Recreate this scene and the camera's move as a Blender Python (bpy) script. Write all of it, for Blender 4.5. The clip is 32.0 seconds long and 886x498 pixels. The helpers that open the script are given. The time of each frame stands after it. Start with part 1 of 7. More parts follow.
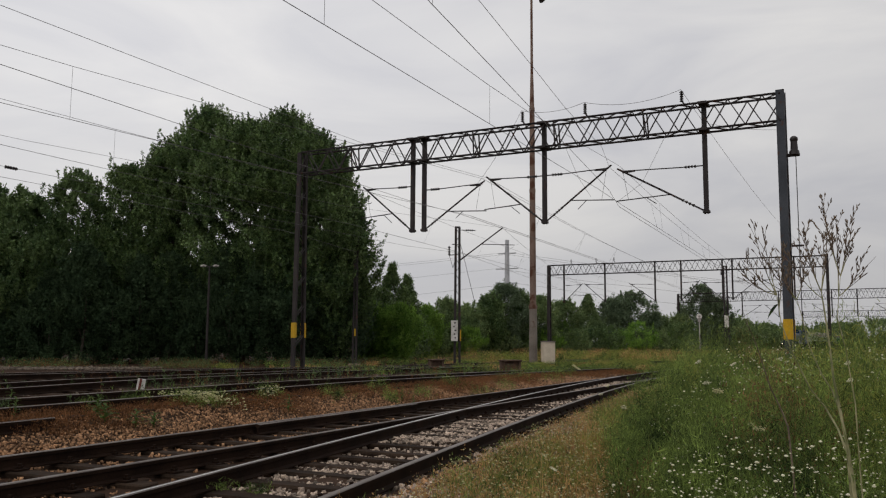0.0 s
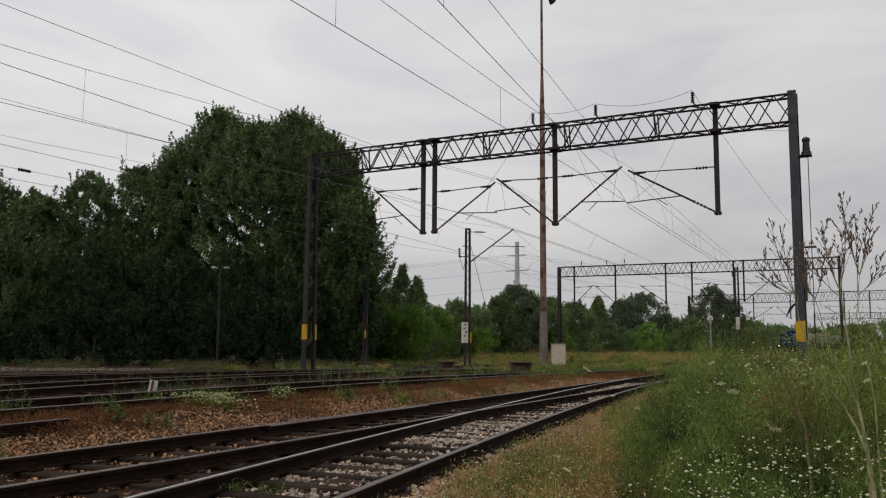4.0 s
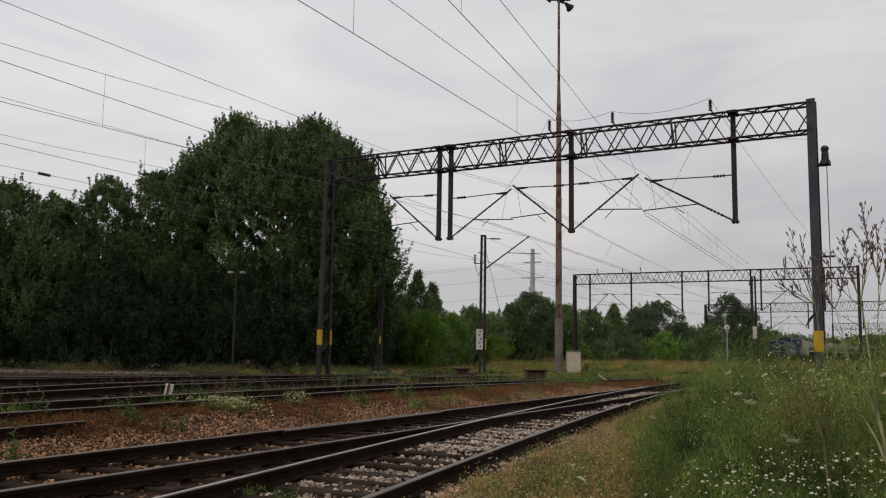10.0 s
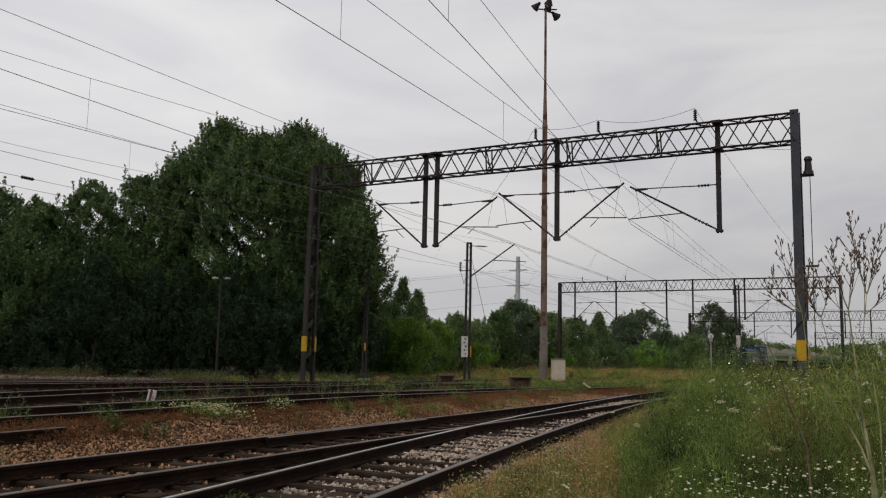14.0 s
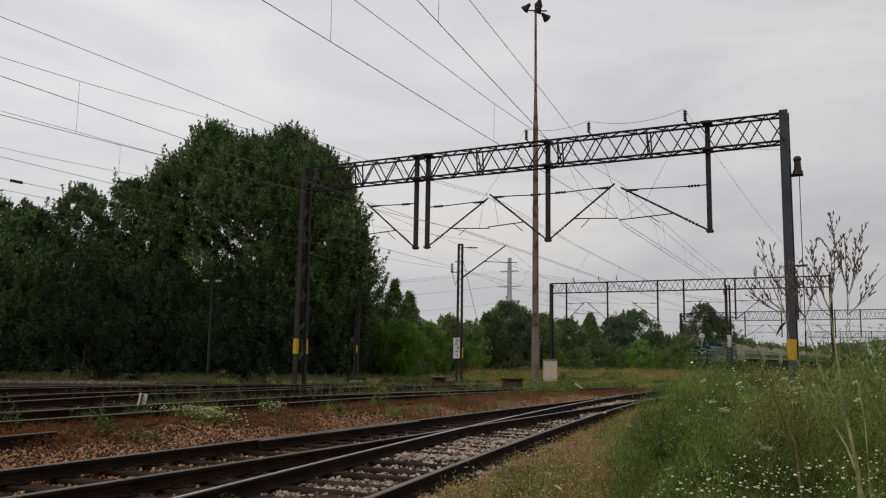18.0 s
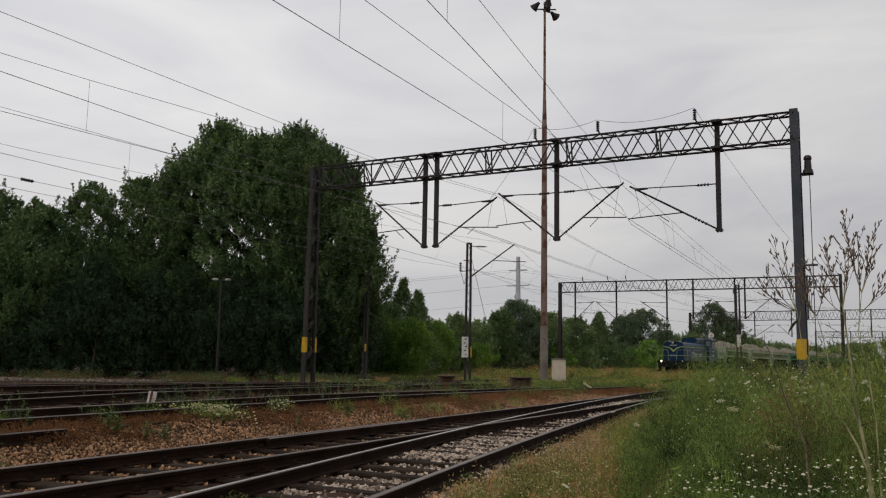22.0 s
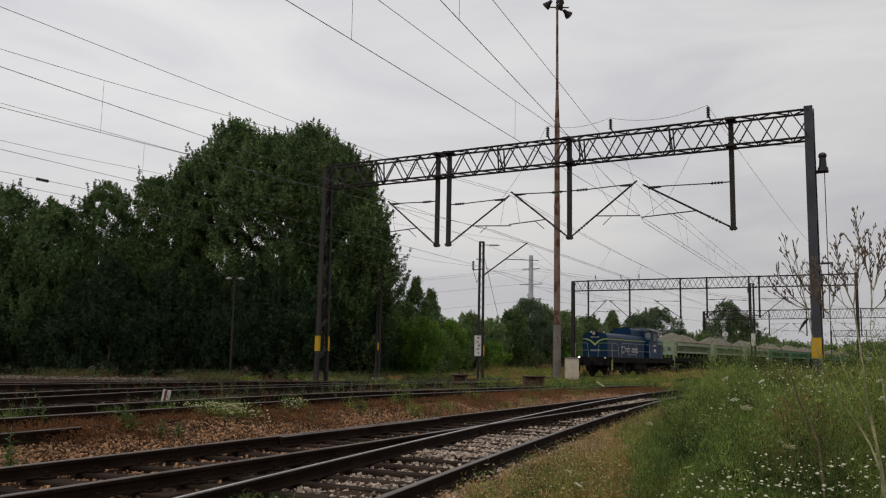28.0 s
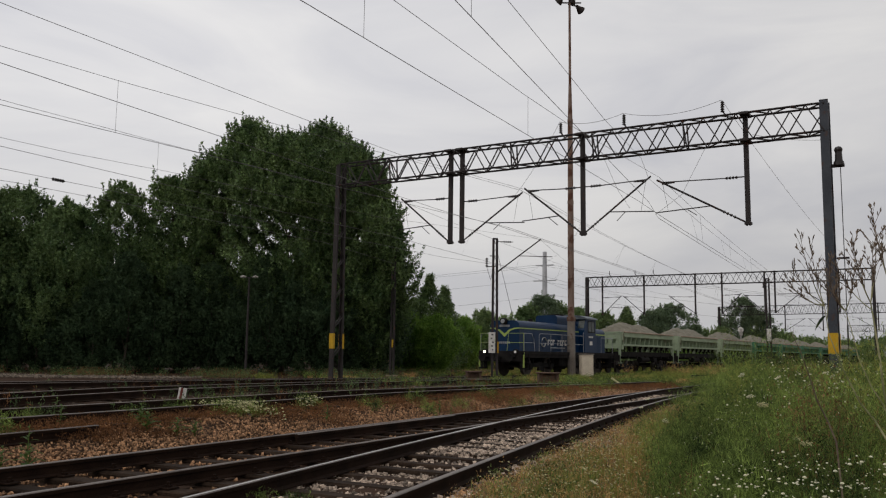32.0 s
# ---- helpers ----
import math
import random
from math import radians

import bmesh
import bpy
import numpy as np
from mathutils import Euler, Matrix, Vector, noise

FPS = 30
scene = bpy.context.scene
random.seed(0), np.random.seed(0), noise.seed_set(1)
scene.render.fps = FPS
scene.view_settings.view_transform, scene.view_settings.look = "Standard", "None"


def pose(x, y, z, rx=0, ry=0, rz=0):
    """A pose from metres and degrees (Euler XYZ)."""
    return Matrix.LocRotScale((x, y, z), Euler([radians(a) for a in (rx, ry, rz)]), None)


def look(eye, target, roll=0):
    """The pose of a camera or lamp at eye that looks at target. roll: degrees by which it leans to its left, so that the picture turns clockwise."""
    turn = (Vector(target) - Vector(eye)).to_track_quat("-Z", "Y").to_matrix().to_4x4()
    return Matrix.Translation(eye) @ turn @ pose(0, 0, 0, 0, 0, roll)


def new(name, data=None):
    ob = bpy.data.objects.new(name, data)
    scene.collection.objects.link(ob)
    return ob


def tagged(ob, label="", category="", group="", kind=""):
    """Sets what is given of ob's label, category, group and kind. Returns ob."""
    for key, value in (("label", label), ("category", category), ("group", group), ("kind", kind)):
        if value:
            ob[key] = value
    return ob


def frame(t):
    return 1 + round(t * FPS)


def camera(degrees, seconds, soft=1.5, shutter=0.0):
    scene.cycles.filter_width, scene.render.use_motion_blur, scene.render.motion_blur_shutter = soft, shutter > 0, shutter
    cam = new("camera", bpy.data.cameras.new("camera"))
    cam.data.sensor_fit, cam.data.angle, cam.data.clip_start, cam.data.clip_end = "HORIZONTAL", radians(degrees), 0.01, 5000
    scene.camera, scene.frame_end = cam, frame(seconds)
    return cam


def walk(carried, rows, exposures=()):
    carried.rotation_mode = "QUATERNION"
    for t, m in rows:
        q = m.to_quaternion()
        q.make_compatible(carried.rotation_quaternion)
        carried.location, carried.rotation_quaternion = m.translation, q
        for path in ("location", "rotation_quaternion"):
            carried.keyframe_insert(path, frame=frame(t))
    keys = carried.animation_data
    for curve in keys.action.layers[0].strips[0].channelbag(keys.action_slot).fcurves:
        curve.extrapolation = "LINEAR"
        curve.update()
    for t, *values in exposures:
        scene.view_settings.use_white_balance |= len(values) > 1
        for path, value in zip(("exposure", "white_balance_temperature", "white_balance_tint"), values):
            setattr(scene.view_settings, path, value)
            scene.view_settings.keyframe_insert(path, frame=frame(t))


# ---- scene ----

# ---------------------------------------------------------------- camera
cam = camera(55.2, 32.0, soft=1.2)
PATH = [
    (0, pose(0.021, 0.002, 1.349, 96.316, -0.366, -1.588)),
    (0.5, pose(0.024, 0.001, 1.347, 96.544, -0.379, -1.711)),
    (1, pose(0.018, 0.001, 1.345, 96.673, -0.327, -1.603)),
    (1.5, pose(0.011, 0.001, 1.342, 96.754, -0.390, -1.536)),
    (2, pose(0.016, 0.001, 1.338, 96.660, -0.364, -1.464)),
    (2.5, pose(0.010, 0.001, 1.345, 96.323, -0.425, -1.424)),
    (3, pose(0.017, 0.001, 1.342, 96.426, -0.418, -1.275)),
    (3.5, pose(0.001, 0.001, 1.340, 96.411, -0.445, -1.021)),
    (5.5, pose(-0.001, 0.000, 1.342, 96.625, -0.209, -0.661)),
    (6, pose(0.001, 0.000, 1.339, 96.497, -0.278, -0.347)),
    (6.5, pose(0.001, 0.000, 1.344, 96.356, -0.274, -0.299)),
    (7, pose(0.003, 0.002, 1.345, 96.750, -0.355, -0.017)),
    (7.5, pose(0.010, 0.001, 1.343, 97.239, -0.417, 0.144)),
    (8, pose(0.001, -0.000, 1.336, 97.636, -0.553, 0.107)),
    (8.5, pose(-0.001, -0.001, 1.336, 97.450, -0.641, 0.153)),
    (9, pose(-0.006, -0.002, 1.339, 96.794, -0.751, 0.065)),
    (9.5, pose(-0.009, -0.001, 1.342, 96.563, -0.787, -0.010)),
    (10, pose(-0.003, -0.001, 1.342, 96.863, -0.957, 0.063)),
    (10.5, pose(-0.008, -0.000, 1.340, 97.120, -1.041, -0.141)),
    (11, pose(-0.003, -0.001, 1.342, 97.513, -1.123, -0.123)),
    (11.5, pose(-0.006, -0.001, 1.339, 97.651, -1.204, -0.081)),
    (12, pose(0.002, -0.000, 1.342, 97.596, -1.145, -0.149)),
    (12.5, pose(-0.002, -0.001, 1.339, 97.652, -1.212, -0.103)),
    (13, pose(0.000, -0.000, 1.340, 97.407, -1.222, -0.159)),
    (13.5, pose(0.004, 0.001, 1.344, 97.420, -1.181, -0.479)),
    (14, pose(-0.002, 0.001, 1.340, 97.371, -1.232, -0.946)),
    (14.5, pose(-0.002, 0.000, 1.342, 97.401, -1.207, -1.147)),
    (16.5, pose(0.006, 0.001, 1.338, 97.260, -1.111, -1.352)),
    (17, pose(0.005, 0.001, 1.341, 97.343, -0.879, -1.482)),
    (17.5, pose(0.002, 0.000, 1.338, 97.507, -0.858, -1.555)),
    (18, pose(-0.001, 0.001, 1.341, 97.480, -0.855, -1.481)),
    (18.5, pose(-0.003, 0.001, 1.340, 97.370, -0.912, -1.328)),
    (19, pose(0.002, 0.001, 1.340, 97.314, -0.880, -1.257)),
    (19.5, pose(-0.004, 0.001, 1.340, 97.055, -0.951, -1.210)),
    (20, pose(-0.005, 0.001, 1.343, 96.884, -1.061, -0.963)),
    (20.5, pose(0.000, 0.001, 1.339, 96.698, -1.101, -0.906)),
    (21, pose(0.012, 0.001, 1.342, 96.860, -1.132, -0.929)),
    (21.5, pose(-0.000, 0.002, 1.341, 97.193, -1.147, -0.850)),
    (22, pose(0.005, 0.001, 1.338, 97.401, -1.011, -0.909)),
    (22.5, pose(0.000, 0.001, 1.340, 97.315, -0.889, -0.778)),
    (23, pose(0.005, 0.001, 1.340, 97.301, -0.868, -0.611)),
    (23.5, pose(0.010, 0.002, 1.344, 97.194, -0.879, -0.510)),
    (24, pose(0.011, 0.002, 1.343, 97.410, -0.890, -0.433)),
    (24.5, pose(0.003, 0.001, 1.339, 97.485, -0.873, -0.339)),
    (25, pose(0.007, 0.002, 1.341, 97.489, -0.868, -0.513)),
    (25.5, pose(0.015, 0.002, 1.342, 97.529, -0.912, -0.392)),
    (27.5, pose(0.009, 0.001, 1.339, 97.331, -0.999, -0.126)),
    (28, pose(0.009, 0.001, 1.336, 97.303, -1.030, -0.046)),
    (28.5, pose(0.010, 0.001, 1.336, 97.301, -1.017, 0.012)),
    (29, pose(0.013, 0.001, 1.342, 97.362, -0.952, 0.080)),
    (29.5, pose(0.009, 0.001, 1.337, 97.238, -0.899, 0.089)),
    (30, pose(0.015, 0.001, 1.342, 97.069, -0.938, 0.298)),
    (30.5, pose(0.000, 0.001, 1.338, 97.163, -0.944, 0.619)),
    (31, pose(0.012, 0.000, 1.336, 96.909, -0.844, 0.836)),
    (31.5, pose(0.004, 0.001, 1.341, 96.886, -0.822, 0.810)),
    (32, pose(0.007, 0.001, 1.342, 97.081, -0.783, 0.900)),
]

walk(cam, PATH)

# ---------------------------------------------------------------- light: overcast sky and a wide weak sun
SUN_EL, SUN_AZ = radians(52), radians(235)
world = bpy.data.worlds.new("overcast_sky")
scene.world = world
world.use_nodes = True
wn, wl = world.node_tree.nodes, world.node_tree.links
wn.clear()
w_out = wn.new("ShaderNodeOutputWorld")
w_bg = wn.new("ShaderNodeBackground")
w_sky = wn.new("ShaderNodeTexSky")
w_sky.sky_type, w_sky.sun_disc = "NISHITA", False
w_sky.sun_elevation, w_sky.sun_rotation = SUN_EL, SUN_AZ
w_sky.dust_density = 3.0
w_dim = wn.new("ShaderNodeVectorMath")
w_dim.operation = "SCALE"
w_dim.inputs["Scale"].default_value = 0.10
wl.new(w_sky.outputs[0], w_dim.inputs[0])
w_tc = wn.new("ShaderNodeTexCoord")
w_map = wn.new("ShaderNodeMapping")
w_map.inputs["Scale"].default_value = (1.2, 1.6, 5.0)
wl.new(w_tc.outputs["Generated"], w_map.inputs[0])
w_noise = wn.new("ShaderNodeTexNoise")
w_noise.inputs["Scale"].default_value = 1.9
w_noise.inputs["Detail"].default_value = 6.0
w_noise.inputs["Roughness"].default_value = 0.52
w_noise.inputs["Distortion"].default_value = 0.6
wl.new(w_map.outputs[0], w_noise.inputs["Vector"])
w_ramp = wn.new("ShaderNodeValToRGB")
w_ramp.color_ramp.elements[0].position, w_ramp.color_ramp.elements[0].color = 0.30, (0.60, 0.60, 0.635, 1)
w_ramp.color_ramp.elements[1].position, w_ramp.color_ramp.elements[1].color = 0.66, (0.80, 0.785, 0.775, 1)
wl.new(w_noise.outputs["Fac"], w_ramp.inputs[0])
w_mix = wn.new("ShaderNodeMix")
w_mix.data_type = "RGBA"
w_mix.inputs[0].default_value = 0.96
wl.new(w_dim.outputs[0], w_mix.inputs[6])
wl.new(w_ramp.outputs[0], w_mix.inputs[7])
w_sep = wn.new("ShaderNodeSeparateXYZ")
wl.new(w_tc.outputs["Generated"], w_sep.inputs[0])
w_grad = wn.new("ShaderNodeMapRange")
w_grad.interpolation_type = "SMOOTHSTEP"
w_grad.inputs["From Min"].default_value, w_grad.inputs["From Max"].default_value = -0.4, 0.75
w_grad.inputs["To Min"].default_value, w_grad.inputs["To Max"].default_value = 1.06, 0.84
wl.new(w_sep.outputs[0], w_grad.inputs["Value"])
w_scale = wn.new("ShaderNodeVectorMath")
w_scale.operation = "SCALE"
wl.new(w_mix.outputs[2], w_scale.inputs[0])
wl.new(w_grad.outputs[0], w_scale.inputs["Scale"])
w_low = wn.new("ShaderNodeMapRange")
w_low.interpolation_type = "SMOOTHSTEP"
w_low.inputs["From Min"].default_value, w_low.inputs["From Max"].default_value = 0.0, 0.34
w_low.inputs["To Min"].default_value, w_low.inputs["To Max"].default_value = 0.80, 1.03
wl.new(w_sep.outputs[2], w_low.inputs["Value"])
w_scale2 = wn.new("ShaderNodeVectorMath")
w_scale2.operation = "SCALE"
wl.new(w_scale.outputs[0], w_scale2.inputs[0])
wl.new(w_low.outputs[0], w_scale2.inputs["Scale"])
wl.new(w_scale2.outputs[0], w_bg.inputs["Color"])
w_bg.inputs["Strength"].default_value = 1.0
wl.new(w_bg.outputs[0], w_out.inputs["Surface"])

sun_data = bpy.data.lights.new("sun", "SUN")
sun_data.energy, sun_data.angle, sun_data.color = 0.5, radians(25), (1.0, 0.95, 0.88)
sun = new("sun", sun_data)
sun.matrix_world = look((0, 0, 60), (0 - 60 * math.cos(SUN_EL) / math.sin(SUN_EL) * math.sin(SUN_AZ), 0 - 60 * math.cos(SUN_EL) / math.sin(SUN_EL) * math.cos(SUN_AZ), 0))


# ---------------------------------------------------------------- materials
def material(name, dark, light, scale=4.0, rough=0.8, metal=0.0, fine=40.0, bump=0.3, spread=0.5, random_tint=0.0, island=0.0,
             spots=None, spot_scale=2.0, spot_at=0.6, coords="Object", bump_size=0.01, translucent=0.0, spec=0.3):
    """Two-colour surface with large stains, fine grain and relief; spots: a third colour in patches."""
    m = bpy.data.materials.new(name)
    m.use_nodes = True
    n, l = m.node_tree.nodes, m.node_tree.links
    b = n["Principled BSDF"]
    tc = n.new("ShaderNodeTexCoord")
    big = n.new("ShaderNodeTexNoise")
    big.inputs["Scale"].default_value, big.inputs["Detail"].default_value = scale, 5.0
    l.new(tc.outputs[coords], big.inputs["Vector"])
    small = n.new("ShaderNodeTexNoise")
    small.inputs["Scale"].default_value, small.inputs["Detail"].default_value = fine, 4.0
    l.new(tc.outputs[coords], small.inputs["Vector"])
    mixed = n.new("ShaderNodeMath")
    mixed.operation = "MULTIPLY_ADD"
    l.new(big.outputs["Fac"], mixed.inputs[0])
    mixed.inputs[1].default_value = 0.55
    half = n.new("ShaderNodeMath")
    half.operation = "MULTIPLY"
    half.inputs[1].default_value = 0.45
    l.new(small.outputs["Fac"], half.inputs[0])
    l.new(half.outputs[0], mixed.inputs[2])
    ramp = n.new("ShaderNodeValToRGB")
    ramp.color_ramp.elements[0].position, ramp.color_ramp.elements[0].color = 0.5 - spread * 0.25, (*dark, 1)
    ramp.color_ramp.elements[1].position, ramp.color_ramp.elements[1].color = 0.5 + spread * 0.25, (*light, 1)
    l.new(mixed.outputs[0], ramp.inputs[0])
    colour = ramp.outputs[0]
    if spots:
        sp = n.new("ShaderNodeTexNoise")
        sp.inputs["Scale"].default_value, sp.inputs["Detail"].default_value = spot_scale, 6.0
        l.new(tc.outputs[coords], sp.inputs["Vector"])
        sr = n.new("ShaderNodeValToRGB")
        sr.color_ramp.elements[0].position, sr.color_ramp.elements[1].position = spot_at, spot_at + 0.08
        l.new(sp.outputs["Fac"], sr.inputs[0])
        mx = n.new("ShaderNodeMix")
        mx.data_type = "RGBA"
        l.new(sr.outputs[0], mx.inputs[0])
        l.new(colour, mx.inputs[6])
        mx.inputs[7].default_value = (*spots, 1)
        colour = mx.outputs[2]
    for node, out, amount in (("ShaderNodeNewGeometry", "Random Per Island", island), ("ShaderNodeObjectInfo", "Random", random_tint)):
        if amount:
            info = n.new(node)
            hsv = n.new("ShaderNodeHueSaturation")
            rng_ = n.new("ShaderNodeMapRange")
            rng_.inputs["To Min"].default_value, rng_.inputs["To Max"].default_value = 1 - amount, 1 + amount
            l.new(info.outputs[out], rng_.inputs["Value"])
            l.new(rng_.outputs[0], hsv.inputs["Value"])
            l.new(colour, hsv.inputs["Color"])
            colour = hsv.outputs[0]
    l.new(colour, b.inputs["Base Color"])
    rr = n.new("ShaderNodeMapRange")
    rr.inputs["To Min"].default_value, rr.inputs["To Max"].default_value = max(0.05, rough - 0.12), min(1.0, rough + 0.12)
    l.new(small.outputs["Fac"], rr.inputs["Value"])
    l.new(rr.outputs[0], b.inputs["Roughness"])
    b.inputs["Metallic"].default_value = metal
    b.inputs["Specular IOR Level"].default_value = spec
    if bump:
        bp = n.new("ShaderNodeBump")
        bp.inputs["Strength"].default_value, bp.inputs["Distance"].default_value = bump, bump_size
        l.new(small.outputs["Fac"], bp.inputs["Height"])
        l.new(bp.outputs[0], b.inputs["Normal"])
    if translucent:
        tr = n.new("ShaderNodeBsdfTranslucent")
        l.new(colour, tr.inputs["Color"])
        ms = n.new("ShaderNodeMixShader")
        ms.inputs[0].default_value = translucent
        l.new(b.outputs[0], ms.inputs[1])
        l.new(tr.outputs[0], ms.inputs[2])
        l.new(ms.outputs[0], n["Material Output"].inputs["Surface"])
    return m


def glow(name, colour, strength):
    m = bpy.data.materials.new(name)
    m.use_nodes = True
    b = m.node_tree.nodes["Principled BSDF"]
    b.inputs["Base Color"].default_value = (*colour, 1)
    b.inputs["Emission Color"].default_value = (*colour, 1)
    b.inputs["Emission Strength"].default_value = strength
    return m


M_SOIL = material("weedy_soil", (0.085, 0.050, 0.030), (0.27, 0.17, 0.10), 0.8, 0.95, fine=12, spread=0.7, spots=(0.12, 0.10, 0.045), spot_scale=1.1, spot_at=0.57, bump=0.6, bump_size=0.03, spec=0.08)
# fines kept extra dark: shade in the gaps between stones is in the colour
M_BED = material("old_ballast_fines_gap_shade", (0.012, 0.007, 0.0045), (0.058, 0.034, 0.020), 0.9, 0.95, fine=22, spread=0.75, spots=(0.05, 0.020, 0.009), spot_scale=0.7, spot_at=0.55, bump=0.8, bump_size=0.03, spec=0.08)
# track soil; under the wood its dark tone also stands for shade
M_DARKBED = material("oily_brown_soil_and_wood_shade", (0.015, 0.009, 0.006), (0.060, 0.034, 0.021), 0.8, 0.95, fine=18, spread=0.8, spots=(0.06, 0.028, 0.015), spot_scale=0.9, spot_at=0.58, bump=0.8, bump_size=0.03, spec=0.08)
M_STONE = material("ballast_stone", (0.046, 0.021, 0.010), (0.48, 0.27, 0.14), 9, 0.9, fine=60, spread=0.9, island=0.85, bump=0.3, bump_size=0.004)
M_STONE_GREY = material("grey_ballast_stone", (0.065, 0.044, 0.031), (0.58, 0.46, 0.36), 9, 0.9, fine=60, spread=0.8, island=0.85, bump=0.3, bump_size=0.004)
M_STONE_DIM = material("dull_grey_ballast_stone", (0.045, 0.034, 0.026), (0.21, 0.17, 0.13), 5, 0.9, fine=40, spread=0.8, island=0.7, bump=0.3, bump_size=0.004)
M_RAIL = material("rusty_rail_steel", (0.0095, 0.0052, 0.0034), (0.027, 0.0145, 0.009), 3, 0.8, fine=50, bump=0.25, bump_size=0.002, spec=0.08)
M_RAIL_TOP = material("worn_rail_head", (0.50, 0.49, 0.48), (0.72, 0.71, 0.70), 1.5, 0.42, 0.7, fine=80, bump=0.05)
M_RAIL_DULL = material("dull_rail_head", (0.075, 0.058, 0.048), (0.20, 0.17, 0.15), 1.5, 0.5, 0.2, fine=80, bump=0.05)
M_SLEEPER = material("creosoted_timber", (0.011, 0.007, 0.0046), (0.042, 0.027, 0.018), 3, 0.85, fine=45, random_tint=0.4, bump=0.6, bump_size=0.006, spec=0.08)
M_CONCRETE = material("weathered_concrete", (0.24, 0.225, 0.20), (0.42, 0.40, 0.37), 1.3, 0.9, fine=35, spread=0.8, spots=(0.17, 0.15, 0.13), spot_scale=2.5, bump=0.3, bump_size=0.004)
M_POLE = material("grey_brown_old_concrete", (0.12, 0.100, 0.082), (0.27, 0.235, 0.20), 1.3, 0.9, fine=30, spread=0.8, spots=(0.11, 0.065, 0.045), spot_scale=2.0, bump=0.3, bump_size=0.004)
M_MAST = material("dark_painted_steel", (0.018, 0.016, 0.017), (0.052, 0.043, 0.041), 1.2, 0.7, fine=30, spread=0.8, spots=(0.075, 0.036, 0.024), spot_scale=3, spot_at=0.62, bump=0.15, bump_size=0.002, spec=0.2)
M_MAST_BLUE = material("blue_grey_weathered_steel", (0.026, 0.031, 0.040), (0.070, 0.076, 0.088), 1.2, 0.65, fine=30, spread=0.8, spots=(0.075, 0.040, 0.030), spot_scale=3, spot_at=0.60, bump=0.15, bump_size=0.002, spec=0.25)
M_RUST = material("rusting_steel_pole", (0.12, 0.062, 0.038), (0.27, 0.20, 0.165), 0.8, 0.8, fine=14, spread=0.9, spots=(0.095, 0.040, 0.022), spot_scale=1.4, spot_at=0.5, bump=0.3, bump_size=0.003)
M_YELLOW = material("yellow_sign_paint", (0.40, 0.235, 0.008), (0.56, 0.34, 0.014), 3, 0.55, fine=30, bump=0.05)
M_WHITE = material("dirty_white_paint", (0.48, 0.46, 0.42), (0.74, 0.72, 0.68), 4, 0.6, fine=30, bump=0.08)
M_INSUL = material("dark_glazed_porcelain", (0.012, 0.010, 0.010), (0.03, 0.022, 0.02), 8, 0.35, fine=30, bump=0.0)
M_WIRE = material("oxidised_copper_wire", (0.10, 0.095, 0.098), (0.17, 0.16, 0.162), 8, 0.6, fine=30, bump=0.0)
M_BARK = material("tree_bark", (0.03, 0.024, 0.018), (0.11, 0.09, 0.07), 5, 0.95, fine=24, bump=0.8, bump_size=0.02)
M_LEAF = material("broadleaf_foliage", (0.040, 0.082, 0.028), (0.165, 0.235, 0.080), 0.5, 0.42, fine=3, island=0.7, random_tint=0.08, bump=0.0, translucent=0.38, spec=0.3)
# darker leaf copy: the shade inside the wood is put into the colour
M_LEAF_SHADED = material("wood_foliage_painted_shade", (0.022, 0.043, 0.022), (0.066, 0.102, 0.047), 0.6, 0.65, fine=3, island=0.4, bump=0.0, translucent=0.25, spec=0.08)
M_LEAF_HEDGE = material("deep_green_hedge_foliage", (0.038, 0.078, 0.031), (0.16, 0.23, 0.083), 0.5, 0.5, fine=3, island=0.5, random_tint=0.08, bump=0.0, translucent=0.3, spec=0.2)
M_LEAF_BRIGHT = material("bright_shrub_foliage", (0.085, 0.185, 0.024), (0.25, 0.40, 0.070), 0.7, 0.6, fine=3, island=0.5, random_tint=0.2, bump=0.0, translucent=0.5)
# far leaves: some haze lightness is mixed into the colour
M_LEAF_FAR = material("distant_hazy_foliage", (0.070, 0.125, 0.046), (0.24, 0.31, 0.12), 0.4, 0.7, fine=2, island=0.5, random_tint=0.2, bump=0.0, translucent=0.35)
M_LEAF_DULL = material("dull_dark_foliage", (0.046, 0.076, 0.040), (0.15, 0.20, 0.105), 0.4, 0.7, fine=2, island=0.5, random_tint=0.15, bump=0.0, translucent=0.3)
M_GRASS = material("meadow_grass", (0.042, 0.092, 0.016), (0.175, 0.25, 0.055), 0.9, 0.6, fine=4, island=0.6, bump=0.0, translucent=0.45)
# wide tone spread: the meadow's shaded gaps are put into the leaf colour
M_FENNEL = material("feathery_weed_green", (0.014, 0.032, 0.008), (0.25, 0.335, 0.080), 2.2, 0.6, fine=7, spread=0.36, island=0.7, bump=0.0, translucent=0.42, spec=0.2)
M_BROWN_STALK = material("brown_dry_stalks", (0.10, 0.045, 0.020), (0.30, 0.155, 0.07), 0.9, 0.85, fine=5, island=0.45, bump=0.0, translucent=0.15)
M_GRASS_FAR = material("yellowing_grass", (0.105, 0.155, 0.026), (0.36, 0.35, 0.085), 0.5, 0.7, fine=3, island=0.5, bump=0.0, translucent=0.4)
M_STRAW = material("dry_straw_grass", (0.26, 0.14, 0.055), (0.62, 0.40, 0.17), 0.8, 0.9, fine=4, island=0.5, bump=0.0, translucent=0.35, spec=0.05)
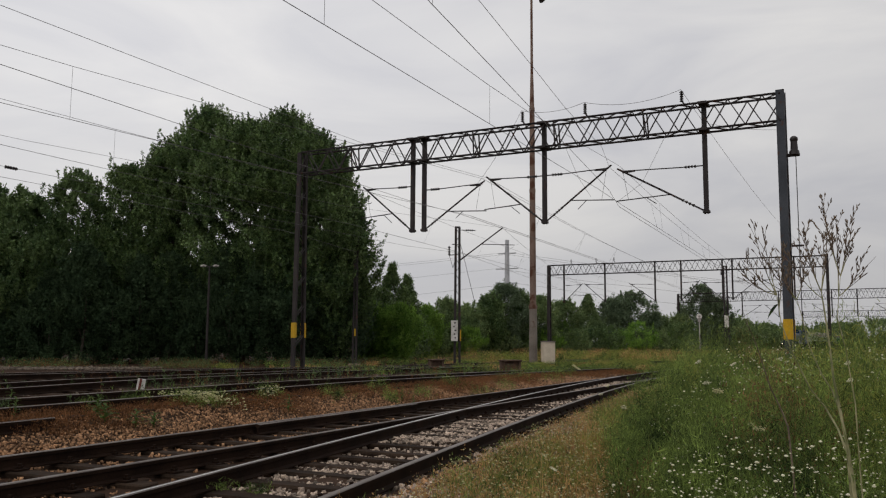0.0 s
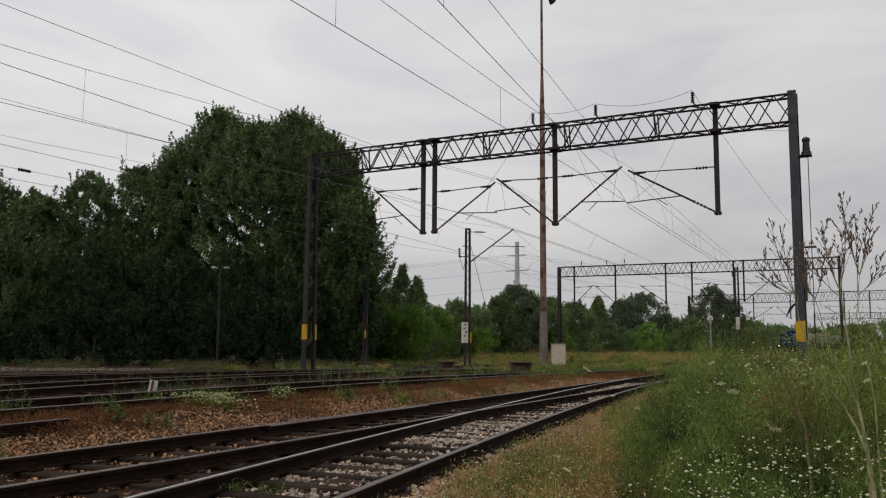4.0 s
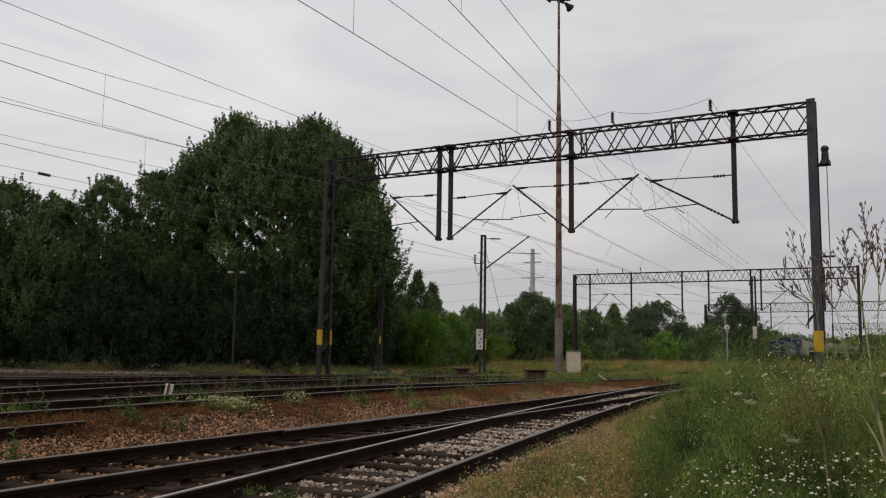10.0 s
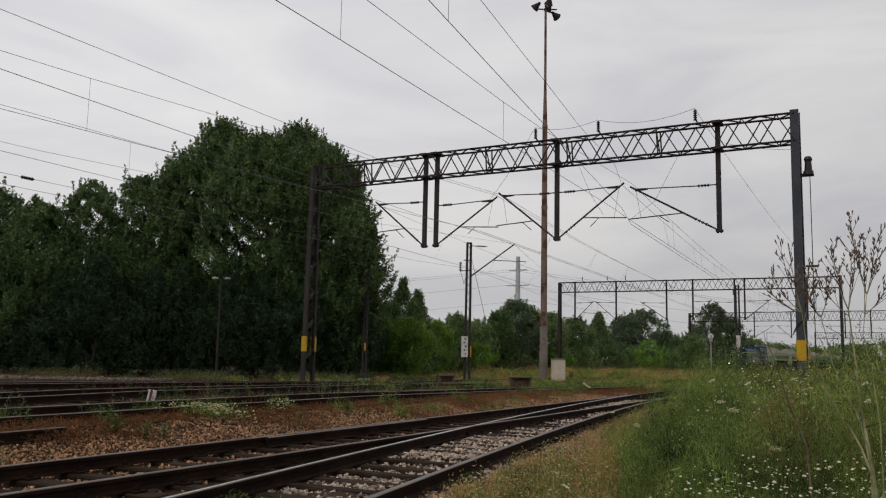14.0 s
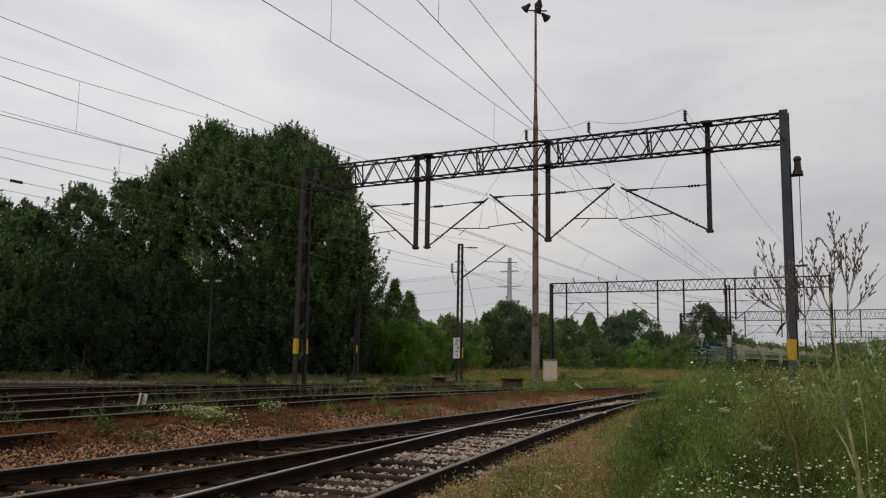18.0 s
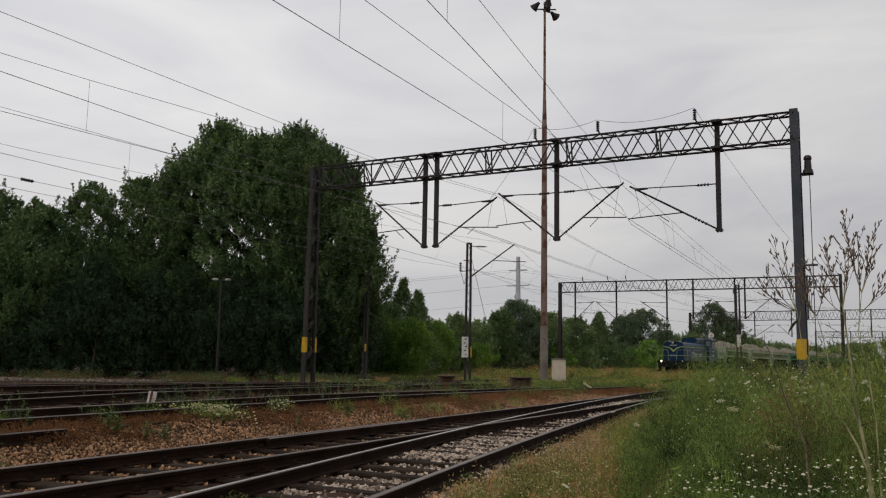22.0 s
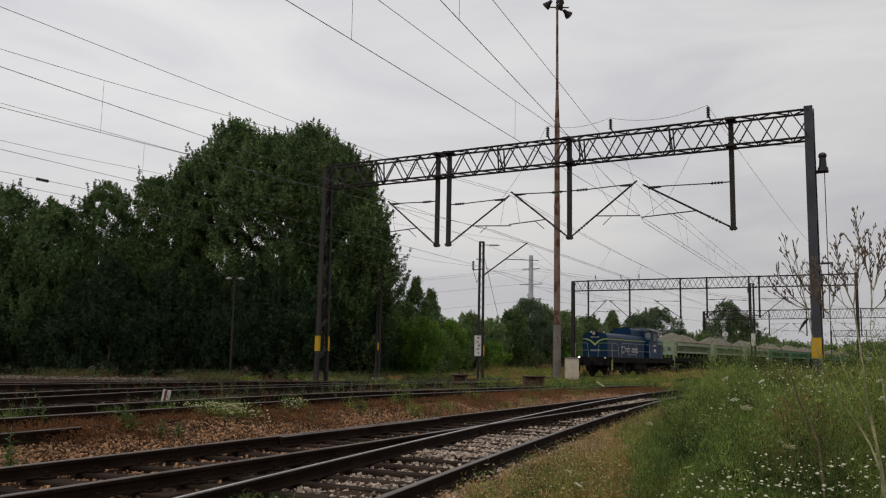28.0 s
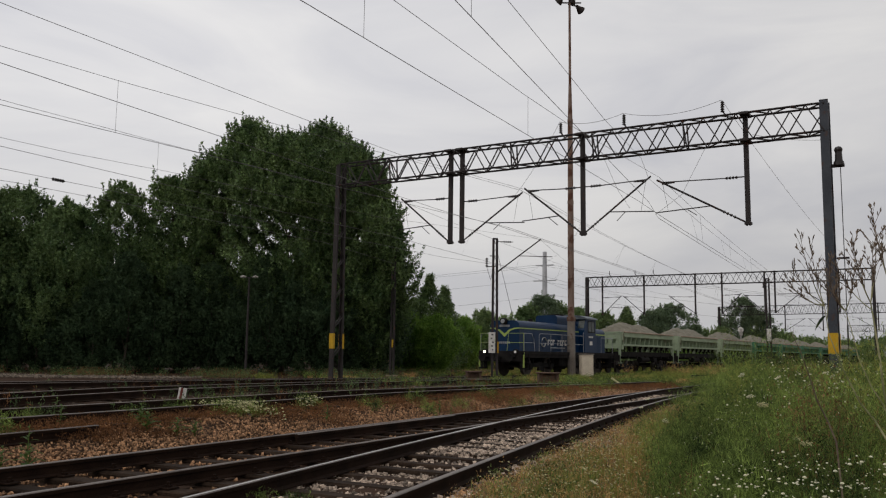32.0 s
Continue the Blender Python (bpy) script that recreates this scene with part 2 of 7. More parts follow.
M_RED_WEED = material("rust_brown_sorrel", (0.080, 0.033, 0.012), (0.28, 0.13, 0.05), 1.6, 0.9, fine=6, spread=0.7, island=0.5, bump=0.0, translucent=0.15)
M_FLOWER = material("white_petals", (0.68, 0.64, 0.46), (0.90, 0.87, 0.68), 9, 0.7, fine=30, island=0.12, bump=0.0, translucent=0.2)
M_CREAM = material("cream_blossom", (0.45, 0.43, 0.21), (0.68, 0.64, 0.38), 9, 0.7, fine=30, island=0.2, bump=0.0, translucent=0.2)
M_STEM = material("pale_green_stem", (0.13, 0.145, 0.060), (0.42, 0.39, 0.22), 16, 0.7, fine=20, bump=0.1, bump_size=0.001)
M_SEED = material("brown_seed_heads", (0.075, 0.056, 0.040), (0.19, 0.145, 0.105), 9, 0.85, fine=40, island=0.3, bump=0.1, bump_size=0.001)
M_BLUE = material("dark_blue_loco_paint", (0.0010, 0.0145, 0.044), (0.0026, 0.029, 0.084), 1.5, 0.42, fine=30, spread=0.8, bump=0.04, bump_size=0.002, spec=0.2)
M_LIME = material("lime_stripe_paint", (0.25, 0.34, 0.075), (0.37, 0.46, 0.12), 4, 0.5, fine=30, bump=0.0)
M_BLACK = material("sooty_underframe", (0.007, 0.007, 0.0075), (0.024, 0.021, 0.019), 2, 0.8, fine=30, bump=0.3, bump_size=0.004, spec=0.08)
M_GREYROOF = material("grey_cab_roof", (0.20, 0.21, 0.22), (0.33, 0.34, 0.35), 2, 0.5, fine=30, bump=0.05)
M_CABROOF = material("blue_grey_cab_roof", (0.075, 0.09, 0.105), (0.13, 0.15, 0.17), 2, 0.6, fine=30, bump=0.05)
M_WHEEL = material("wheel_steel", (0.03, 0.024, 0.02), (0.08, 0.065, 0.055), 4, 0.6, 0.3, fine=30, bump=0.1, bump_size=0.002)
M_WAGON = material("pale_green_wagon_paint", (0.20, 0.255, 0.165), (0.35, 0.415, 0.285), 1.2, 0.7, fine=18, spread=0.8, spots=(0.17, 0.15, 0.095), spot_scale=1.8, spot_at=0.62, bump=0.2, bump_size=0.004)
M_WAGON_G = material("fresh_green_wagon_paint", (0.035, 0.125, 0.065), (0.065, 0.20, 0.11), 1.2, 0.6, fine=18, spread=0.8, spots=(0.10, 0.12, 0.08), spot_scale=1.8, spot_at=0.66, bump=0.1, bump_size=0.004)
M_RIM = material("dusty_pinkish_rim", (0.27, 0.20, 0.15), (0.42, 0.33, 0.26), 3, 0.85, fine=30, bump=0.2, bump_size=0.003)
M_GRAVEL = material("grey_gravel_load", (0.085, 0.080, 0.058), (0.26, 0.235, 0.18), 2.0, 0.95, fine=9, spread=0.9, bump=1.0, bump_size=0.06)
M_GLASS = material("dusky_window_glass", (0.03, 0.038, 0.038), (0.07, 0.085, 0.08), 2, 0.2, fine=10, bump=0.0, spec=0.15)
M_LAMP_ON = glow("lit_headlamp", (1.0, 0.86, 0.62), 3.5)


# ---------------------------------------------------------------- mesh helpers
def mesh_object(name, bm, mat, parent=None, label="", smooth=False):
    me = bpy.data.meshes.new(name)
    bm.to_mesh(me)
    bm.free()
    for mm in (mat if isinstance(mat, (list, tuple)) else (mat,)):
        me.materials.append(mm)
    if smooth:
        for p in me.polygons:
            p.use_smooth = True
    ob = new(name, me)
    if parent:
        ob.parent = parent
    if label:
        ob["label"] = label
    return ob


def part(name, bm, mat, parent, label="", smooth=False):
    return mesh_object(name, bm, mat, parent, label, smooth)


def thing(name, m, label, category, group="", kind=""):
    ob = new(name)
    ob.empty_display_size = 0.3
    ob.matrix_basis = m
    return tagged(ob, label, category, group, kind)


def box(bm, c, s, rot=None, bevel=0.0, mat=0):
    r = bmesh.ops.create_cube(bm, size=1.0)
    vs = r["verts"]
    m = Matrix.Translation(c) @ (rot or Matrix()) @ Matrix.Diagonal((*s, 1))
    bmesh.ops.transform(bm, matrix=m, verts=vs)
    es = {e for v in vs for e in v.link_edges}
    fs = {f for v in vs for f in v.link_faces}
    for f in fs:
        f.material_index = mat
    if bevel:
        bmesh.ops.bevel(bm, geom=list(es), offset=bevel, segments=1, affect="EDGES")
    return bm


def aim(p, q):
    d = Vector(q) - Vector(p)
    return Matrix.Translation((Vector(p) + Vector(q)) / 2) @ d.to_track_quat("Z", "Y").to_matrix().to_4x4(), d.length


def bar(bm, p, q, w=0.05, h=None, mat=0):
    m, n = aim(p, q)
    r = bmesh.ops.create_cube(bm, size=1.0)
    bmesh.ops.transform(bm, matrix=m @ Matrix.Diagonal((w, h or w, n, 1)), verts=r["verts"])
    if mat:
        for f in {f for v in r["verts"] for f in v.link_faces}:
            f.material_index = mat
    return bm


def rod(bm, p, q, r1, r2=None, seg=8, mat=0):
    m, n = aim(p, q)
    r = bmesh.ops.create_cone(bm, cap_ends=True, segments=seg, radius1=r1, radius2=r1 if r2 is None else r2, depth=n)
    bmesh.ops.transform(bm, matrix=m, verts=r["verts"])
    if mat:
        for f in {f for v in r["verts"] for f in v.link_faces}:
            f.material_index = mat
    return bm


def sphere(bm, c, r, scale=(1, 1, 1), sub=1, mat=0):
    g = bmesh.ops.create_icosphere(bm, subdivisions=sub, radius=r)
    bmesh.ops.transform(bm, matrix=Matrix.Translation(c) @ Matrix.Diagonal((*scale, 1)), verts=g["verts"])
    if mat:
        for f in {f for v in g["verts"] for f in v.link_faces}:
            f.material_index = mat
    return bm


def prism(bm, pts, axis, lo, hi, mat=0):
    """Extrude a closed outline: pts in the plane across axis ('x', 'y' or 'z')."""
    def at(a, p, q):
        return {"x": (a, p, q), "y": (p, a, q), "z": (p, q, a)}[axis]
    lows = [bm.verts.new(at(lo, *p)) for p in pts]
    highs = [bm.verts.new(at(hi, *p)) for p in pts]
    fs = [bm.faces.new(lows[::-1]), bm.faces.new(highs)]
    for i in range(len(pts)):
        j = (i + 1) % len(pts)
        fs.append(bm.faces.new((lows[i], lows[j], highs[j], highs[i])))
    for f in fs:
        f.material_index = mat
    bmesh.ops.recalc_face_normals(bm, faces=fs)
    return bm


def data_mesh(name, verts, faces, mat):
    """A large mesh from numpy arrays: verts (n, 3), faces (m, 3 or 4)."""
    me = bpy.data.meshes.new(name)
    verts, faces = np.asarray(verts, np.float32), np.asarray(faces, np.int32)
    k = faces.shape[1]
    me.vertices.add(len(verts))
    me.vertices.foreach_set("co", verts.ravel())
    me.loops.add(faces.size)
    me.loops.foreach_set("vertex_index", faces.ravel())
    me.polygons.add(len(faces))
    me.polygons.foreach_set("loop_start", np.arange(0, faces.size, k, dtype=np.int32))
    me.update(calc_edges=True)
    me.materials.append(mat)
    return me


rng = np.random.default_rng(7)

# ---------------------------------------------------------------- plan of the yard
GAUGE = 1.507
COS_A = 0.8876


def x_a(y):
    return -8.95 + 0.519 * y


def x_c(y):
    return x_a(y) + 0.0234 * max(0.0, 33.0 - y) ** 1.5


def x_r5(y):
    if y > 46:
        return x_r5(46) + 0.54 * (y - 46)
    return -11.0 + 0.4736 * y + 0.00069 * y * y


def x_r3(y):
    if y > 38:
        return x_r3(38) + 0.58 * (y - 38)
    return -11.45 + 0.1795 * y + 0.00339 * y * y


def x_loco(y):
    if y >= 44:
        return -28.977 + 0.648 * y
    if y <= 26:
        return -11.0 + 0.40 * (y - 26)
    t = (y - 26) / 18
    h00, h10, h01, h11 = 2 * t ** 3 - 3 * t ** 2 + 1, t ** 3 - 2 * t ** 2 + t, -2 * t ** 3 + 3 * t ** 2, t ** 3 - t ** 2
    return h00 * -11.0 + h10 * 18 * 0.40 + h01 * -0.465 + h11 * 18 * 0.648


def yard_raise(x, y):
    """The back tracks lie a little higher than the near turnout."""
    u = (x - (-8.95 + 0.519 * y)) * COS_A
    return 0.30 * np.clip((-0.75 - u) / 1.0, 0, 1) * (1 - np.clip((y - 20) / 24, 0, 1))


def path_points(fx, y0, y1, step, side=0.0):
    """Points along x = fx(y), shifted sideways by side metres (to the right)."""
    out = []
    n = max(2, int((y1 - y0) / step) + 1)
    for i in range(n):
        y = y0 + (y1 - y0) * i / (n - 1)
        d = Vector((fx(y + 0.05) - fx(y - 0.05), 0.1, 0)).normalized()
        p = Vector((fx(y), y, 0)) + Vector((d.y, -d.x, 0)) * side
        p.z = float(yard_raise(p.x, p.y)) if fx not in (x_a, x_c) else 0.0
        out.append(p)
    return out


# ---------------------------------------------------------------- ground
def ground_height(x, y):
    edge = x - (-8.95 + 0.519 * y + 0.0234 * np.maximum(0, 33.0 - y) ** 1.5 + 1.70)
    rise = 0.22 * np.clip((edge - 0.9) / 3.0, 0, 1)
    u = (x - (-8.95 + 0.519 * y)) * COS_A
    bank = 0.03 * np.exp(-((u + 0.9) / 0.5) ** 2)
    near = np.clip(1 - np.hypot(x, y - 25) / 90, 0, 1)
    bumps = 0.022 * np.sin(1.7 * x + 0.6 * y) * np.sin(1.3 * y - 0.4 * x) + 0.03 * np.sin(0.31 * x + 1.0) * np.sin(0.27 * y)
    rise = rise + 0.055 * np.clip((edge - 0.06) / 0.25, 0, 1) * np.clip((31 - y) / 3, 0, 1)
    return -0.045 + rise + (bank + bumps) * near + yard_raise(x, y)


gx = np.concatenate([[-3000, -1200, -500, -250, -150, -100, -75, -60], np.arange(-50, -20, 1.5), np.arange(-20, 20, 0.4), np.arange(20, 62, 1.5), [75, 100, 150, 250, 500, 1200, 3000]])
gy = np.concatenate([[-1500, -500, -200, -80, -30, -12], np.arange(-5, 40, 0.4), np.arange(40, 90, 1.5), [100, 125, 160, 220, 350, 600, 1200, 3000]])
GX, GY = np.meshgrid(gx, gy)
GZ = ground_height(GX, GY) + 0.012 * rng.standard_normal(GX.shape)
nx, ny = len(gx), len(gy)
idx = np.arange(nx * ny).reshape(ny, nx)
quads = np.stack([idx[:-1, :-1], idx[:-1, 1:], idx[1:, 1:], idx[1:, :-1]], -1).reshape(-1, 4)
me = data_mesh("ground", np.stack([GX, GY, GZ], -1).reshape(-1, 3), quads, M_SOIL)
me.materials.append(M_BED)
me.materials.append(M_DARKBED)
mid = np.stack([GX, GY], -1).reshape(-1, 2)[quads].mean(1)
# the dark soil runs on beneath the trees, painting in the shade there
yard_and_wood = (mid[:, 0] < -8.95 + 0.519 * mid[:, 1] + 0.0234 * np.maximum(0, 33 - mid[:, 1]) ** 1.5 + 2.1) & (mid[:, 0] > -70) & ((mid[:, 1] < 62) | ((mid[:, 0] < 0) & (mid[:, 1] < 150)))
r5 = np.array([x_r5(v) for v in mid[:, 1]])
back = yard_and_wood & ((mid[:, 0] < r5 + 0.45) | (mid[:, 0] > -8.95 + 0.519 * mid[:, 1] + 0.25))
me.polygons.foreach_set("material_index", yard_and_wood.astype(np.int32) + back.astype(np.int32))
me.polygons.foreach_set("use_smooth", np.ones(len(quads), bool))
tagged(new("ground", me), "weedy soil and old reddish ballast between the tracks", "ground", kind="structure")


# ---------------------------------------------------------------- railway tracks
RAIL_TOP = 0.16
PROFILE = [(-0.0625, 0.012), (-0.0625, 0.024), (-0.010, 0.040), (-0.009, 0.112), (-0.034, 0.120), (-0.034, 0.152), (-0.028, 0.160), (-0.008, 0.1605),
           (0.018, 0.1605), (0.028, 0.160), (0.034, 0.152), (0.034, 0.120), (0.009, 0.112), (0.010, 0.040), (0.0625, 0.024), (0.0625, 0.012)]


def rail(pts, parent, drop=0.0, top=M_RAIL_TOP):
    bm = bmesh.new()
    rings = []
    for i, p in enumerate(pts):
        d = (pts[min(i + 1, len(pts) - 1)] - pts[max(i - 1, 0)]).normalized()
        nrm = Vector((d.y, -d.x, 0))
        rings.append([bm.verts.new(p + nrm * a + Vector((0, 0, b - drop))) for a, b in PROFILE])
    n = len(PROFILE)
    for r0, r1 in zip(rings[:-1], rings[1:]):
        for k in range(n):
            f = bm.faces.new((r0[k], r0[(k + 1) % n], r1[(k + 1) % n], r1[k]))
            f.material_index = 2 if k == 7 else 1 if k in (5, 6, 8, 9) else 0
    bm.faces.new(rings[0])
    bm.faces.new(rings[-1][::-1])
    bmesh.ops.recalc_face_normals(bm, faces=bm.faces[:])
    return mesh_object("rail", bm, (M_RAIL, M_RAIL_DULL, top), parent)


def sleeper_mesh(length):
    bm = bmesh.new()
    box(bm, (0, 0, -0.07), (length, 0.24, 0.16), bevel=0.018)
    for v in bm.verts:
        v.co += Vector((noise.random() - 0.5, noise.random() - 0.5, noise.random() - 0.5)) * 0.012
    m = bpy.data.meshes.new("sleeper")
    bm.to_mesh(m)
    bm.free()
    m.materials.append(M_SLEEPER)
    return m


SLEEPERS = {k: sleeper_mesh(k) for k in (2.5, 3.0, 3.5, 4.0, 4.5, 4.9)}


def plate_mesh():
    bm = bmesh.new()
    box(bm, (0, 0, 0.018), (0.34, 0.15, 0.014))
    for s in (-0.10, 0.10):
        rod(bm, (s, 0, 0.02), (s, 0, 0.075), 0.022, seg=6)
        rod(bm, (s, 0, 0.03), (s, 0, 0.05), 0.038, seg=6)
    m = bpy.data.meshes.new("baseplate")
    bm.to_mesh(m)
    bm.free()
    m.materials.append(M_RAIL)
    return m


PLATE = plate_mesh()


def place(name, mesh, m, parent):
    ob = new(name, mesh)
    ob.parent = parent
    ob.matrix_basis = m
    return ob


def lay_sleepers(parent, fx, y0, y1, pitch, length, plates=True):
    pts = path_points(fx, y0, y1, 0.1)
    gone = pitch
    for a, b in zip(pts[:-1], pts[1:]):
        gone += (b - a).length
        if gone >= pitch:
            gone = 0
            ang = math.degrees(math.atan2(b.y - a.y, b.x - a.x)) - 90 + random.uniform(-1.2, 1.2)
            place("sleeper", SLEEPERS[length], pose(a.x, a.y, a.z + random.uniform(-0.012, 0.008), 0, 0, ang), parent)
            if plates:
                for s in (-0.7535, 0.7535):
                    q = pose(a.x, a.y, 0, 0, 0, ang) @ Matrix.Translation((s, 0, 0))
                    place("baseplate", PLATE, q, parent)


# near turnout: straight track with the crossing track
turnout = thing("railway_turnout", Matrix(), "turnout of rusty rails on dark creosoted timber sleepers", "railway track", "tracks in the yard")
rail(path_points(x_a, 0, 90, 1.5), turnout, top=M_RAIL_DULL)
rail(path_points(x_a, 0, 31.5, 1.0, GAUGE), turnout, 0.004, M_RAIL_DULL)
rail(path_points(x_c, 0, 31.6, 0.5), turnout, 0.004)
rail(path_points(x_c, 0, 33, 0.5, GAUGE)[:-1] + path_points(x_a, 33, 90, 1.5, GAUGE), turnout, top=M_RAIL_DULL)
# guard rail by the crossing
rail(path_points(x_a, 12.6, 17.0, 0.5, 0.11), turnout, 0.004, M_RAIL_DULL)
s = 0.0
while s < 42:
    y = 3.0 + s * COS_A
    wide = (x_c(y) - x_a(y)) * COS_A + GAUGE
    ang = -27.4
    left = Vector((x_a(y), y, 0))
    across = Vector((COS_A, -0.4607, 0))
    if wide < 3.9:
        length = min((k for k in SLEEPERS if k >= wide + 0.9), default=4.9)
        spans = [((wide) / 2, length)]
    else:
        spans = [(GAUGE / 2, 2.5), (wide - GAUGE / 2, 2.5)] if wide > 4.2 else [(GAUGE / 2 - 0.1, 2.5), (wide - GAUGE / 2 + 0.1, 2.5)]
    for c, length in spans:
        p = left + across * c
        place("sleeper", SLEEPERS[length], pose(p.x, p.y, random.uniform(-0.012, 0.008), 0, 0, ang + random.uniform(-1, 1)), turnout)
    for off in {0.0, GAUGE, wide - GAUGE, wide}:
        p = left + across * off
        if 4 < y < 30:
            place("baseplate", PLATE, pose(p.x, p.y, 0, 0, 0, ang), turnout)
    s += 0.63

for fx, y0, y1, off, lab in ((x_r5, 6, 95, -GAUGE / 2, "weed-grown track of rusty rails on timber sleepers"),
                             (x_r3, 9, 100, -GAUGE / 2, "old track of rusty rails sunk in weeds"),
                             (x_loco, 12, 190, 0, "running track of rusty rails behind weeds")):
    tr = thing("railway_track", Matrix(), lab, "railway track", "tracks in the yard")
    worn = M_RAIL_DULL
    rail(path_points(fx, y0, y1, 1.5, off - GAUGE / 2), tr, top=worn)
    rail(path_points(fx, y0, y1, 1.5, off + GAUGE / 2), tr, top=worn)

    def centre(y, fx=fx, off=off):
        return fx(y) + off / 0.88
    lay_sleepers(tr, centre, y0, min(y1, 48), 0.65, 2.5, plates=False)


spare = thing("spare_rail", Matrix(), "disused rusty rail lying on the sleeper ends", "rail")
rail(path_points(x_r5, 7.5, 11.7, 0.6, 0.68), spare, 0.045, M_RAIL)


# ---------------------------------------------------------------- loose ballast stones
def stones(name, px, py, size, mat, label, z_extra=0.0):
    n = len(px)
    t3 = np.arange(3) * 2.0944
    base = np.concatenate([np.stack([np.cos(t3), np.sin(t3), np.full(3, -0.8)], 1), np.stack([np.cos(t3 + 1.05), np.sin(t3 + 1.05), np.full(3, 0.8)], 1)]) * 0.62
    fc = np.array([(0, 2, 1), (3, 4, 5), (0, 1, 3), (1, 4, 3), (1, 2, 4), (2, 5, 4), (2, 0, 5), (0, 3, 5)])
    sz = size * rng.uniform(0.55, 1.5, (n, 1, 1)) * rng.uniform(0.6, 1.25, (n, 1, 3))
    v = (base[None] + rng.uniform(-0.24, 0.24, (n, 6, 3))) * sz
    a = rng.uniform(0, 6.28, n)
    b = rng.uniform(-0.7, 0.7, n)
    c, s_ = np.cos(a)[:, None], np.sin(a)[:, None]
    cb, sb = np.cos(b)[:, None], np.sin(b)[:, None]
    X, Y, Z = v[..., 0], v[..., 1] * cb - v[..., 2] * sb, v[..., 1] * sb + v[..., 2] * cb
    v = np.stack([X * c - Y * s_, X * s_ + Y * c, Z], -1)
    v[..., 0] += px[:, None]
    v[..., 1] += py[:, None]
    v[..., 2] += (ground_height(px, py) + z_extra)[:, None] + sz.mean((1, 2))[:, None] * 0.38
    f = (np.arange(n)[:, None, None] * 6 + fc[None]).reshape(-1, 3)
    return tagged(new(name, data_mesh(name, v.reshape(-1, 3), f, mat)), label, "gravel", kind="stuff")


n = 64000
sy = 6 + 27 * rng.random(n) ** 1.5
su = -0.12 - 1.9 * rng.random(n)
sx = -8.95 + 0.519 * sy + su / COS_A
keep = 0.6 * np.sin(sx * 1.3 + 2) * np.sin(sy * 0.9) + rng.normal(0, 0.5, n) - 0.5 * (su < -1.4) > -0.75
stones("ballast_stones", sx[keep], sy[keep], 0.0225, M_STONE, "scattered tan and reddish ballast stones beside the track")
n = 44000
sy = 4.5 + 27 * rng.random(n) ** 1.4
xa_ = -8.95 + 0.519 * sy
xd_ = xa_ + 0.0234 * np.maximum(0, 33 - sy) ** 1.5 + 1.70
sx = xa_ + (xd_ - xa_ + 1.5) * rng.random(n)
along = (sy - 3.0) / COS_A + (sx - xa_) * 0.4607
crib = np.abs(along / 0.63 - np.round(along / 0.63))
patchy = np.sin(sx * 2.1) * np.sin(sy * 1.1 + 1) + rng.normal(0, 0.5, n) + 0.25 * (sx > xd_ - 1.7) + 0.5 * (sx > xd_ + 0.1) - 0.9 * np.clip((sx - xd_ - 0.5), 0, 1)
deep = (sy > 12.3) & (sx > xd_ - 1.62) & (sx < xd_ - 0.12) & (np.sin(1.3 * sy + 0.4 * sx) + rng.normal(0, 0.5, n) > -0.8)
keep = ((patchy > 0.05) & ((crib > 0.17) | (sx > xd_ + 0.15))) | deep
pale = keep & ((sx > xd_ - 1.75) | (sy > 17))
stones("ballast_stones", sx[pale], sy[pale], 0.034, M_STONE_GREY, "pale ballast stones heaped between the sleepers", 0.02 * deep[pale] - 0.006)
brown = keep & ~pale
stones("ballast_stones", sx[brown], sy[brown], 0.028, M_STONE, "tan ballast stones between the sleepers", -0.008)
n = 7000
sy = 11.6 + 14 * rng.random(n) ** 1.2
sx = -8.95 + 0.519 * sy + 0.0234 * np.maximum(0, 33 - sy) ** 1.5 + 0.1 + 1.45 * rng.random(n)
keep = np.sin(1.9 * sx + 1.4) * np.sin(1.1 * sy) + rng.normal(0, 0.4, n) > -0.1
stones("ballast_stones", sx[keep], sy[keep], 0.034, M_STONE_GREY, "pale ballast stones covering the sleepers", 0.035)
n = 11000
sy = 4.6 + 22 * rng.random(n) ** 1.4
sx = -8.95 + 0.519 * sy + 0.0234 * np.maximum(0, 33 - sy) ** 1.5 + 1.80 + 1.3 * rng.random(n) ** 1.6
keep = np.sin(2.3 * sx + 0.8) * np.sin(1.7 * sy) + rng.normal(0, 0.5, n) > 0.0
stones("ballast_stones", sx[keep], sy[keep], 0.026, M_STONE, "tan stones on the track shoulder", 0.0)
n = 6500
sy = 19 + 22 * rng.random(n)
sx = -8.95 + 0.519 * sy - 0.3 - 1.9 * rng.random(n)
keep = np.sin(1.7 * sx + 0.4 * sy) * np.sin(1.1 * sy) + rng.normal(0, 0.5, n) > 0.0
stones("ballast_stones", sx[keep], sy[keep], 0.030, M_STONE, "tan stones strewn along the red soil", 0.0)
n = 2600
sy = 13 + 28 * rng.random(n)
sx = np.array([x_r5(y) for y in sy]) - 7.5 * rng.random(n) + 0.6
stones("ballast_stones", sx, sy, 0.03, M_STONE_DIM, "sparse dull ballast stones between the back tracks", 0.0)
n = 9000
sx = -30 + 17 * rng.random(n) ** 1.2
sy = 42.4 + 1.2 * rng.standard_normal(n) + 0.04 * (sx + 18)
stones("ballast_stones", sx, sy, 0.062, M_STONE_DIM, "pale ballast shoulder along the foot of the wood", 0.0)


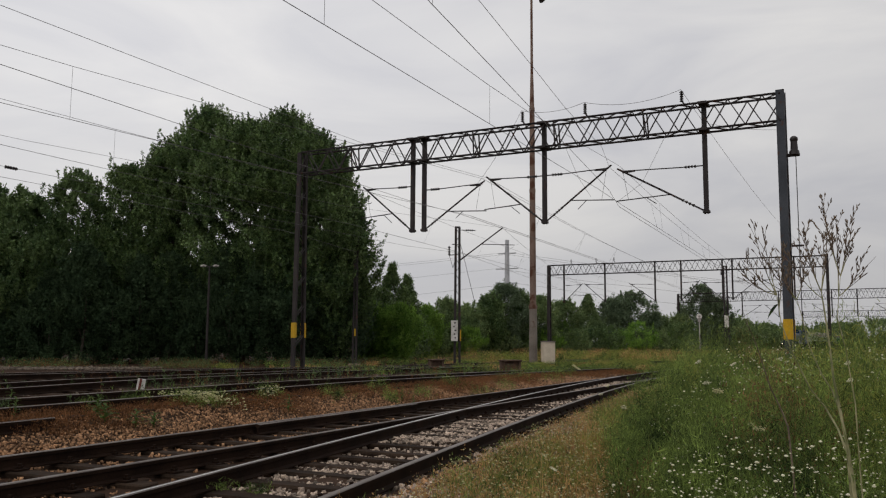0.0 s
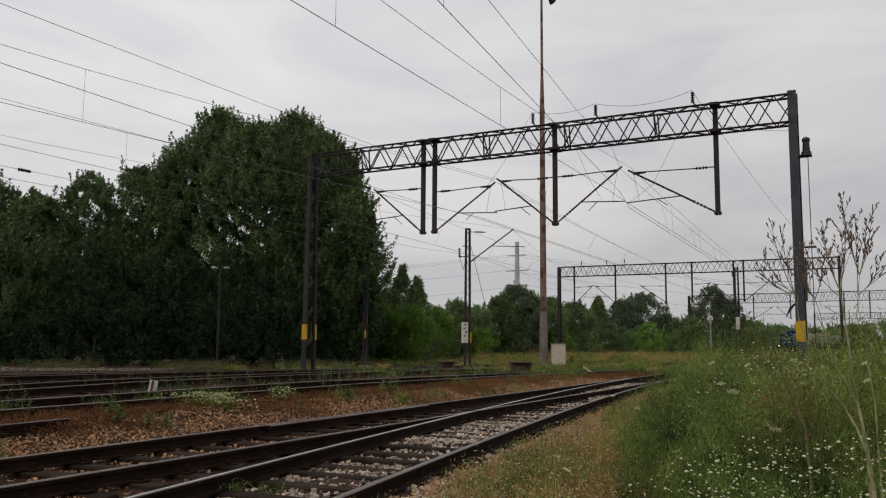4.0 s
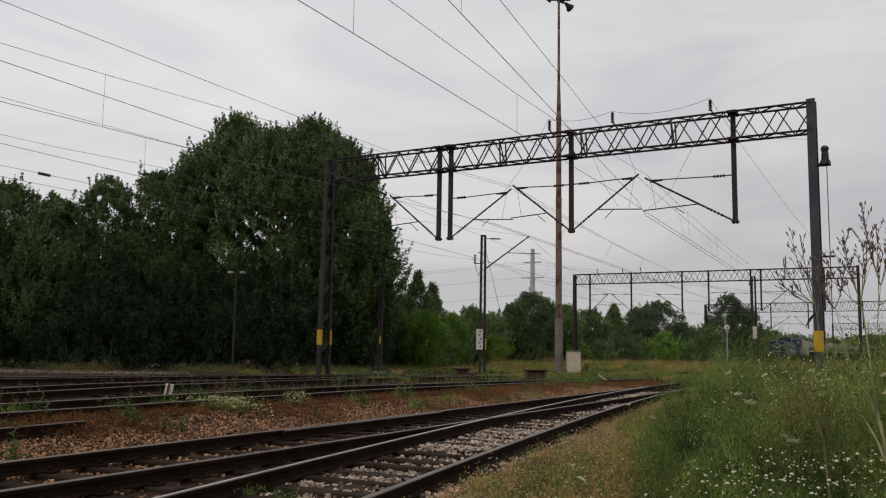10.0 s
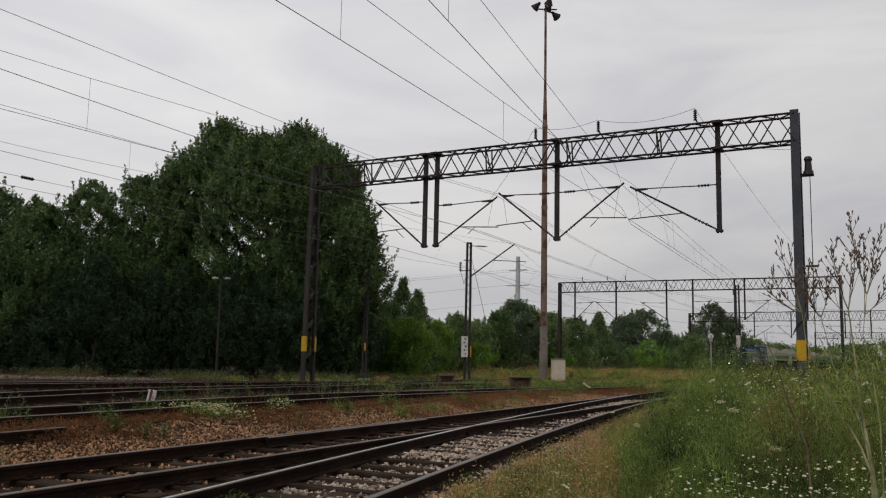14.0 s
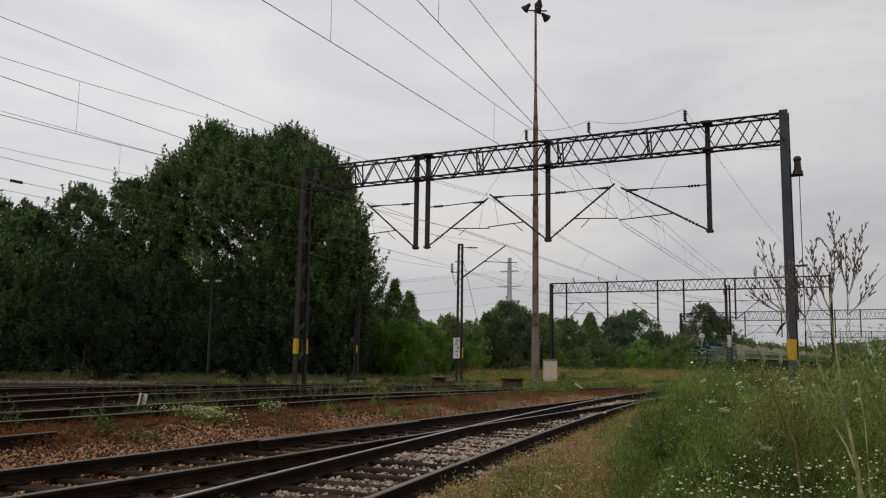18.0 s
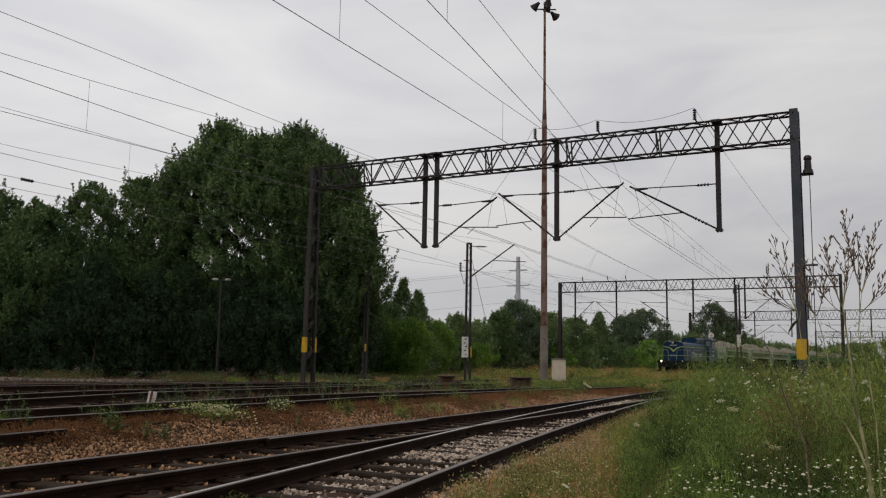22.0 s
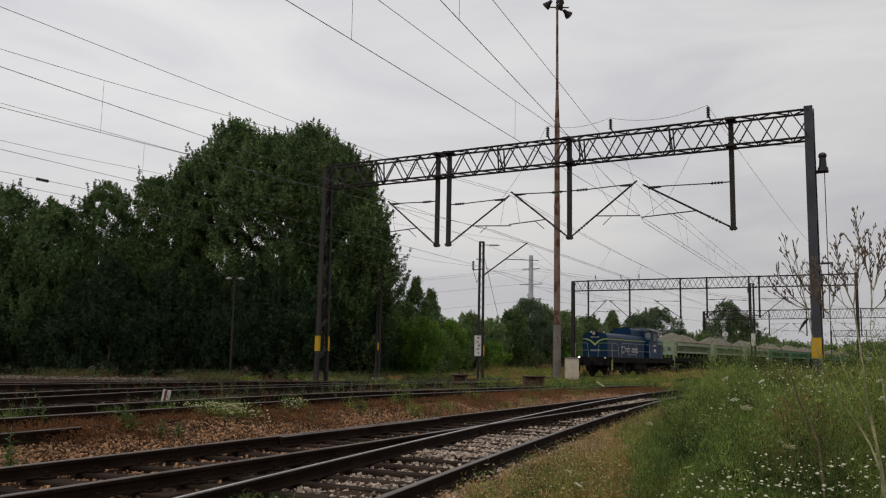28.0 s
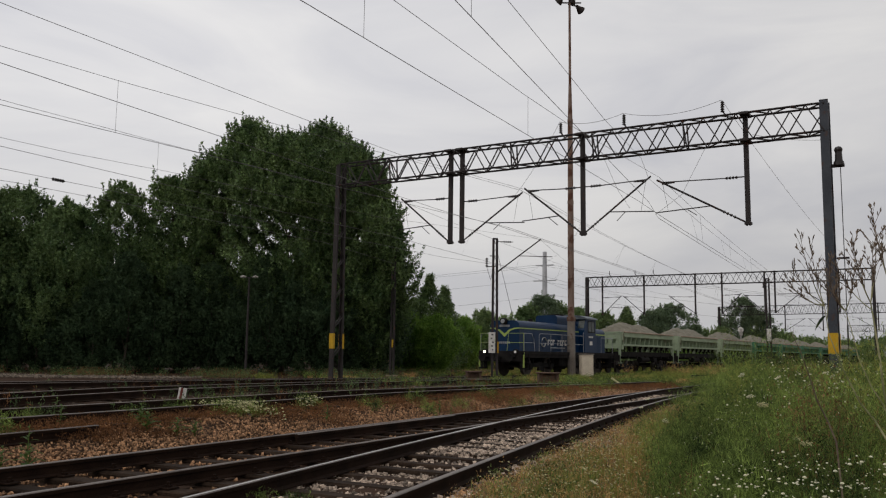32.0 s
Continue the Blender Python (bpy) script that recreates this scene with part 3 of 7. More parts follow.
# ---------------------------------------------------------------- catenary portals
def insulator(bm, p, q, r=0.07, discs=5, core=0.02, mat=0):
    p, q = Vector(p), Vector(q)
    rod(bm, p, q, core, seg=6, mat=mat)
    for i in range(discs):
        c = p.lerp(q, (i + 0.5) / discs)
        d = (q - p).normalized() * (q - p).length / discs * 0.32
        rod(bm, c - d, c + d, r, r * 0.5, seg=8, mat=mat)


def mast(parent, x, height, lattice_d, leg=0.26, label_at=1.84, foot=0.0, paint=None):
    """Two channel legs one behind the other along the track, joined by lacing."""
    def leg_y(sgn, z):
        return sgn * (lattice_d / 2) * (1 - 0.35 * z / height)
    post = new("mast")
    post.parent = parent
    for sgn in (-1, 1):
        bm = bmesh.new()
        a, t, dpt = leg / 2, 0.014, 0.10
        prof = [(-a, 0), (a, 0), (a, -dpt), (a - t, -dpt), (a - t, -t), (-a + t, -t), (-a + t, -dpt), (-a, -dpt)]
        rings = [[bm.verts.new((x + u, leg_y(sgn, z) + sgn * v, z)) for u, v in prof] for z in (foot, height)]
        for k in range(8):
            bm.faces.new((rings[0][k], rings[0][(k + 1) % 8], rings[1][(k + 1) % 8], rings[1][k]))
        bm.faces.new(rings[0])
        bm.faces.new(rings[1][::-1])
        bmesh.ops.recalc_face_normals(bm, faces=bm.faces[:])
        part("mast_leg", bm, paint or M_MAST, post)
    z, k = foot + 0.35, 1
    joined = bmesh.new()
    while z < height - 0.7:
        for e in (-1, 1):
            bm = bmesh.new() if label_at else joined
            bar(bm, (x + e * (leg / 2 - 0.03), leg_y(k, z), z), (x + e * (leg / 2 - 0.03), leg_y(-k, z + 0.62), z + 0.62), 0.05, 0.012)
            if label_at:
                part("lace", bm, M_MAST, post)
        z, k = z + 0.62, -k
    if label_at:
        joined.free()
    else:
        tagged(part("lacing", joined, M_MAST, post), kind="stuff")
    bm = bmesh.new()
    box(bm, (x, 0, foot - 0.12), (0.6, lattice_d + 0.35, 0.26), bevel=0.03)
    part("foundation", bm, M_RIM, post)
    if label_at:
        for sgn in (-1, 1):
            bm = bmesh.new()
            w = leg + 0.02
            box(bm, (x, leg_y(sgn, label_at) + sgn * 0.012, label_at), (w, 0.012, 0.64))
            for e in (-1, 1):
                box(bm, (x + e * (w / 2), leg_y(sgn, label_at) - sgn * 0.04, label_at), (0.010, 0.11, 0.64))
            part("warning_band", bm, M_YELLOW, post, "yellow painted warning band")
    return post


def portal(a, b, top, bottom, posts, arms, name_label, detail=True, width=0.55, band=1.84, foot=(0.1, 0.1), mast_d=0.78, insulators=(), legs=(0.26, 0.26)):
    """Lattice portal from mast a to mast b; posts: distances of the drop posts; arms: (post, tip, z)."""
    a, b = Vector((*a, 0)), Vector((*b, 0))
    d = b - a
    span = d.length
    th = thing("catenary_portal", Matrix.Translation(a) @ Matrix.Rotation(math.atan2(d.y, d.x), 4, "Z"), name_label, "catenary portal", "catenary portals")
    mast(th, 0, top, mast_d, leg=legs[0], label_at=band, foot=foot[0])
    mast(th, span, top + 0.12, mast_d, leg=legs[1], label_at=band, foot=foot[1], paint=M_MAST_BLUE if detail else None)
    beam = new("beam")
    beam.parent = th
    for y in (-width / 2, width / 2):
        for z in (top, bottom):
            bm = bmesh.new()
            bar(bm, (0.13, y, z), (span - 0.13, y, z), 0.075, 0.012)
            bar(bm, (0.13, y, z), (span - 0.13, y, z), 0.012, 0.075)
            part("chord", bm, M_MAST, beam)
    step = 0.54 if detail else 0.55
    cnt = int(span / step / 2) * 2
    step = span / cnt

    def braces(name, ends, w, h):
        """Each brace its own part on the near portal, one joined mesh on the far ones."""
        joined = bmesh.new()
        for p, q in ends:
            bm = bmesh.new() if detail else joined
            bar(bm, p, q, w, h)
            if detail:
                part(name, bm, M_MAST, beam)
        if not detail:
            tagged(part(name, joined, M_MAST, beam), kind="stuff")
        else:
            joined.free()

    for side, y in enumerate((-width / 2, width / 2)):
        braces("web_brace", [((i * step, y, (bottom, top)[(i + side) % 2]), ((i + 1) * step, y, (top, bottom)[(i + side) % 2])) for i in range(cnt)], 0.042, 0.036)
    for z in (top, bottom):
        braces("cross_brace", [((i * step, (-1, 1)[i % 2] * width / 2, z), ((i + 1) * step, (1, -1)[i % 2] * width / 2, z)) for i in range(cnt)], 0.04, 0.035)
    if detail:
        for f in (0.14, 0.43, 0.60, 0.77):
            bm = bmesh.new()
            for y in (-width / 2, width / 2):
                bar(bm, (span * f, y, top), (span * f + 0.05, y, bottom), 0.045)
            bar(bm, (span * f, -width / 2, top), (span * f, width / 2, bottom), 0.035)
            part("splice_frame", bm, M_MAST, beam)
    for x in posts:
        dp = new("drop_post")
        dp.parent = th
        for e in (-0.05, 0.05):
            bm = bmesh.new()
            bar(bm, (x + e, 0, 5.73), (x + e, 0, top + 0.08), 0.05, 0.14)
            part("channel", bm, M_MAST, dp)
        bm = bmesh.new()
        bar(bm, (x, -0.066, 5.74), (x, -0.066, top), 0.11, 0.014)
        part("web_plate", bm, M_MAST, dp)
        for z, w, l in ((top, 0.30, width + 0.12), (bottom, 0.30, width + 0.12), (5.80, 0.22, 0.20)):
            bm = bmesh.new()
            box(bm, (x, 0, z), (w, l, 0.08))
            part("clamp", bm, M_MAST, dp)
    for k, tip, z in arms:
        x = posts[k]
        s = 1 if tip > x else -1
        arm = new("cantilever")
        arm.parent = th
        bm = bmesh.new()
        foot_p, tip_p = Vector((x + s * 0.1, 0, 5.86)), Vector((tip, 0, z))
        u = (tip_p - foot_p)
        rod(bm, foot_p + u * 0.24, tip_p + u * 0.03, 0.034, seg=8)
        rod(bm, foot_p, foot_p + u * 0.10, 0.03, seg=6)
        part("diagonal_tube", bm, M_MAST, arm)
        bm = bmesh.new()
        insulator(bm, foot_p + u * 0.10, foot_p + u * 0.26, 0.055, 4)
        part("insulator", bm, M_INSUL, arm)
        bm = bmesh.new()
        zt = z - 0.05
        insulator(bm, (x + s * 0.30, 0, zt - 0.06), (x + s * 0.72, 0, zt - 0.06), 0.06, 4)
        part("insulator", bm, M_INSUL, arm)
        bm = bmesh.new()
        rod(bm, (x, 0, zt - 0.06), (x + s * 0.3, 0, zt - 0.06), 0.022, seg=6)
        rod(bm, (x + s * 0.72, 0, zt - 0.06), (tip - s * 0.12, 0, zt), 0.02, seg=6)
        rod(bm, (tip - s * 0.55, 0, zt - 0.03), (tip - s * 0.1, 0, zt - 0.06), 0.032, seg=6)
        part("top_strut", bm, M_MAST, arm)
        bm = bmesh.new()
        q = foot_p + u * 0.38
        rod(bm, q, (tip + s * 0.15, 0, q.z - 0.10), 0.020, seg=6)
        rod(bm, (tip - s * 0.35, 0, q.z - 0.07), (tip - s * 0.9, 0.1, q.z - 0.02), 0.016, seg=6)
        rod(bm, (tip - s * 0.9, 0.1, q.z - 0.02), (tip - s * 1.25, 0.15, 6.22), 0.014, seg=6)
        rod(bm, (tip - s * 0.1, 0, z), (tip - s * 0.3, 0, q.z - 0.06), 0.006, seg=4)
        part("steady_arm", bm, M_MAST, arm)
    for x in insulators:
        bm = bmesh.new()
        bar(bm, (x + 0.18, 0.1, top), (x, 0.1, top + 0.25), 0.05)
        insulator(bm, (x, 0.1, top + 0.22), (x, 0.1, top + 0.62), 0.075, 5)
        part("feeder_insulator", bm, M_INSUL, th)
    return th


P1L, P1R = (-5.14, 36.5), (11.80, 26.79)
SPAN = math.dist(P1L, P1R)
main_portal = portal(P1L, P1R, 9.51, 8.59, [SPAN * f for f in (0.286, 0.313, 0.576, 0.874)],
                     [(0, SPAN * 0.167, 7.72), (1, SPAN * 0.446, 7.52), (2, SPAN * 0.457, 7.66), (2, SPAN * 0.703, 7.66), (3, SPAN * 0.722, 7.50)],
                     "dark steel lattice portal over the tracks carrying catenary arms", foot=(0.12, 0.2), legs=(0.19, 0.26), insulators=[SPAN * f for f in (0.529, 0.656, 0.835)])
# tensioning gear on the outer mast
bm = bmesh.new()
bar(bm, (SPAN + 0.1, -0.1, 7.45), (SPAN + 0.52, -0.1, 7.45), 0.08, 0.10)
part("bracket", bm, M_MAST, main_portal)
bm = bmesh.new()
rod(bm, (SPAN + 0.36, -0.1, 7.45), (SPAN + 0.36, -0.1, 7.58), 0.17, 0.15, seg=14)
rod(bm, (SPAN + 0.36, -0.1, 7.58), (SPAN + 0.36, -0.1, 7.92), 0.12, 0.10, seg=14)
sphere(bm, (SPAN + 0.36, -0.1, 7.96), 0.13, (1, 1, 0.9), 2)
part("disconnector", bm, M_INSUL, main_portal, "bell-shaped switch gear on a bracket")
bm = bmesh.new()
rod(bm, (SPAN + 0.40, -0.1, 1.2), (SPAN + 0.40, -0.1, 7.4), 0.014, seg=6)
box(bm, (SPAN + 0.36, -0.1, 4.5), (0.36, 0.06, 0.06))
part("pull_rod", bm, M_MAST, main_portal)

P2L, P2R = (14.08, 91.82), (38.48, 78.75)
SP2 = math.dist(P2L, P2R)
portal(P2L, P2R, 9.8, 8.75, [SP2 * f for f in (0.062, 0.225, 0.415, 0.51, 0.656, 0.69, 0.895)],
       [(0, SP2 * 0.135, 7.7), (1, SP2 * 0.145, 7.7), (2, SP2 * 0.32, 7.6), (3, SP2 * 0.575, 7.7), (4, SP2 * 0.585, 7.6), (5, SP2 * 0.775, 7.7), (6, SP2 * 0.79, 7.7)],
       "distant dark lattice portal spanning several tracks", detail=False, band=0, insulators=[SP2 * f for f in (0.09, 0.19, 0.26)])
P3L, P3R = (43.8, 142.5), (72.0, 121.0)
SP3 = math.dist(P3L, P3R)
portal(P3L, P3R, 9.8, 8.4, [SP3 * f for f in (0.30, 0.46, 0.68, 0.78, 0.92)], [(0, SP3 * 0.385, 7.7), (1, SP3 * 0.40, 7.7), (2, SP3 * 0.6, 7.6), (4, SP3 * 0.85, 7.6)],
       "distant lattice portal seen through tall weeds", detail=False, band=0)
P4L, P4R = (96.5, 211.5), (125.0, 190.0)
portal(P4L, P4R, 9.8, 8.3, [8, 15, 24], [(0, 12, 7.7), (1, 18, 7.7)], "hazy dark lattice portal beyond the other portals", detail=False, band=0)


# ---------------------------------------------------------------- overhead wires
def wire(name, pts, r, label, sag=0.0):
    """A wire through the points, with a little sag in each span."""
    cu = bpy.data.curves.new(name, "CURVE")
    cu.dimensions, cu.bevel_depth, cu.bevel_resolution = "3D", r * 0.75, 1
    sp = cu.splines.new("POLY")
    out = []
    for p, q in zip(pts[:-1], pts[1:]):
        p, q = Vector(p), Vector(q)
        for i in range(10):
            f = i / 10
            c = p.lerp(q, f)
            c.z -= sag * 4 * f * (1 - f) * (q - p).length / 60
            out.append(c)
    out.append(Vector(pts[-1]))
    sp.points.add(len(out) - 1)
    for s_, c in zip(sp.points, out):
        s_.co = (*c, 1)
    cu.materials.append(M_WIRE)
    return tagged(new(name, cu), label, "overhead wire", "catenary wires")


def beam_point(f, z):
    return (P1L[0] + f * (P1R[0] - P1L[0]), P1L[1] + f * (P1R[1] - P1L[1]), z)


def beam2_point(f, z):
    return (P2L[0] + f * (P2R[0] - P2L[0]), P2L[1] + f * (P2R[1] - P2L[1]), z)


def catenary(a, b, sags, end, tip2, droppers):
    """Contact wire along x = a + b y at 6.25 m, messenger above it at the heights sags (y, z), both on to the next portal."""
    def at(y, z):
        return (a + b * y, y, z)
    mess = [at(-30, 7.7), at(-12, 7.35)] + [at(y, z) for y, z in sags] + [(end[0], end[1], 7.65)]
    cont = [at(-30, 6.25), at(end[1] - 3, 6.25), (0.35 * end[0] + 0.65 * (a + b * end[1]), end[1], 6.22)]
    wire("messenger_wire", mess, 0.0075, "thin dark messenger wire sagging between portals")
    wire("contact_wire", cont, 0.0085, "taut dark contact wire above the track")
    t1, t2 = Vector(mess[-1]), Vector(beam2_point(tip2, 7.7))
    c1, c2 = Vector(cont[-1]), Vector(beam2_point(tip2, 6.25))
    wire("messenger_wire", [t1, t2], 0.009, "thin dark messenger wire sagging between portals", 0.55)
    wire("contact_wire", [c1, c2], 0.011, "taut dark contact wire above the track")
    ys, zs = [y for y, _ in sags], [z for _, z in sags]
    for y in droppers:
        wire("dropper", [at(y, float(np.interp(y, ys, zs))), at(y, 6.25)], 0.005, "thin vertical dropper wire")
    for k in range(1, 8):
        f = k / 8
        p, q = t1.lerp(t2, f), c1.lerp(c2, f)
        p.z -= 0.55 * 4 * f * (1 - f) * (t2 - t1).length / 60
        wire("dropper", [p, q], 0.005, "thin vertical dropper wire")


catenary(-8.172, 0.523, [(9, 7.22), (13.3, 7.20), (18.4, 7.13), (20.9, 7.16), (25.5, 7.36)], (7.08, 29.49), 0.79, (12.75, 18.6))
catenary(-4.581, 0.399, [(9, 7.2), (13.2, 7.19), (17.3, 7.20), (20.5, 7.18), (25.5, 7.38)], (6.76, 29.68), 0.775, (11.9,))
catenary(-20.873, 0.698, [(12, 7.44), (16.8, 7.46), (18.7, 7.47), (21.6, 7.54)], (2.42, 32.17), 0.585, (18.7,))
catenary(-15.023, 0.503, [(10, 7.28), (14.2, 7.31), (17.9, 7.38), (21.4, 7.45), (26.4, 7.59)], (2.61, 32.06), 0.575, ())
catenary(-22.089, 0.541, [(15, 7.4), (20.4, 7.40), (23.0, 7.45), (24.4, 7.47), (30, 7.6)], (-2.31, 34.88), 0.32, (24.4,))
catenary(-25.902, 0.587, [(17, 7.1), (23.0, 7.11), (24.5, 7.13), (27.6, 7.27), (38, 7.5)], (4.5, 46.0), 0.14, (31.0,))
bm = bmesh.new()
insulator(bm, (-11.80, 24.03, 6.245), (-11.60, 24.37, 6.245), 0.055, 5, 0.022)
tagged(mesh_object("wire_insulator", bm, M_INSUL), "dark ribbed insulator spliced into an overhead wire", "insulator")
wire("feeder_wire", [(-45, -6, 6.9), (-13.0, 24.3, 6.18), (-6.0, 37, 6.2), (-3.9, 52.4, 6.9)], 0.009, "thin dark wire beside the wood")
f_pts = [beam_point(f, 10.14) for f in (0.529, 0.656, 0.835)]
wire("feeder_wire", f_pts, 0.010, "slack feeder wire along the portal top", 4.6)
wire("feeder_wire", [f_pts[2], beam2_point(0.95, 10.3)], 0.010, "slack feeder wire between portals", 0.8)
wire("feeder_wire", [f_pts[0], beam_point(0.43, 7.4), beam_point(0.446, 7.45)], 0.008, "slack jumper wire hanging from the portal", 3.0)
wire("feeder_wire", [beam_point(0.81, 8.7), (8.1, 30.3, 7.2), (7.2, 30.6, 6.5)], 0.008, "slack jumper wire hanging from the portal")
wire("feeder_wire", [beam_point(0.615, 8.7), (6.0, 31.5, 7.6), (6.6, 32.2, 7.0)], 0.008, "slack jumper wire hanging from the portal")
wire("feeder_wire", [beam_point(0.885, 8.8), beam_point(1.0, 8.35)], 0.008, "slack feeder wire to the outer mast", 2.0)


# ---------------------------------------------------------------- poles and boxes
def floodlight_pole(x, y):
    th = thing("floodlight_mast", pose(x, y, 0), "tall rusty floodlight mast on a thick concrete base", "light mast")
    bm = bmesh.new()
    rod(bm, (0, 0, -0.1), (0, 0, 3.6), 0.265, 0.235, seg=12)
    part("concrete_base", bm, M_POLE, th, smooth=False)
    bm = bmesh.new()
    rod(bm, (0, 0, 3.5), (0, 0, 11.0), 0.205, 0.185, seg=12)
    rod(bm, (0, 0, 3.5), (0, 0, 3.75), 0.27, seg=12)
    rod(bm, (0, 0, 11.0), (0, 0, 16.3), 0.175, 0.16, seg=12)
    rod(bm, (0, 0, 16.3), (0, 0, 18.8), 0.155, 0.09, seg=12)
    rod(bm, (0, 0, 18.8), (0, 0, 24.2), 0.088, 0.075, seg=12)
    rod(bm, (0, 0, 10.9), (0, 0, 11.1), 0.20, seg=12)
    rod(bm, (0, 0, 16.2), (0, 0, 16.4), 0.175, seg=12)
    part("pole", bm, M_RUST, th, "rusty streaked steel tube")
    head = new("lamp_cluster")
    head.parent = th
    bm = bmesh.new()
    bar(bm, (-0.75, 0, 24.2), (0.75, 0, 24.2), 0.07)
    bar(bm, (0, -0.6, 24.35), (0, 0.6, 24.35), 0.07)
    rod(bm, (0, 0, 24.0), (0, 0, 24.7), 0.07, seg=8)
    part("crossarm", bm, M_MAST, head)
    for px, py, pz, tilt in ((-0.62, -0.1, 24.35, 50), (0.62, -0.1, 23.75, -60), (0.15, -0.5, 24.5, 10), (0.25, 0.4, 24.45, 25)):
        bm = bmesh.new()
        rod(bm, (0, 0, -0.2), (0, 0, 0.16), 0.29, 0.13, seg=12)
        rod(bm, (0, 0, 0.16), (0, 0, 0.34), 0.13, 0.09, seg=10)
        ob = part("floodlight", bm, M_MAST, head)
        ob.matrix_basis = pose(px, py, pz, 35, tilt, 0)
    return th


floodlight_pole(7.12, 53.0)


def lattice_pole(x, y, h, turn, label, leg_gap=0.42, w=0.09):
    th = thing("lattice_pole", pose(x, y, 0, 0, 0, turn), label, "catenary pole", "catenary poles")
    for s in (-1, 1):
        bm = bmesh.new()
        bar(bm, (s * leg_gap / 2, 0, -0.1), (s * leg_gap * 0.36, 0, h), w, w * 1.5)
        part("mast_leg", bm, M_MAST, th)
    z, k = 0.5, 1
    while z < h - 0.3:
        bm = bmesh.new()
        bar(bm, (k * leg_gap * 0.44, 0, z), (-k * leg_gap * 0.42, 0, z + 0.42), 0.045, 0.02)
        part("lace", bm, M_MAST, th)
        z, k = z + 0.42, -k
    bm = bmesh.new()
    box(bm, (0, 0, h), (leg_gap, w * 1.6, 0.08))
    part("cap", bm, M_MAST, th)
    bm = bmesh.new()
    box(bm, (0, 0, -0.05), (0.6, 0.5, 0.2), bevel=0.03)
    part("foundation", bm, M_RIM, th)
    return th


pole = lattice_pole(2.06, 46.0, 7.65, 8, "dark lattice catenary pole with a white notice board", 0.27, 0.08)
bm = bmesh.new()
box(bm, (-0.18, -0.16, 2.0), (0.36, 0.03, 1.10), bevel=0.008)
part("notice_board", bm, M_WHITE, pole, "white board with illegible dark marks")
for i, (dx, w) in enumerate(((0.02, 0.10), (-0.03, 0.07), (0.05, 0.11), (0.0, 0.08), (0.04, 0.06))):
    bm = bmesh.new()
    box(bm, (-0.18 + dx, -0.18, 2.42 - i * 0.20), (w, 0.012, 0.07))
    part("mark", bm, M_INSUL, pole)
bm = bmesh.new()
box(bm, (0.16, -0.12, 1.75), (0.06, 0.03, 0.6))
part("warning_band", bm, M_YELLOW, pole)
for nm, p, q, rr in (("diagonal_tube", (0.15, 0, 5.85), (2.55, 0, 7.7), 0.035), ("top_strut", (0.15, 0, 7.5), (1.0, 0, 7.5), 0.02), ("steady_arm", (1.3, 0, 6.75), (3.2, 0, 6.75), 0.02),
                     ("bracket", (-0.48, 0, 6.1), (0.15, 0, 6.15), 0.025), ("bracket", (-0.30, 0, 6.7), (0.15, 0, 6.7), 0.025), ("jumper", (-0.46, 0, 6.1), (-0.25, 0, 5.4), 0.012), ("jumper", (-0.25, 0, 5.4), (-0.12, 0, 5.9), 0.012), ("stay", (0.1, 0, 7.0), (1.0, 0, 3.4), 0.012)):
    bm = bmesh.new()
    rod(bm, p, q, rr, seg=6)
    part(nm, bm, M_MAST, pole)
for p, q, ir in (((0.45, 0, 7.5), (0.9, 0, 7.5), 0.06), ((-0.46, 0, 6.1), (-0.46, 0, 6.6), 0.09), ((0.15, 0, 5.85), (0.55, 0, 6.16), 0.055)):
    bm = bmesh.new()
    insulator(bm, p, q, ir, 4)
    part("insulator", bm, M_INSUL, pole)
lattice_pole(-3.95, 52.5, 7.9, -20, "dark lattice catenary pole in front of the trees", 0.22, 0.08)
bm = bmesh.new()
box(bm, (-3.93, 52.3, 1.95), (0.10, 0.05, 0.45))
tagged(mesh_object("pole_sign", bm, M_YELLOW), "small yellow plate on a dark catenary pole", "sign")
p3 = lattice_pole(29.9, 82.0, 9.0, 8, "distant dark lattice pole with a white plate", 0.42, 0.09)
bm = bmesh.new()
box(bm, (-0.1, -0.2, 3.6), (0.42, 0.03, 1.15))
part("notice_board", bm, M_WHITE, p3, "white notice board")
bm = bmesh.new()
bar(bm, (-0.6, 0, 5.9), (1.0, 0, 5.9), 0.07)
bar(bm, (-0.4, 0, 8.6), (0.5, 0, 8.6), 0.07)
insulator(bm, (-0.4, 0, 8.1), (-0.4, 0, 8.6), 0.12, 4)
part("crossarm", bm, M_MAST, p3)

# cable cabinet beside the floodlight mast
cab = thing("cable_cabinet", pose(7.95, 52.4, 0, 0, 0, 14), "off-white concrete cable cabinet in the grass", "cabinet")
bm = bmesh.new()
box(bm, (0, 0, 0.68), (0.78, 0.42, 1.50), bevel=0.02)
part("body", bm, material("stained_offwhite_render", (0.46, 0.38, 0.28), (0.70, 0.61, 0.48), 2.5, 0.85, fine=20, spread=0.8, bump=0.2), cab)
bm = bmesh.new()
box(bm, (0, 0, 1.46), (0.86, 0.50, 0.07), bevel=0.015)
part("lid", bm, M_POLE, cab)
bm = bmesh.new()
box(bm, (0, -0.215, 0.72), (0.66, 0.012, 1.18), bevel=0.004)
box(bm, (0.26, -0.228, 0.8), (0.03, 0.02, 0.12))
part("door", bm, material("cream_cabinet_door", (0.50, 0.42, 0.31), (0.72, 0.63, 0.50), 3, 0.8, fine=20, spread=0.8, bump=0.1), cab)

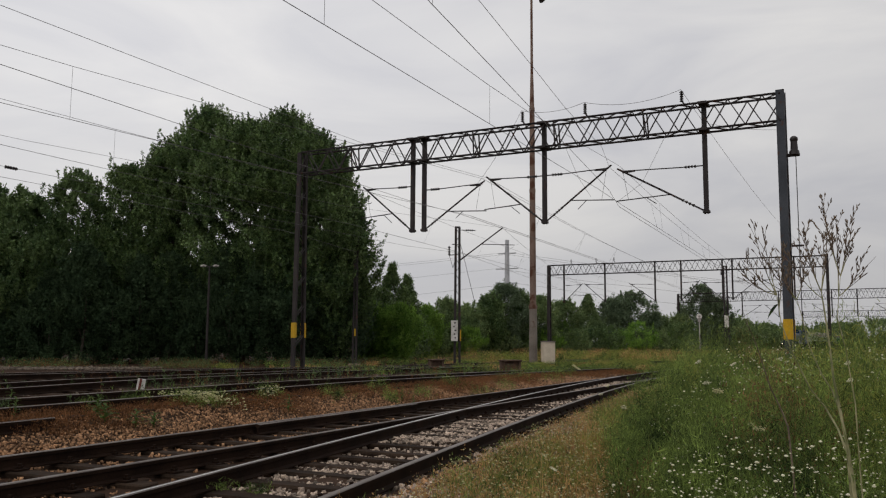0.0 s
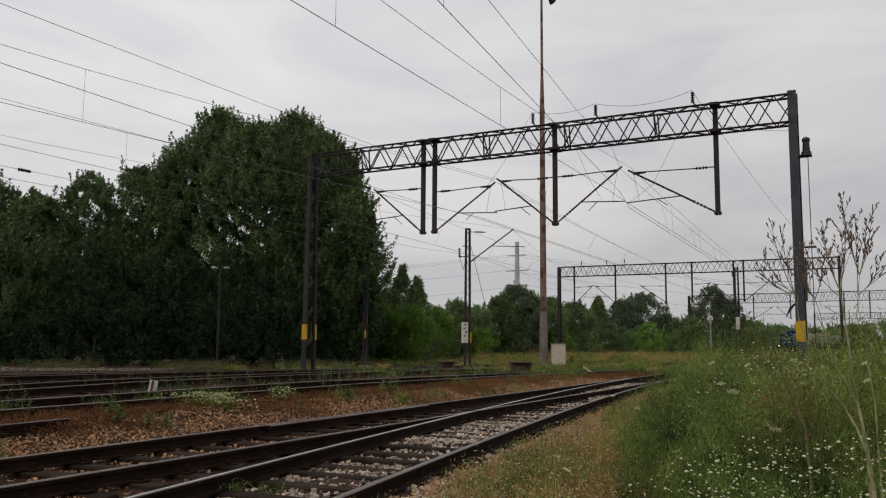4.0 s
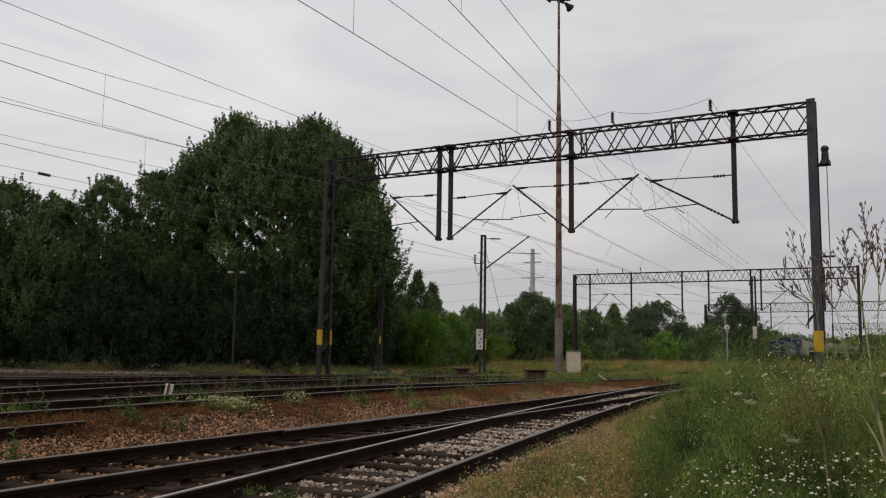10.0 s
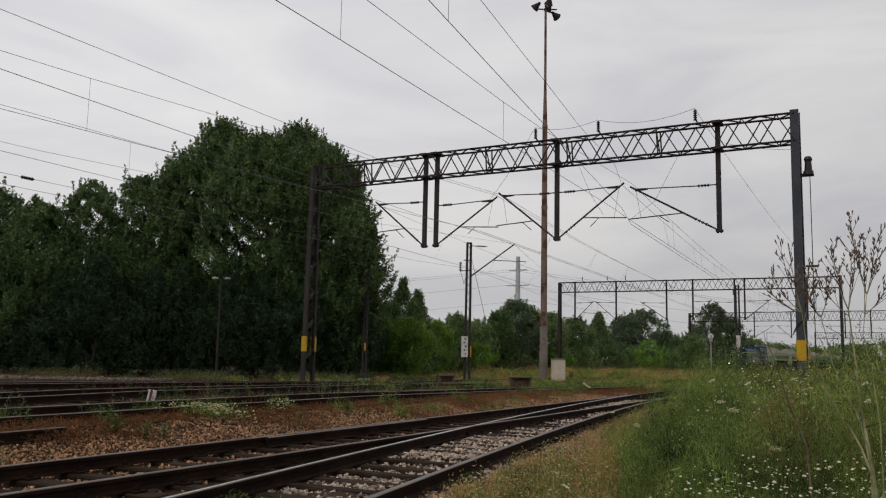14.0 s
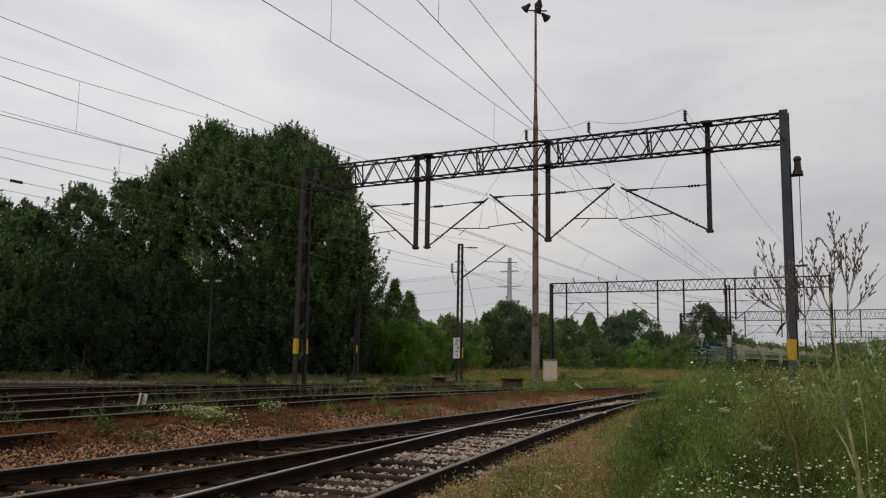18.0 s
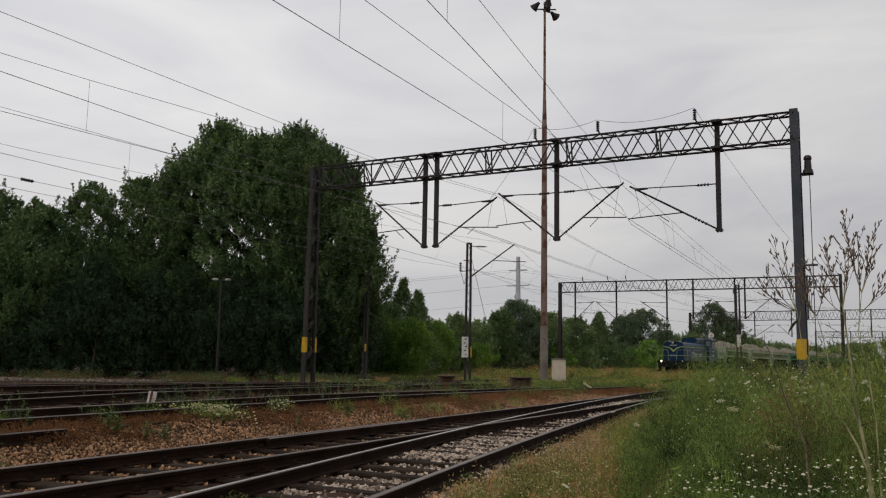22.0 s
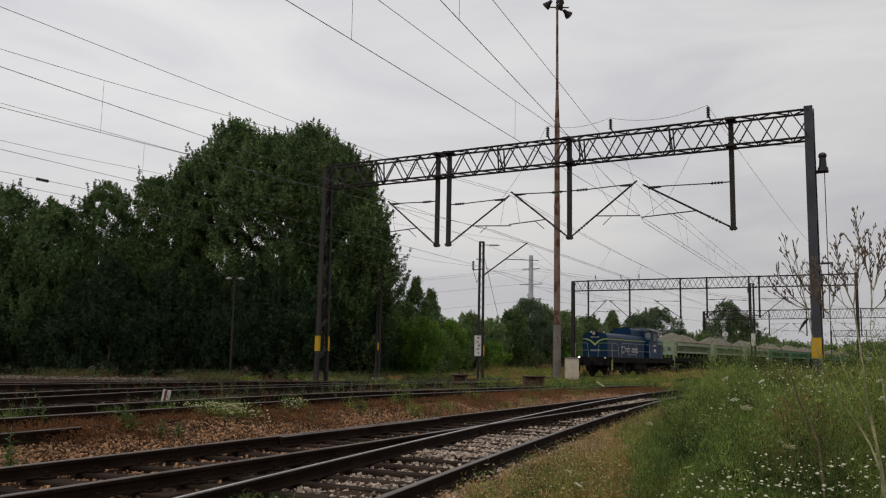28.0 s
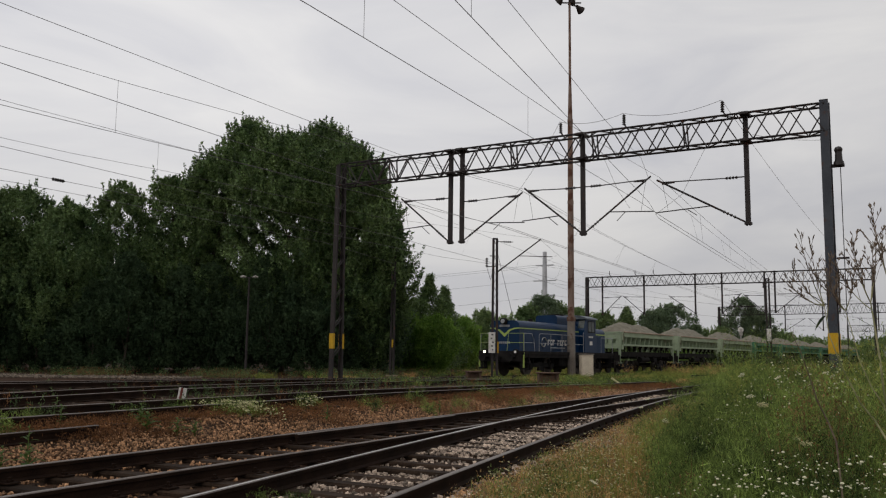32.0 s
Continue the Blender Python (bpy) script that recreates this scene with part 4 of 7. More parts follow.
M_RUSTBOX = material("rusty_box_steel", (0.05, 0.030, 0.021), (0.16, 0.10, 0.072), 3, 0.85, fine=20, bump=0.3)


def switch_box(x, y, turn, w, h, label, legs):
    th = thing("point_machine", pose(x, y, -0.02, 0, 0, turn), label, "point machine", "point machines")
    bm = bmesh.new()
    box(bm, (0, 0.12 if legs else 0, h * 0.5), (w * (0.80 if legs else 1.0), 0.3 if legs else 0.5, h), bevel=0.02)
    part("housing", bm, M_RUSTBOX, th)
    bm = bmesh.new()
    box(bm, (0, 0, h + 0.03), (w + 0.10, 0.62, 0.07), bevel=0.02)
    part("lid", bm, M_RUSTBOX if legs else M_BLACK, th)
    if legs:
        for sx_ in (-1, 1):
            bm = bmesh.new()
            box(bm, (sx_ * w * 0.44, 0, h * 0.5), (0.11, 0.50, h))
            part("side_wall", bm, M_RUSTBOX, th)
    return th


switch_box(0.90, 44.2, 10, 0.72, 0.46, "rusty raised point machine between the tracks", True)
switch_box(4.45, 41.5, 5, 0.98, 0.50, "brown rusty point machine box beside the rails", True)
switch_box(13.4, 47.8, 5, 0.5, 0.35, "small rusty box beside the rails", False)

# leaning white and red marker board
mk = thing("marker_board", pose(-6.08, 18.85, 0.11, 0, 9, 8), "leaning white marker board with a dark red stripe", "track marker")
bm = bmesh.new()
box(bm, (0, 0, 0.27), (0.17, 0.04, 0.30), bevel=0.008)
part("board", bm, M_WHITE, mk)
bm = bmesh.new()
box(bm, (-0.015, -0.024, 0.27), (0.05, 0.012, 0.30))
part("stripe", bm, material("faded_red_paint", (0.12, 0.025, 0.018), (0.20, 0.05, 0.035), 4, 0.7), mk)
bm = bmesh.new()
box(bm, (0, 0, 0.05), (0.07, 0.05, 0.24))
part("stake", bm, M_RUSTBOX, mk)


def lamp_post(x, y, h, label):
    th = thing("lamp_post", pose(x, y, 0), label, "street lamp")
    bm = bmesh.new()
    rod(bm, (0, 0, -0.1), (0, 0, h), 0.085, 0.05, seg=8)
    part("pole", bm, M_MAST, th)
    bm = bmesh.new()
    bar(bm, (-0.35, 0, h), (0.35, 0, h + 0.04), 0.05)
    part("crossarm", bm, M_MAST, th)
    for s in (-0.36, 0.36):
        bm = bmesh.new()
        sphere(bm, (s, 0, h + 0.05), 0.21, (1.0, 0.8, 0.45))
        part("lamp_head", bm, M_CONCRETE, th, "pale lamp head")
    return th


lamp_post(-12.35, 50.0, 5.7, "dark lamp post with pale heads among the trees")
sig = thing("signal_lamp", pose(33.2, 100.0, 0), "white round signal lamp on a thin grey post", "signal")
bm = bmesh.new()
rod(bm, (0, 0, -0.1), (0, 0, 4.3), 0.07, seg=8)
part("post", bm, M_CONCRETE, sig)
bm = bmesh.new()
rod(bm, (0, -0.05, 4.65), (0, 0.05, 4.65), 0.32, seg=18)
part("backplate", bm, M_WHITE, sig)
bm = bmesh.new()
box(bm, (0.02, 0.0, 4.25), (0.36, 0.16, 0.5), bevel=0.03)
rod(bm, (0, -0.14, 4.65), (0, -0.05, 4.65), 0.12, seg=12)
part("lamp_housing", bm, M_CONCRETE, sig)

# far transmission pylon
py = thing("pylon", pose(31.0, 300, 0), "pale grey tubular power pylon beyond the trees", "pylon")
M_PYLON = material("galvanised_pylon", (0.34, 0.36, 0.38), (0.46, 0.48, 0.50), 0.5, 0.7, fine=4, bump=0)
bm = bmesh.new()
rod(bm, (0, 0, 0), (0, 0, 38), 1.25, 0.72, seg=10)
part("shaft", bm, M_PYLON, py)
for z, w in ((33.0, 3.2), (27.5, 4.0), (22.3, 3.6)):
    bm = bmesh.new()
    bar(bm, (-w, 0, z), (w, 0, z + 0.4), 0.35)
    part("crossarm", bm, M_PYLON, py)
for z0, dx in ((33.2, -3), (33.2, 3), (27.7, -3.8), (22.5, 3.4)):
    wire("power_line", [(-330, 260, z0 - 2), (31 + dx, 300, z0), (420, 345, z0 + 1)], 0.05, "distant power line over the trees", 2.0)
# white bent post by the turnout
bp = thing("bent_stake", pose(6.85, 36.2, 0.02, 0, 0, 10), "small bent white stake lying by the track", "stake")
bm = bmesh.new()
bar(bm, (-0.30, 0, 0.42), (0.12, 0, 0.14), 0.10, 0.07)
bar(bm, (0.12, 0, 0.14), (0.0, 0, 0.02), 0.08, 0.05)
part("stake", bm, M_CREAM, bp)


# ---------------------------------------------------------------- locomotive
TURN = math.degrees(math.atan2(1, 0.648))


def wheelset(parent, x, r=0.55):
    ws = new("wheelset")
    ws.parent = parent
    ws.matrix_basis = pose(x, 0, r)
    for s in (-1, 1):
        bm = bmesh.new()
        rod(bm, (0, s * 0.68, 0), (0, s * 0.81, 0), r, seg=24)
        rod(bm, (0, s * 0.66, 0), (0, s * 0.69, 0), r + 0.03, seg=24)
        rod(bm, (0, s * 0.81, 0), (0, s * 0.86, 0), 0.14, seg=10)
        for k in range(6):
            a = k * math.pi / 3
            box(bm, (math.cos(a) * r * 0.55, s * 0.815, math.sin(a) * r * 0.55), (0.09, 0.02, 0.09))
        part("wheel", bm, M_WHEEL, ws)
    bm = bmesh.new()
    rod(bm, (0, -0.9, 0), (0, 0.9, 0), 0.08, seg=8)
    part("axle", bm, M_WHEEL, ws)
    return ws


def bogie(parent, x, base, r=0.55):
    bm = bmesh.new()
    for s in (-1, 1):
        box(bm, (x, s * 0.98, r + 0.08), (base + 1.0, 0.09, 0.26), bevel=0.02)
        for e in (-1, 1):
            box(bm, (x + e * base / 2, s * 1.02, r), (0.34, 0.20, 0.38), bevel=0.03)
            for k in (-0.28, 0.28):
                rod(bm, (x + e * base / 2 + k, s * 1.03, r + 0.05), (x + e * base / 2 + k, s * 1.03, r + 0.42), 0.075, seg=8)
        box(bm, (x, s * 1.02, r - 0.12), (0.7, 0.16, 0.25), bevel=0.03)
    box(bm, (x, 0, r + 0.12), (0.5, 1.9, 0.3))
    part("bogie_frame", bm, M_BLACK, parent)


def pipe_rail(parent, pts, r=0.017, mat=M_GREYROOF, name="handrail"):
    bm = bmesh.new()
    for p, q in zip(pts[:-1], pts[1:]):
        rod(bm, p, q, r, seg=6)
    return part(name, bm, mat, parent)


def rounded_hood(bm, x0, x1, w, z0, z1, r=0.30, mat=0):
    pts = []
    for k in range(7):
        a = math.pi / 2 * k / 6
        pts.append((w / 2 - r + r * math.cos(a), z1 - r + r * math.sin(a)))
    outline = [(w / 2, z0)] + pts + [(-a_, b_) for a_, b_ in pts[::-1]] + [(-w / 2, z0)]
    prism(bm, outline, "x", x0, x1, mat)


def build_locomotive():
    L = 14.24
    th = thing("diesel_locomotive", Matrix(), "dark blue diesel shunting locomotive with lime stripes and lit lamps", "locomotive")
    bm = bmesh.new()
    box(bm, (L / 2, 0, 1.32), (L - 1.25, 2.95, 0.20), bevel=0.02)
    for s in (-1, 1):
        box(bm, (L / 2, s * 1.40, 1.16), (L - 1.4, 0.08, 0.22))
    part("underframe", bm, M_BLACK, th)
    for x in (0.66, L - 0.66):
        bm = bmesh.new()
        box(bm, (x, 0, 1.12), (0.12, 2.80, 0.60), bevel=0.02)
        part("buffer_beam", bm, M_BLACK, th, "black buffer beam")
    for x, d in ((0.0, 1), (L, -1)):
        for s in (-1, 1):
            bm = bmesh.new()
            rod(bm, (x + d * 0.06, s * 0.88, 1.06), (x + d * 0.62, s * 0.88, 1.06), 0.09, seg=10)
            rod(bm, (x, s * 0.88, 1.06), (x + d * 0.06, s * 0.88, 1.06), 0.23, seg=16)
            part("buffer", bm, M_BLACK, th)
        bm = bmesh.new()
        box(bm, (x + d * 0.35, 0, 1.02), (0.5, 0.10, 0.16))
        rod(bm, (x + d * 0.2, 0.0, 0.75), (x + d * 0.3, 0, 1.05), 0.04, seg=6)
        part("coupling_hook", bm, M_BLACK, th)
    # long hood
    bm = bmesh.new()
    rounded_hood(bm, 1.05, 9.0, 1.92, 1.42, 3.17, 0.36)
    hood = part("long_hood", bm, M_BLUE, th, "dark blue bonnet with a rounded top")
    bm = bmesh.new()
    rounded_hood(bm, 6.3, 8.98, 1.50, 3.05, 3.70, 0.20)
    part("radiator_housing", bm, M_BLUE, hood)
    bm = bmesh.new()
    rod(bm, (7.6, 0, 3.68), (7.6, 0, 3.80), 0.55, 0.50, seg=18)
    part("fan_cowl", bm, M_BLACK, hood)
    for k in range(6):
        x = 2.2 + 1.1 * k
        for s in (-1, 1):
            bm = bmesh.new()
            box(bm, (x, s * 0.965, 2.04), (0.96, 0.014, 1.10), bevel=0.004)
            box(bm, (x + 0.38, s * 0.98, 2.04), (0.05, 0.02, 0.14))
            part("side_door", bm, M_BLUE, hood)
    # stripes: along the bonnet edge and a V on the nose
    for s in (-1, 1):
        bm = bmesh.new()
        box(bm, (5.0, s * 0.968, 2.725), (7.9, 0.012, 0.06))
        part("stripe", bm, M_LIME, hood, "lime green side stripe")
    for s in (-1, 1):
        bm = bmesh.new()
        prism(bm, [(s * 0.0, 2.22), (s * 0.0, 2.41), (s * 0.30, 2.64), (s * 0.62, 2.74), (s * 0.955, 2.76), (s * 0.955, 2.69), (s * 0.66, 2.67), (s * 0.38, 2.57)], "x", 1.028, 1.046)
        part("stripe", bm, M_LIME, hood, "lime green nose stripe")
    bm = bmesh.new()
    box(bm, (1.035, 0, 2.86), (0.016, 0.66, 0.12))
    part("ventilator", bm, M_GREYROOF, hood)
    # upper lamp
    bm = bmesh.new()
    rod(bm, (0.82, 0, 3.12), (1.1, 0, 3.12), 0.19, seg=14)
    lamp = part("top_lamp", bm, M_BLACK, th)
    bm = bmesh.new()
    rod(bm, (0.805, 0, 3.12), (0.825, 0, 3.12), 0.13, seg=14)
    part("lens", bm, M_GREYROOF, lamp, "pale lamp glass")
    for s in (-1, 1):
        bm = bmesh.new()
        rod(bm, (0.50, s * 1.0, 1.37), (0.72, s * 1.0, 1.37), 0.15, seg=14)
        ll = part("headlamp", bm, M_BLACK, th)
        bm = bmesh.new()
        rod(bm, (0.485, s * 1.0, 1.37), (0.505, s * 1.0, 1.37), 0.075, seg=14)
        part("lens", bm, M_LAMP_ON if s > 0 else M_WHITE, ll, "lit headlamp glass" if s > 0 else "pale headlamp glass")
    # nose panel bars standing for the number
    bm = bmesh.new()
    for k in range(6):
        box(bm, (1.034, -0.30 + 0.12 * k, 1.90), (0.014, 0.085, 0.12))
    part("number_bars", bm, M_GREYROOF, hood)
    # round emblem and lettering as plain shapes
    bm = bmesh.new()
    for a0 in (0.2, 3.34):
        for k in range(9):
            a, b = a0 + k * 0.30, a0 + (k + 1) * 0.30
            ra, rb = 0.34 * (1 - 0.045 * k), 0.34 * (1 - 0.045 * (k + 1))
            bar(bm, (4.0 + math.cos(a) * ra, -0.985, 1.98 + math.sin(a) * ra), (4.0 + math.cos(b) * rb, -0.985, 1.98 + math.sin(b) * rb), 0.17 - 0.013 * k, 0.012)
    part("emblem", bm, M_WHITE, hood, "white swirl emblem")
    bm = bmesh.new()
    for k in range(8):
        if k != 3:
            box(bm, (4.68 + 0.33 * k, -0.985, 2.10), (0.25, 0.012, 0.09))
            box(bm, (4.60 + 0.33 * k, -0.985, 1.98), (0.09, 0.012, 0.34))
            if k % 2:
                box(bm, (4.68 + 0.33 * k, -0.985, 1.855), (0.25, 0.012, 0.09))
    part("lettering_bars", bm, M_WHITE, hood, "row of plain white bars")
    bm = bmesh.new()
    box(bm, (5.9, -0.985, 1.66), (2.0, 0.012, 0.06))
    part("lettering_bars", bm, M_GREYROOF, hood)
    # cab
    bm = bmesh.new()
    prism(bm, [(9.0, 1.40), (10.78, 1.40), (10.78, 3.50), (10.70, 3.62), (9.34, 3.62), (9.0, 2.85)], "y", -1.36, 1.36)
    cabin = part("cab", bm, M_BLUE, th, "dark blue driver's cab with slanted windscreens")
    bm = bmesh.new()
    pts = [(-1.46, 3.56), (-1.42, 3.64), (-0.9, 3.80), (0.0, 3.86), (0.9, 3.80), (1.42, 3.64), (1.46, 3.56)]
    prism(bm, pts, "x", 9.16, 10.92)
    part("cab_roof", bm, M_CABROOF, cabin, "blue-grey curved cab roof")
    for s in (-1, 1):
        bm = bmesh.new()
        box(bm, (10.05, s * 1.365, 3.08), (0.95, 0.02, 0.68), bevel=0.01)
        part("window", bm, M_GLASS, cabin)
        bm = bmesh.new()
        for dz in (-0.36, 0.36):
            box(bm, (10.05, s * 1.37, 3.08 + dz), (1.03, 0.03, 0.04))
        for dx in (-0.495, -0.02, 0.495):
            box(bm, (10.05 + dx, s * 1.37, 3.08), (0.04, 0.03, 0.72))
        part("window_frame", bm, M_BLACK, cabin)
        lean = Matrix.Rotation(math.atan2(0.34, 0.77), 4, "Y")
        bm = bmesh.new()
        box(bm, (9.165, s * 1.08, 3.24), (0.02, 0.42, 0.58), lean)
        part("windscreen", bm, M_GLASS, cabin)
        bm = bmesh.new()
        box(bm, (10.79, s * 0.85, 3.15), (0.02, 0.62, 0.58))
        part("window", bm, M_GLASS, cabin)
        bm = bmesh.new()
        rod(bm, (8.97, s * 1.30, 1.5), (8.97, s * 1.30, 2.7), 0.018, seg=6)
        part("grab_rail", bm, M_GREYROOF, cabin)
    bm = bmesh.new()
    box(bm, (10.0, -1.37, 2.02), (0.42, 0.012, 0.24))
    part("plate", bm, M_WHITE, cabin, "small pale plate")
    bm = bmesh.new()
    for k in range(4):
        box(bm, (9.7 + 0.17 * k, -1.37, 2.42), (0.10, 0.012, 0.12))
    part("lettering_bars", bm, M_WHITE, cabin)
    # short hood
    bm = bmesh.new()
    rounded_hood(bm, 10.76, 13.2, 1.92, 1.42, 3.02, 0.36)
    short = part("short_hood", bm, M_BLUE, th)
    for s in (-1, 1):
        bm = bmesh.new()
        box(bm, (12.0, s * 0.968, 2.62), (2.3, 0.012, 0.075))
        part("stripe", bm, M_LIME, short, "lime green side stripe")
        for x in (11.4, 12.5):
            bm = bmesh.new()
            box(bm, (x, s * 0.965, 2.0), (0.95, 0.014, 1.0), bevel=0.004)
            part("side_door", bm, M_BLUE, short)
    for s in (-1, 1):
        bm = bmesh.new()
        box(bm, (0.70, s * 1.44, 0.92), (0.07, 0.10, 0.85), bevel=0.01)
        part("step_stringer", bm, M_LIME, th, "lime painted step edge")
    # fuel tank, steps, exhaust
    bm = bmesh.new()
    box(bm, (7.12, 0, 0.83), (2.6, 2.5, 0.75), bevel=0.12)
    part("fuel_tank", bm, M_BLACK, th)
    for x in (0.95, L - 0.95):
        for s in (-1, 1):
            bm = bmesh.new()
            for z in (0.45, 0.78, 1.1):
                box(bm, (x, s * 1.36, z), (0.5, 0.26, 0.03))
            for e in (-0.25, 0.25):
                box(bm, (x + e, s * 1.36, 0.85), (0.03, 0.26, 0.9))
            part("steps", bm, M_BLACK, th)
    bm = bmesh.new()
    rod(bm, (4.2, 0, 3.12), (4.2, 0, 3.38), 0.16, 0.13, seg=10)
    part("exhaust", bm, M_BLACK, th)
    bm = bmesh.new()
    for s in (-0.5, 0.5):
        rod(bm, (1.5, s, 3.05), (1.5, s, 3.28), 0.05, seg=6)
    part("horn", bm, M_WHITE, th)
    for s in (-1, 1):
        y = s * 1.42
        pipe_rail(th, [(0.78, y, 1.42), (0.78, y, 2.42), (1.7, y, 2.42), (1.95, y, 2.1), (2.05, y, 1.42)])
        pipe_rail(th, [(0.78, y, 1.9), (1.95, y, 1.9)])
        pipe_rail(th, [(2.6, y, 1.42), (2.6, y, 2.35), (2.75, y, 2.45), (8.7, y, 2.45), (8.7, y, 1.42)])
        pipe_rail(th, [(2.6, y, 1.9), (8.7, y, 1.9)])
        for x in (4.1, 5.6, 7.1):
            pipe_rail(th, [(x, y, 1.42), (x, y, 2.45)])
        pipe_rail(th, [(11.5, y, 1.42), (11.5, y, 2.4), (13.4, y, 2.4), (13.4, y, 1.42)])
    pipe_rail(th, [(0.72, 1.42, 1.42), (0.72, 1.42, 2.42), (0.72, 0.45, 2.42), (0.72, 0.35, 1.42)], 0.012, M_LIME)
    pipe_rail(th, [(0.72, -1.42, 1.42), (0.72, -1.42, 2.42), (0.72, -0.45, 2.42), (0.72, -0.35, 1.42)], 0.012, M_LIME)
    pipe_rail(th, [(0.72, 1.42, 1.9), (0.72, 0.4, 1.9)], 0.012, M_LIME)
    pipe_rail(th, [(0.72, -1.42, 1.9), (0.72, -0.4, 1.9)], 0.012, M_LIME)
    sets = []
    for c in (3.55, 10.65):
        bogie(th, c, 2.6)
        for e in (-1.3, 1.3):
            sets.append((wheelset(th, c + e), 0.55))
    return th, sets


# ---------------------------------------------------------------- wagons
WAGON = 12.4


def gravel_heap(seed, x0, x1, w, z0, top):
    r = np.random.default_rng(seed)
    nu, nv = 46, 17
    us, vs = np.linspace(0, 1, nu), np.linspace(-1, 1, nv)
    U, V = np.meshgrid(us, vs)
    ph = r.uniform(0, 1)
    hump = np.maximum(np.exp(-((U - 0.30 - 0.05 * ph) / 0.24) ** 2), np.exp(-((U - 0.62 + 0.04 * ph) / 0.26) ** 2) * r.uniform(0.8, 1.0))
    edge = np.clip(np.minimum(U, 1 - U) * 12, 0, 1)
    Z = z0 + (0.12 + (top - z0) * hump) * (1 - np.abs(V) ** 1.6) * edge + 0.035 * r.standard_normal(U.shape) * edge * (np.abs(V) < 0.99)
    pts = np.stack([x0 + (x1 - x0) * U, V * w / 2, Z], -1).reshape(-1, 3)
    ii = np.arange(nu * nv).reshape(nv, nu)
    q = np.stack([ii[:-1, :-1], ii[:-1, 1:], ii[1:, 1:], ii[1:, :-1]], -1).reshape(-1, 4)
    return data_mesh("gravel_load", pts, q, M_GRAVEL)


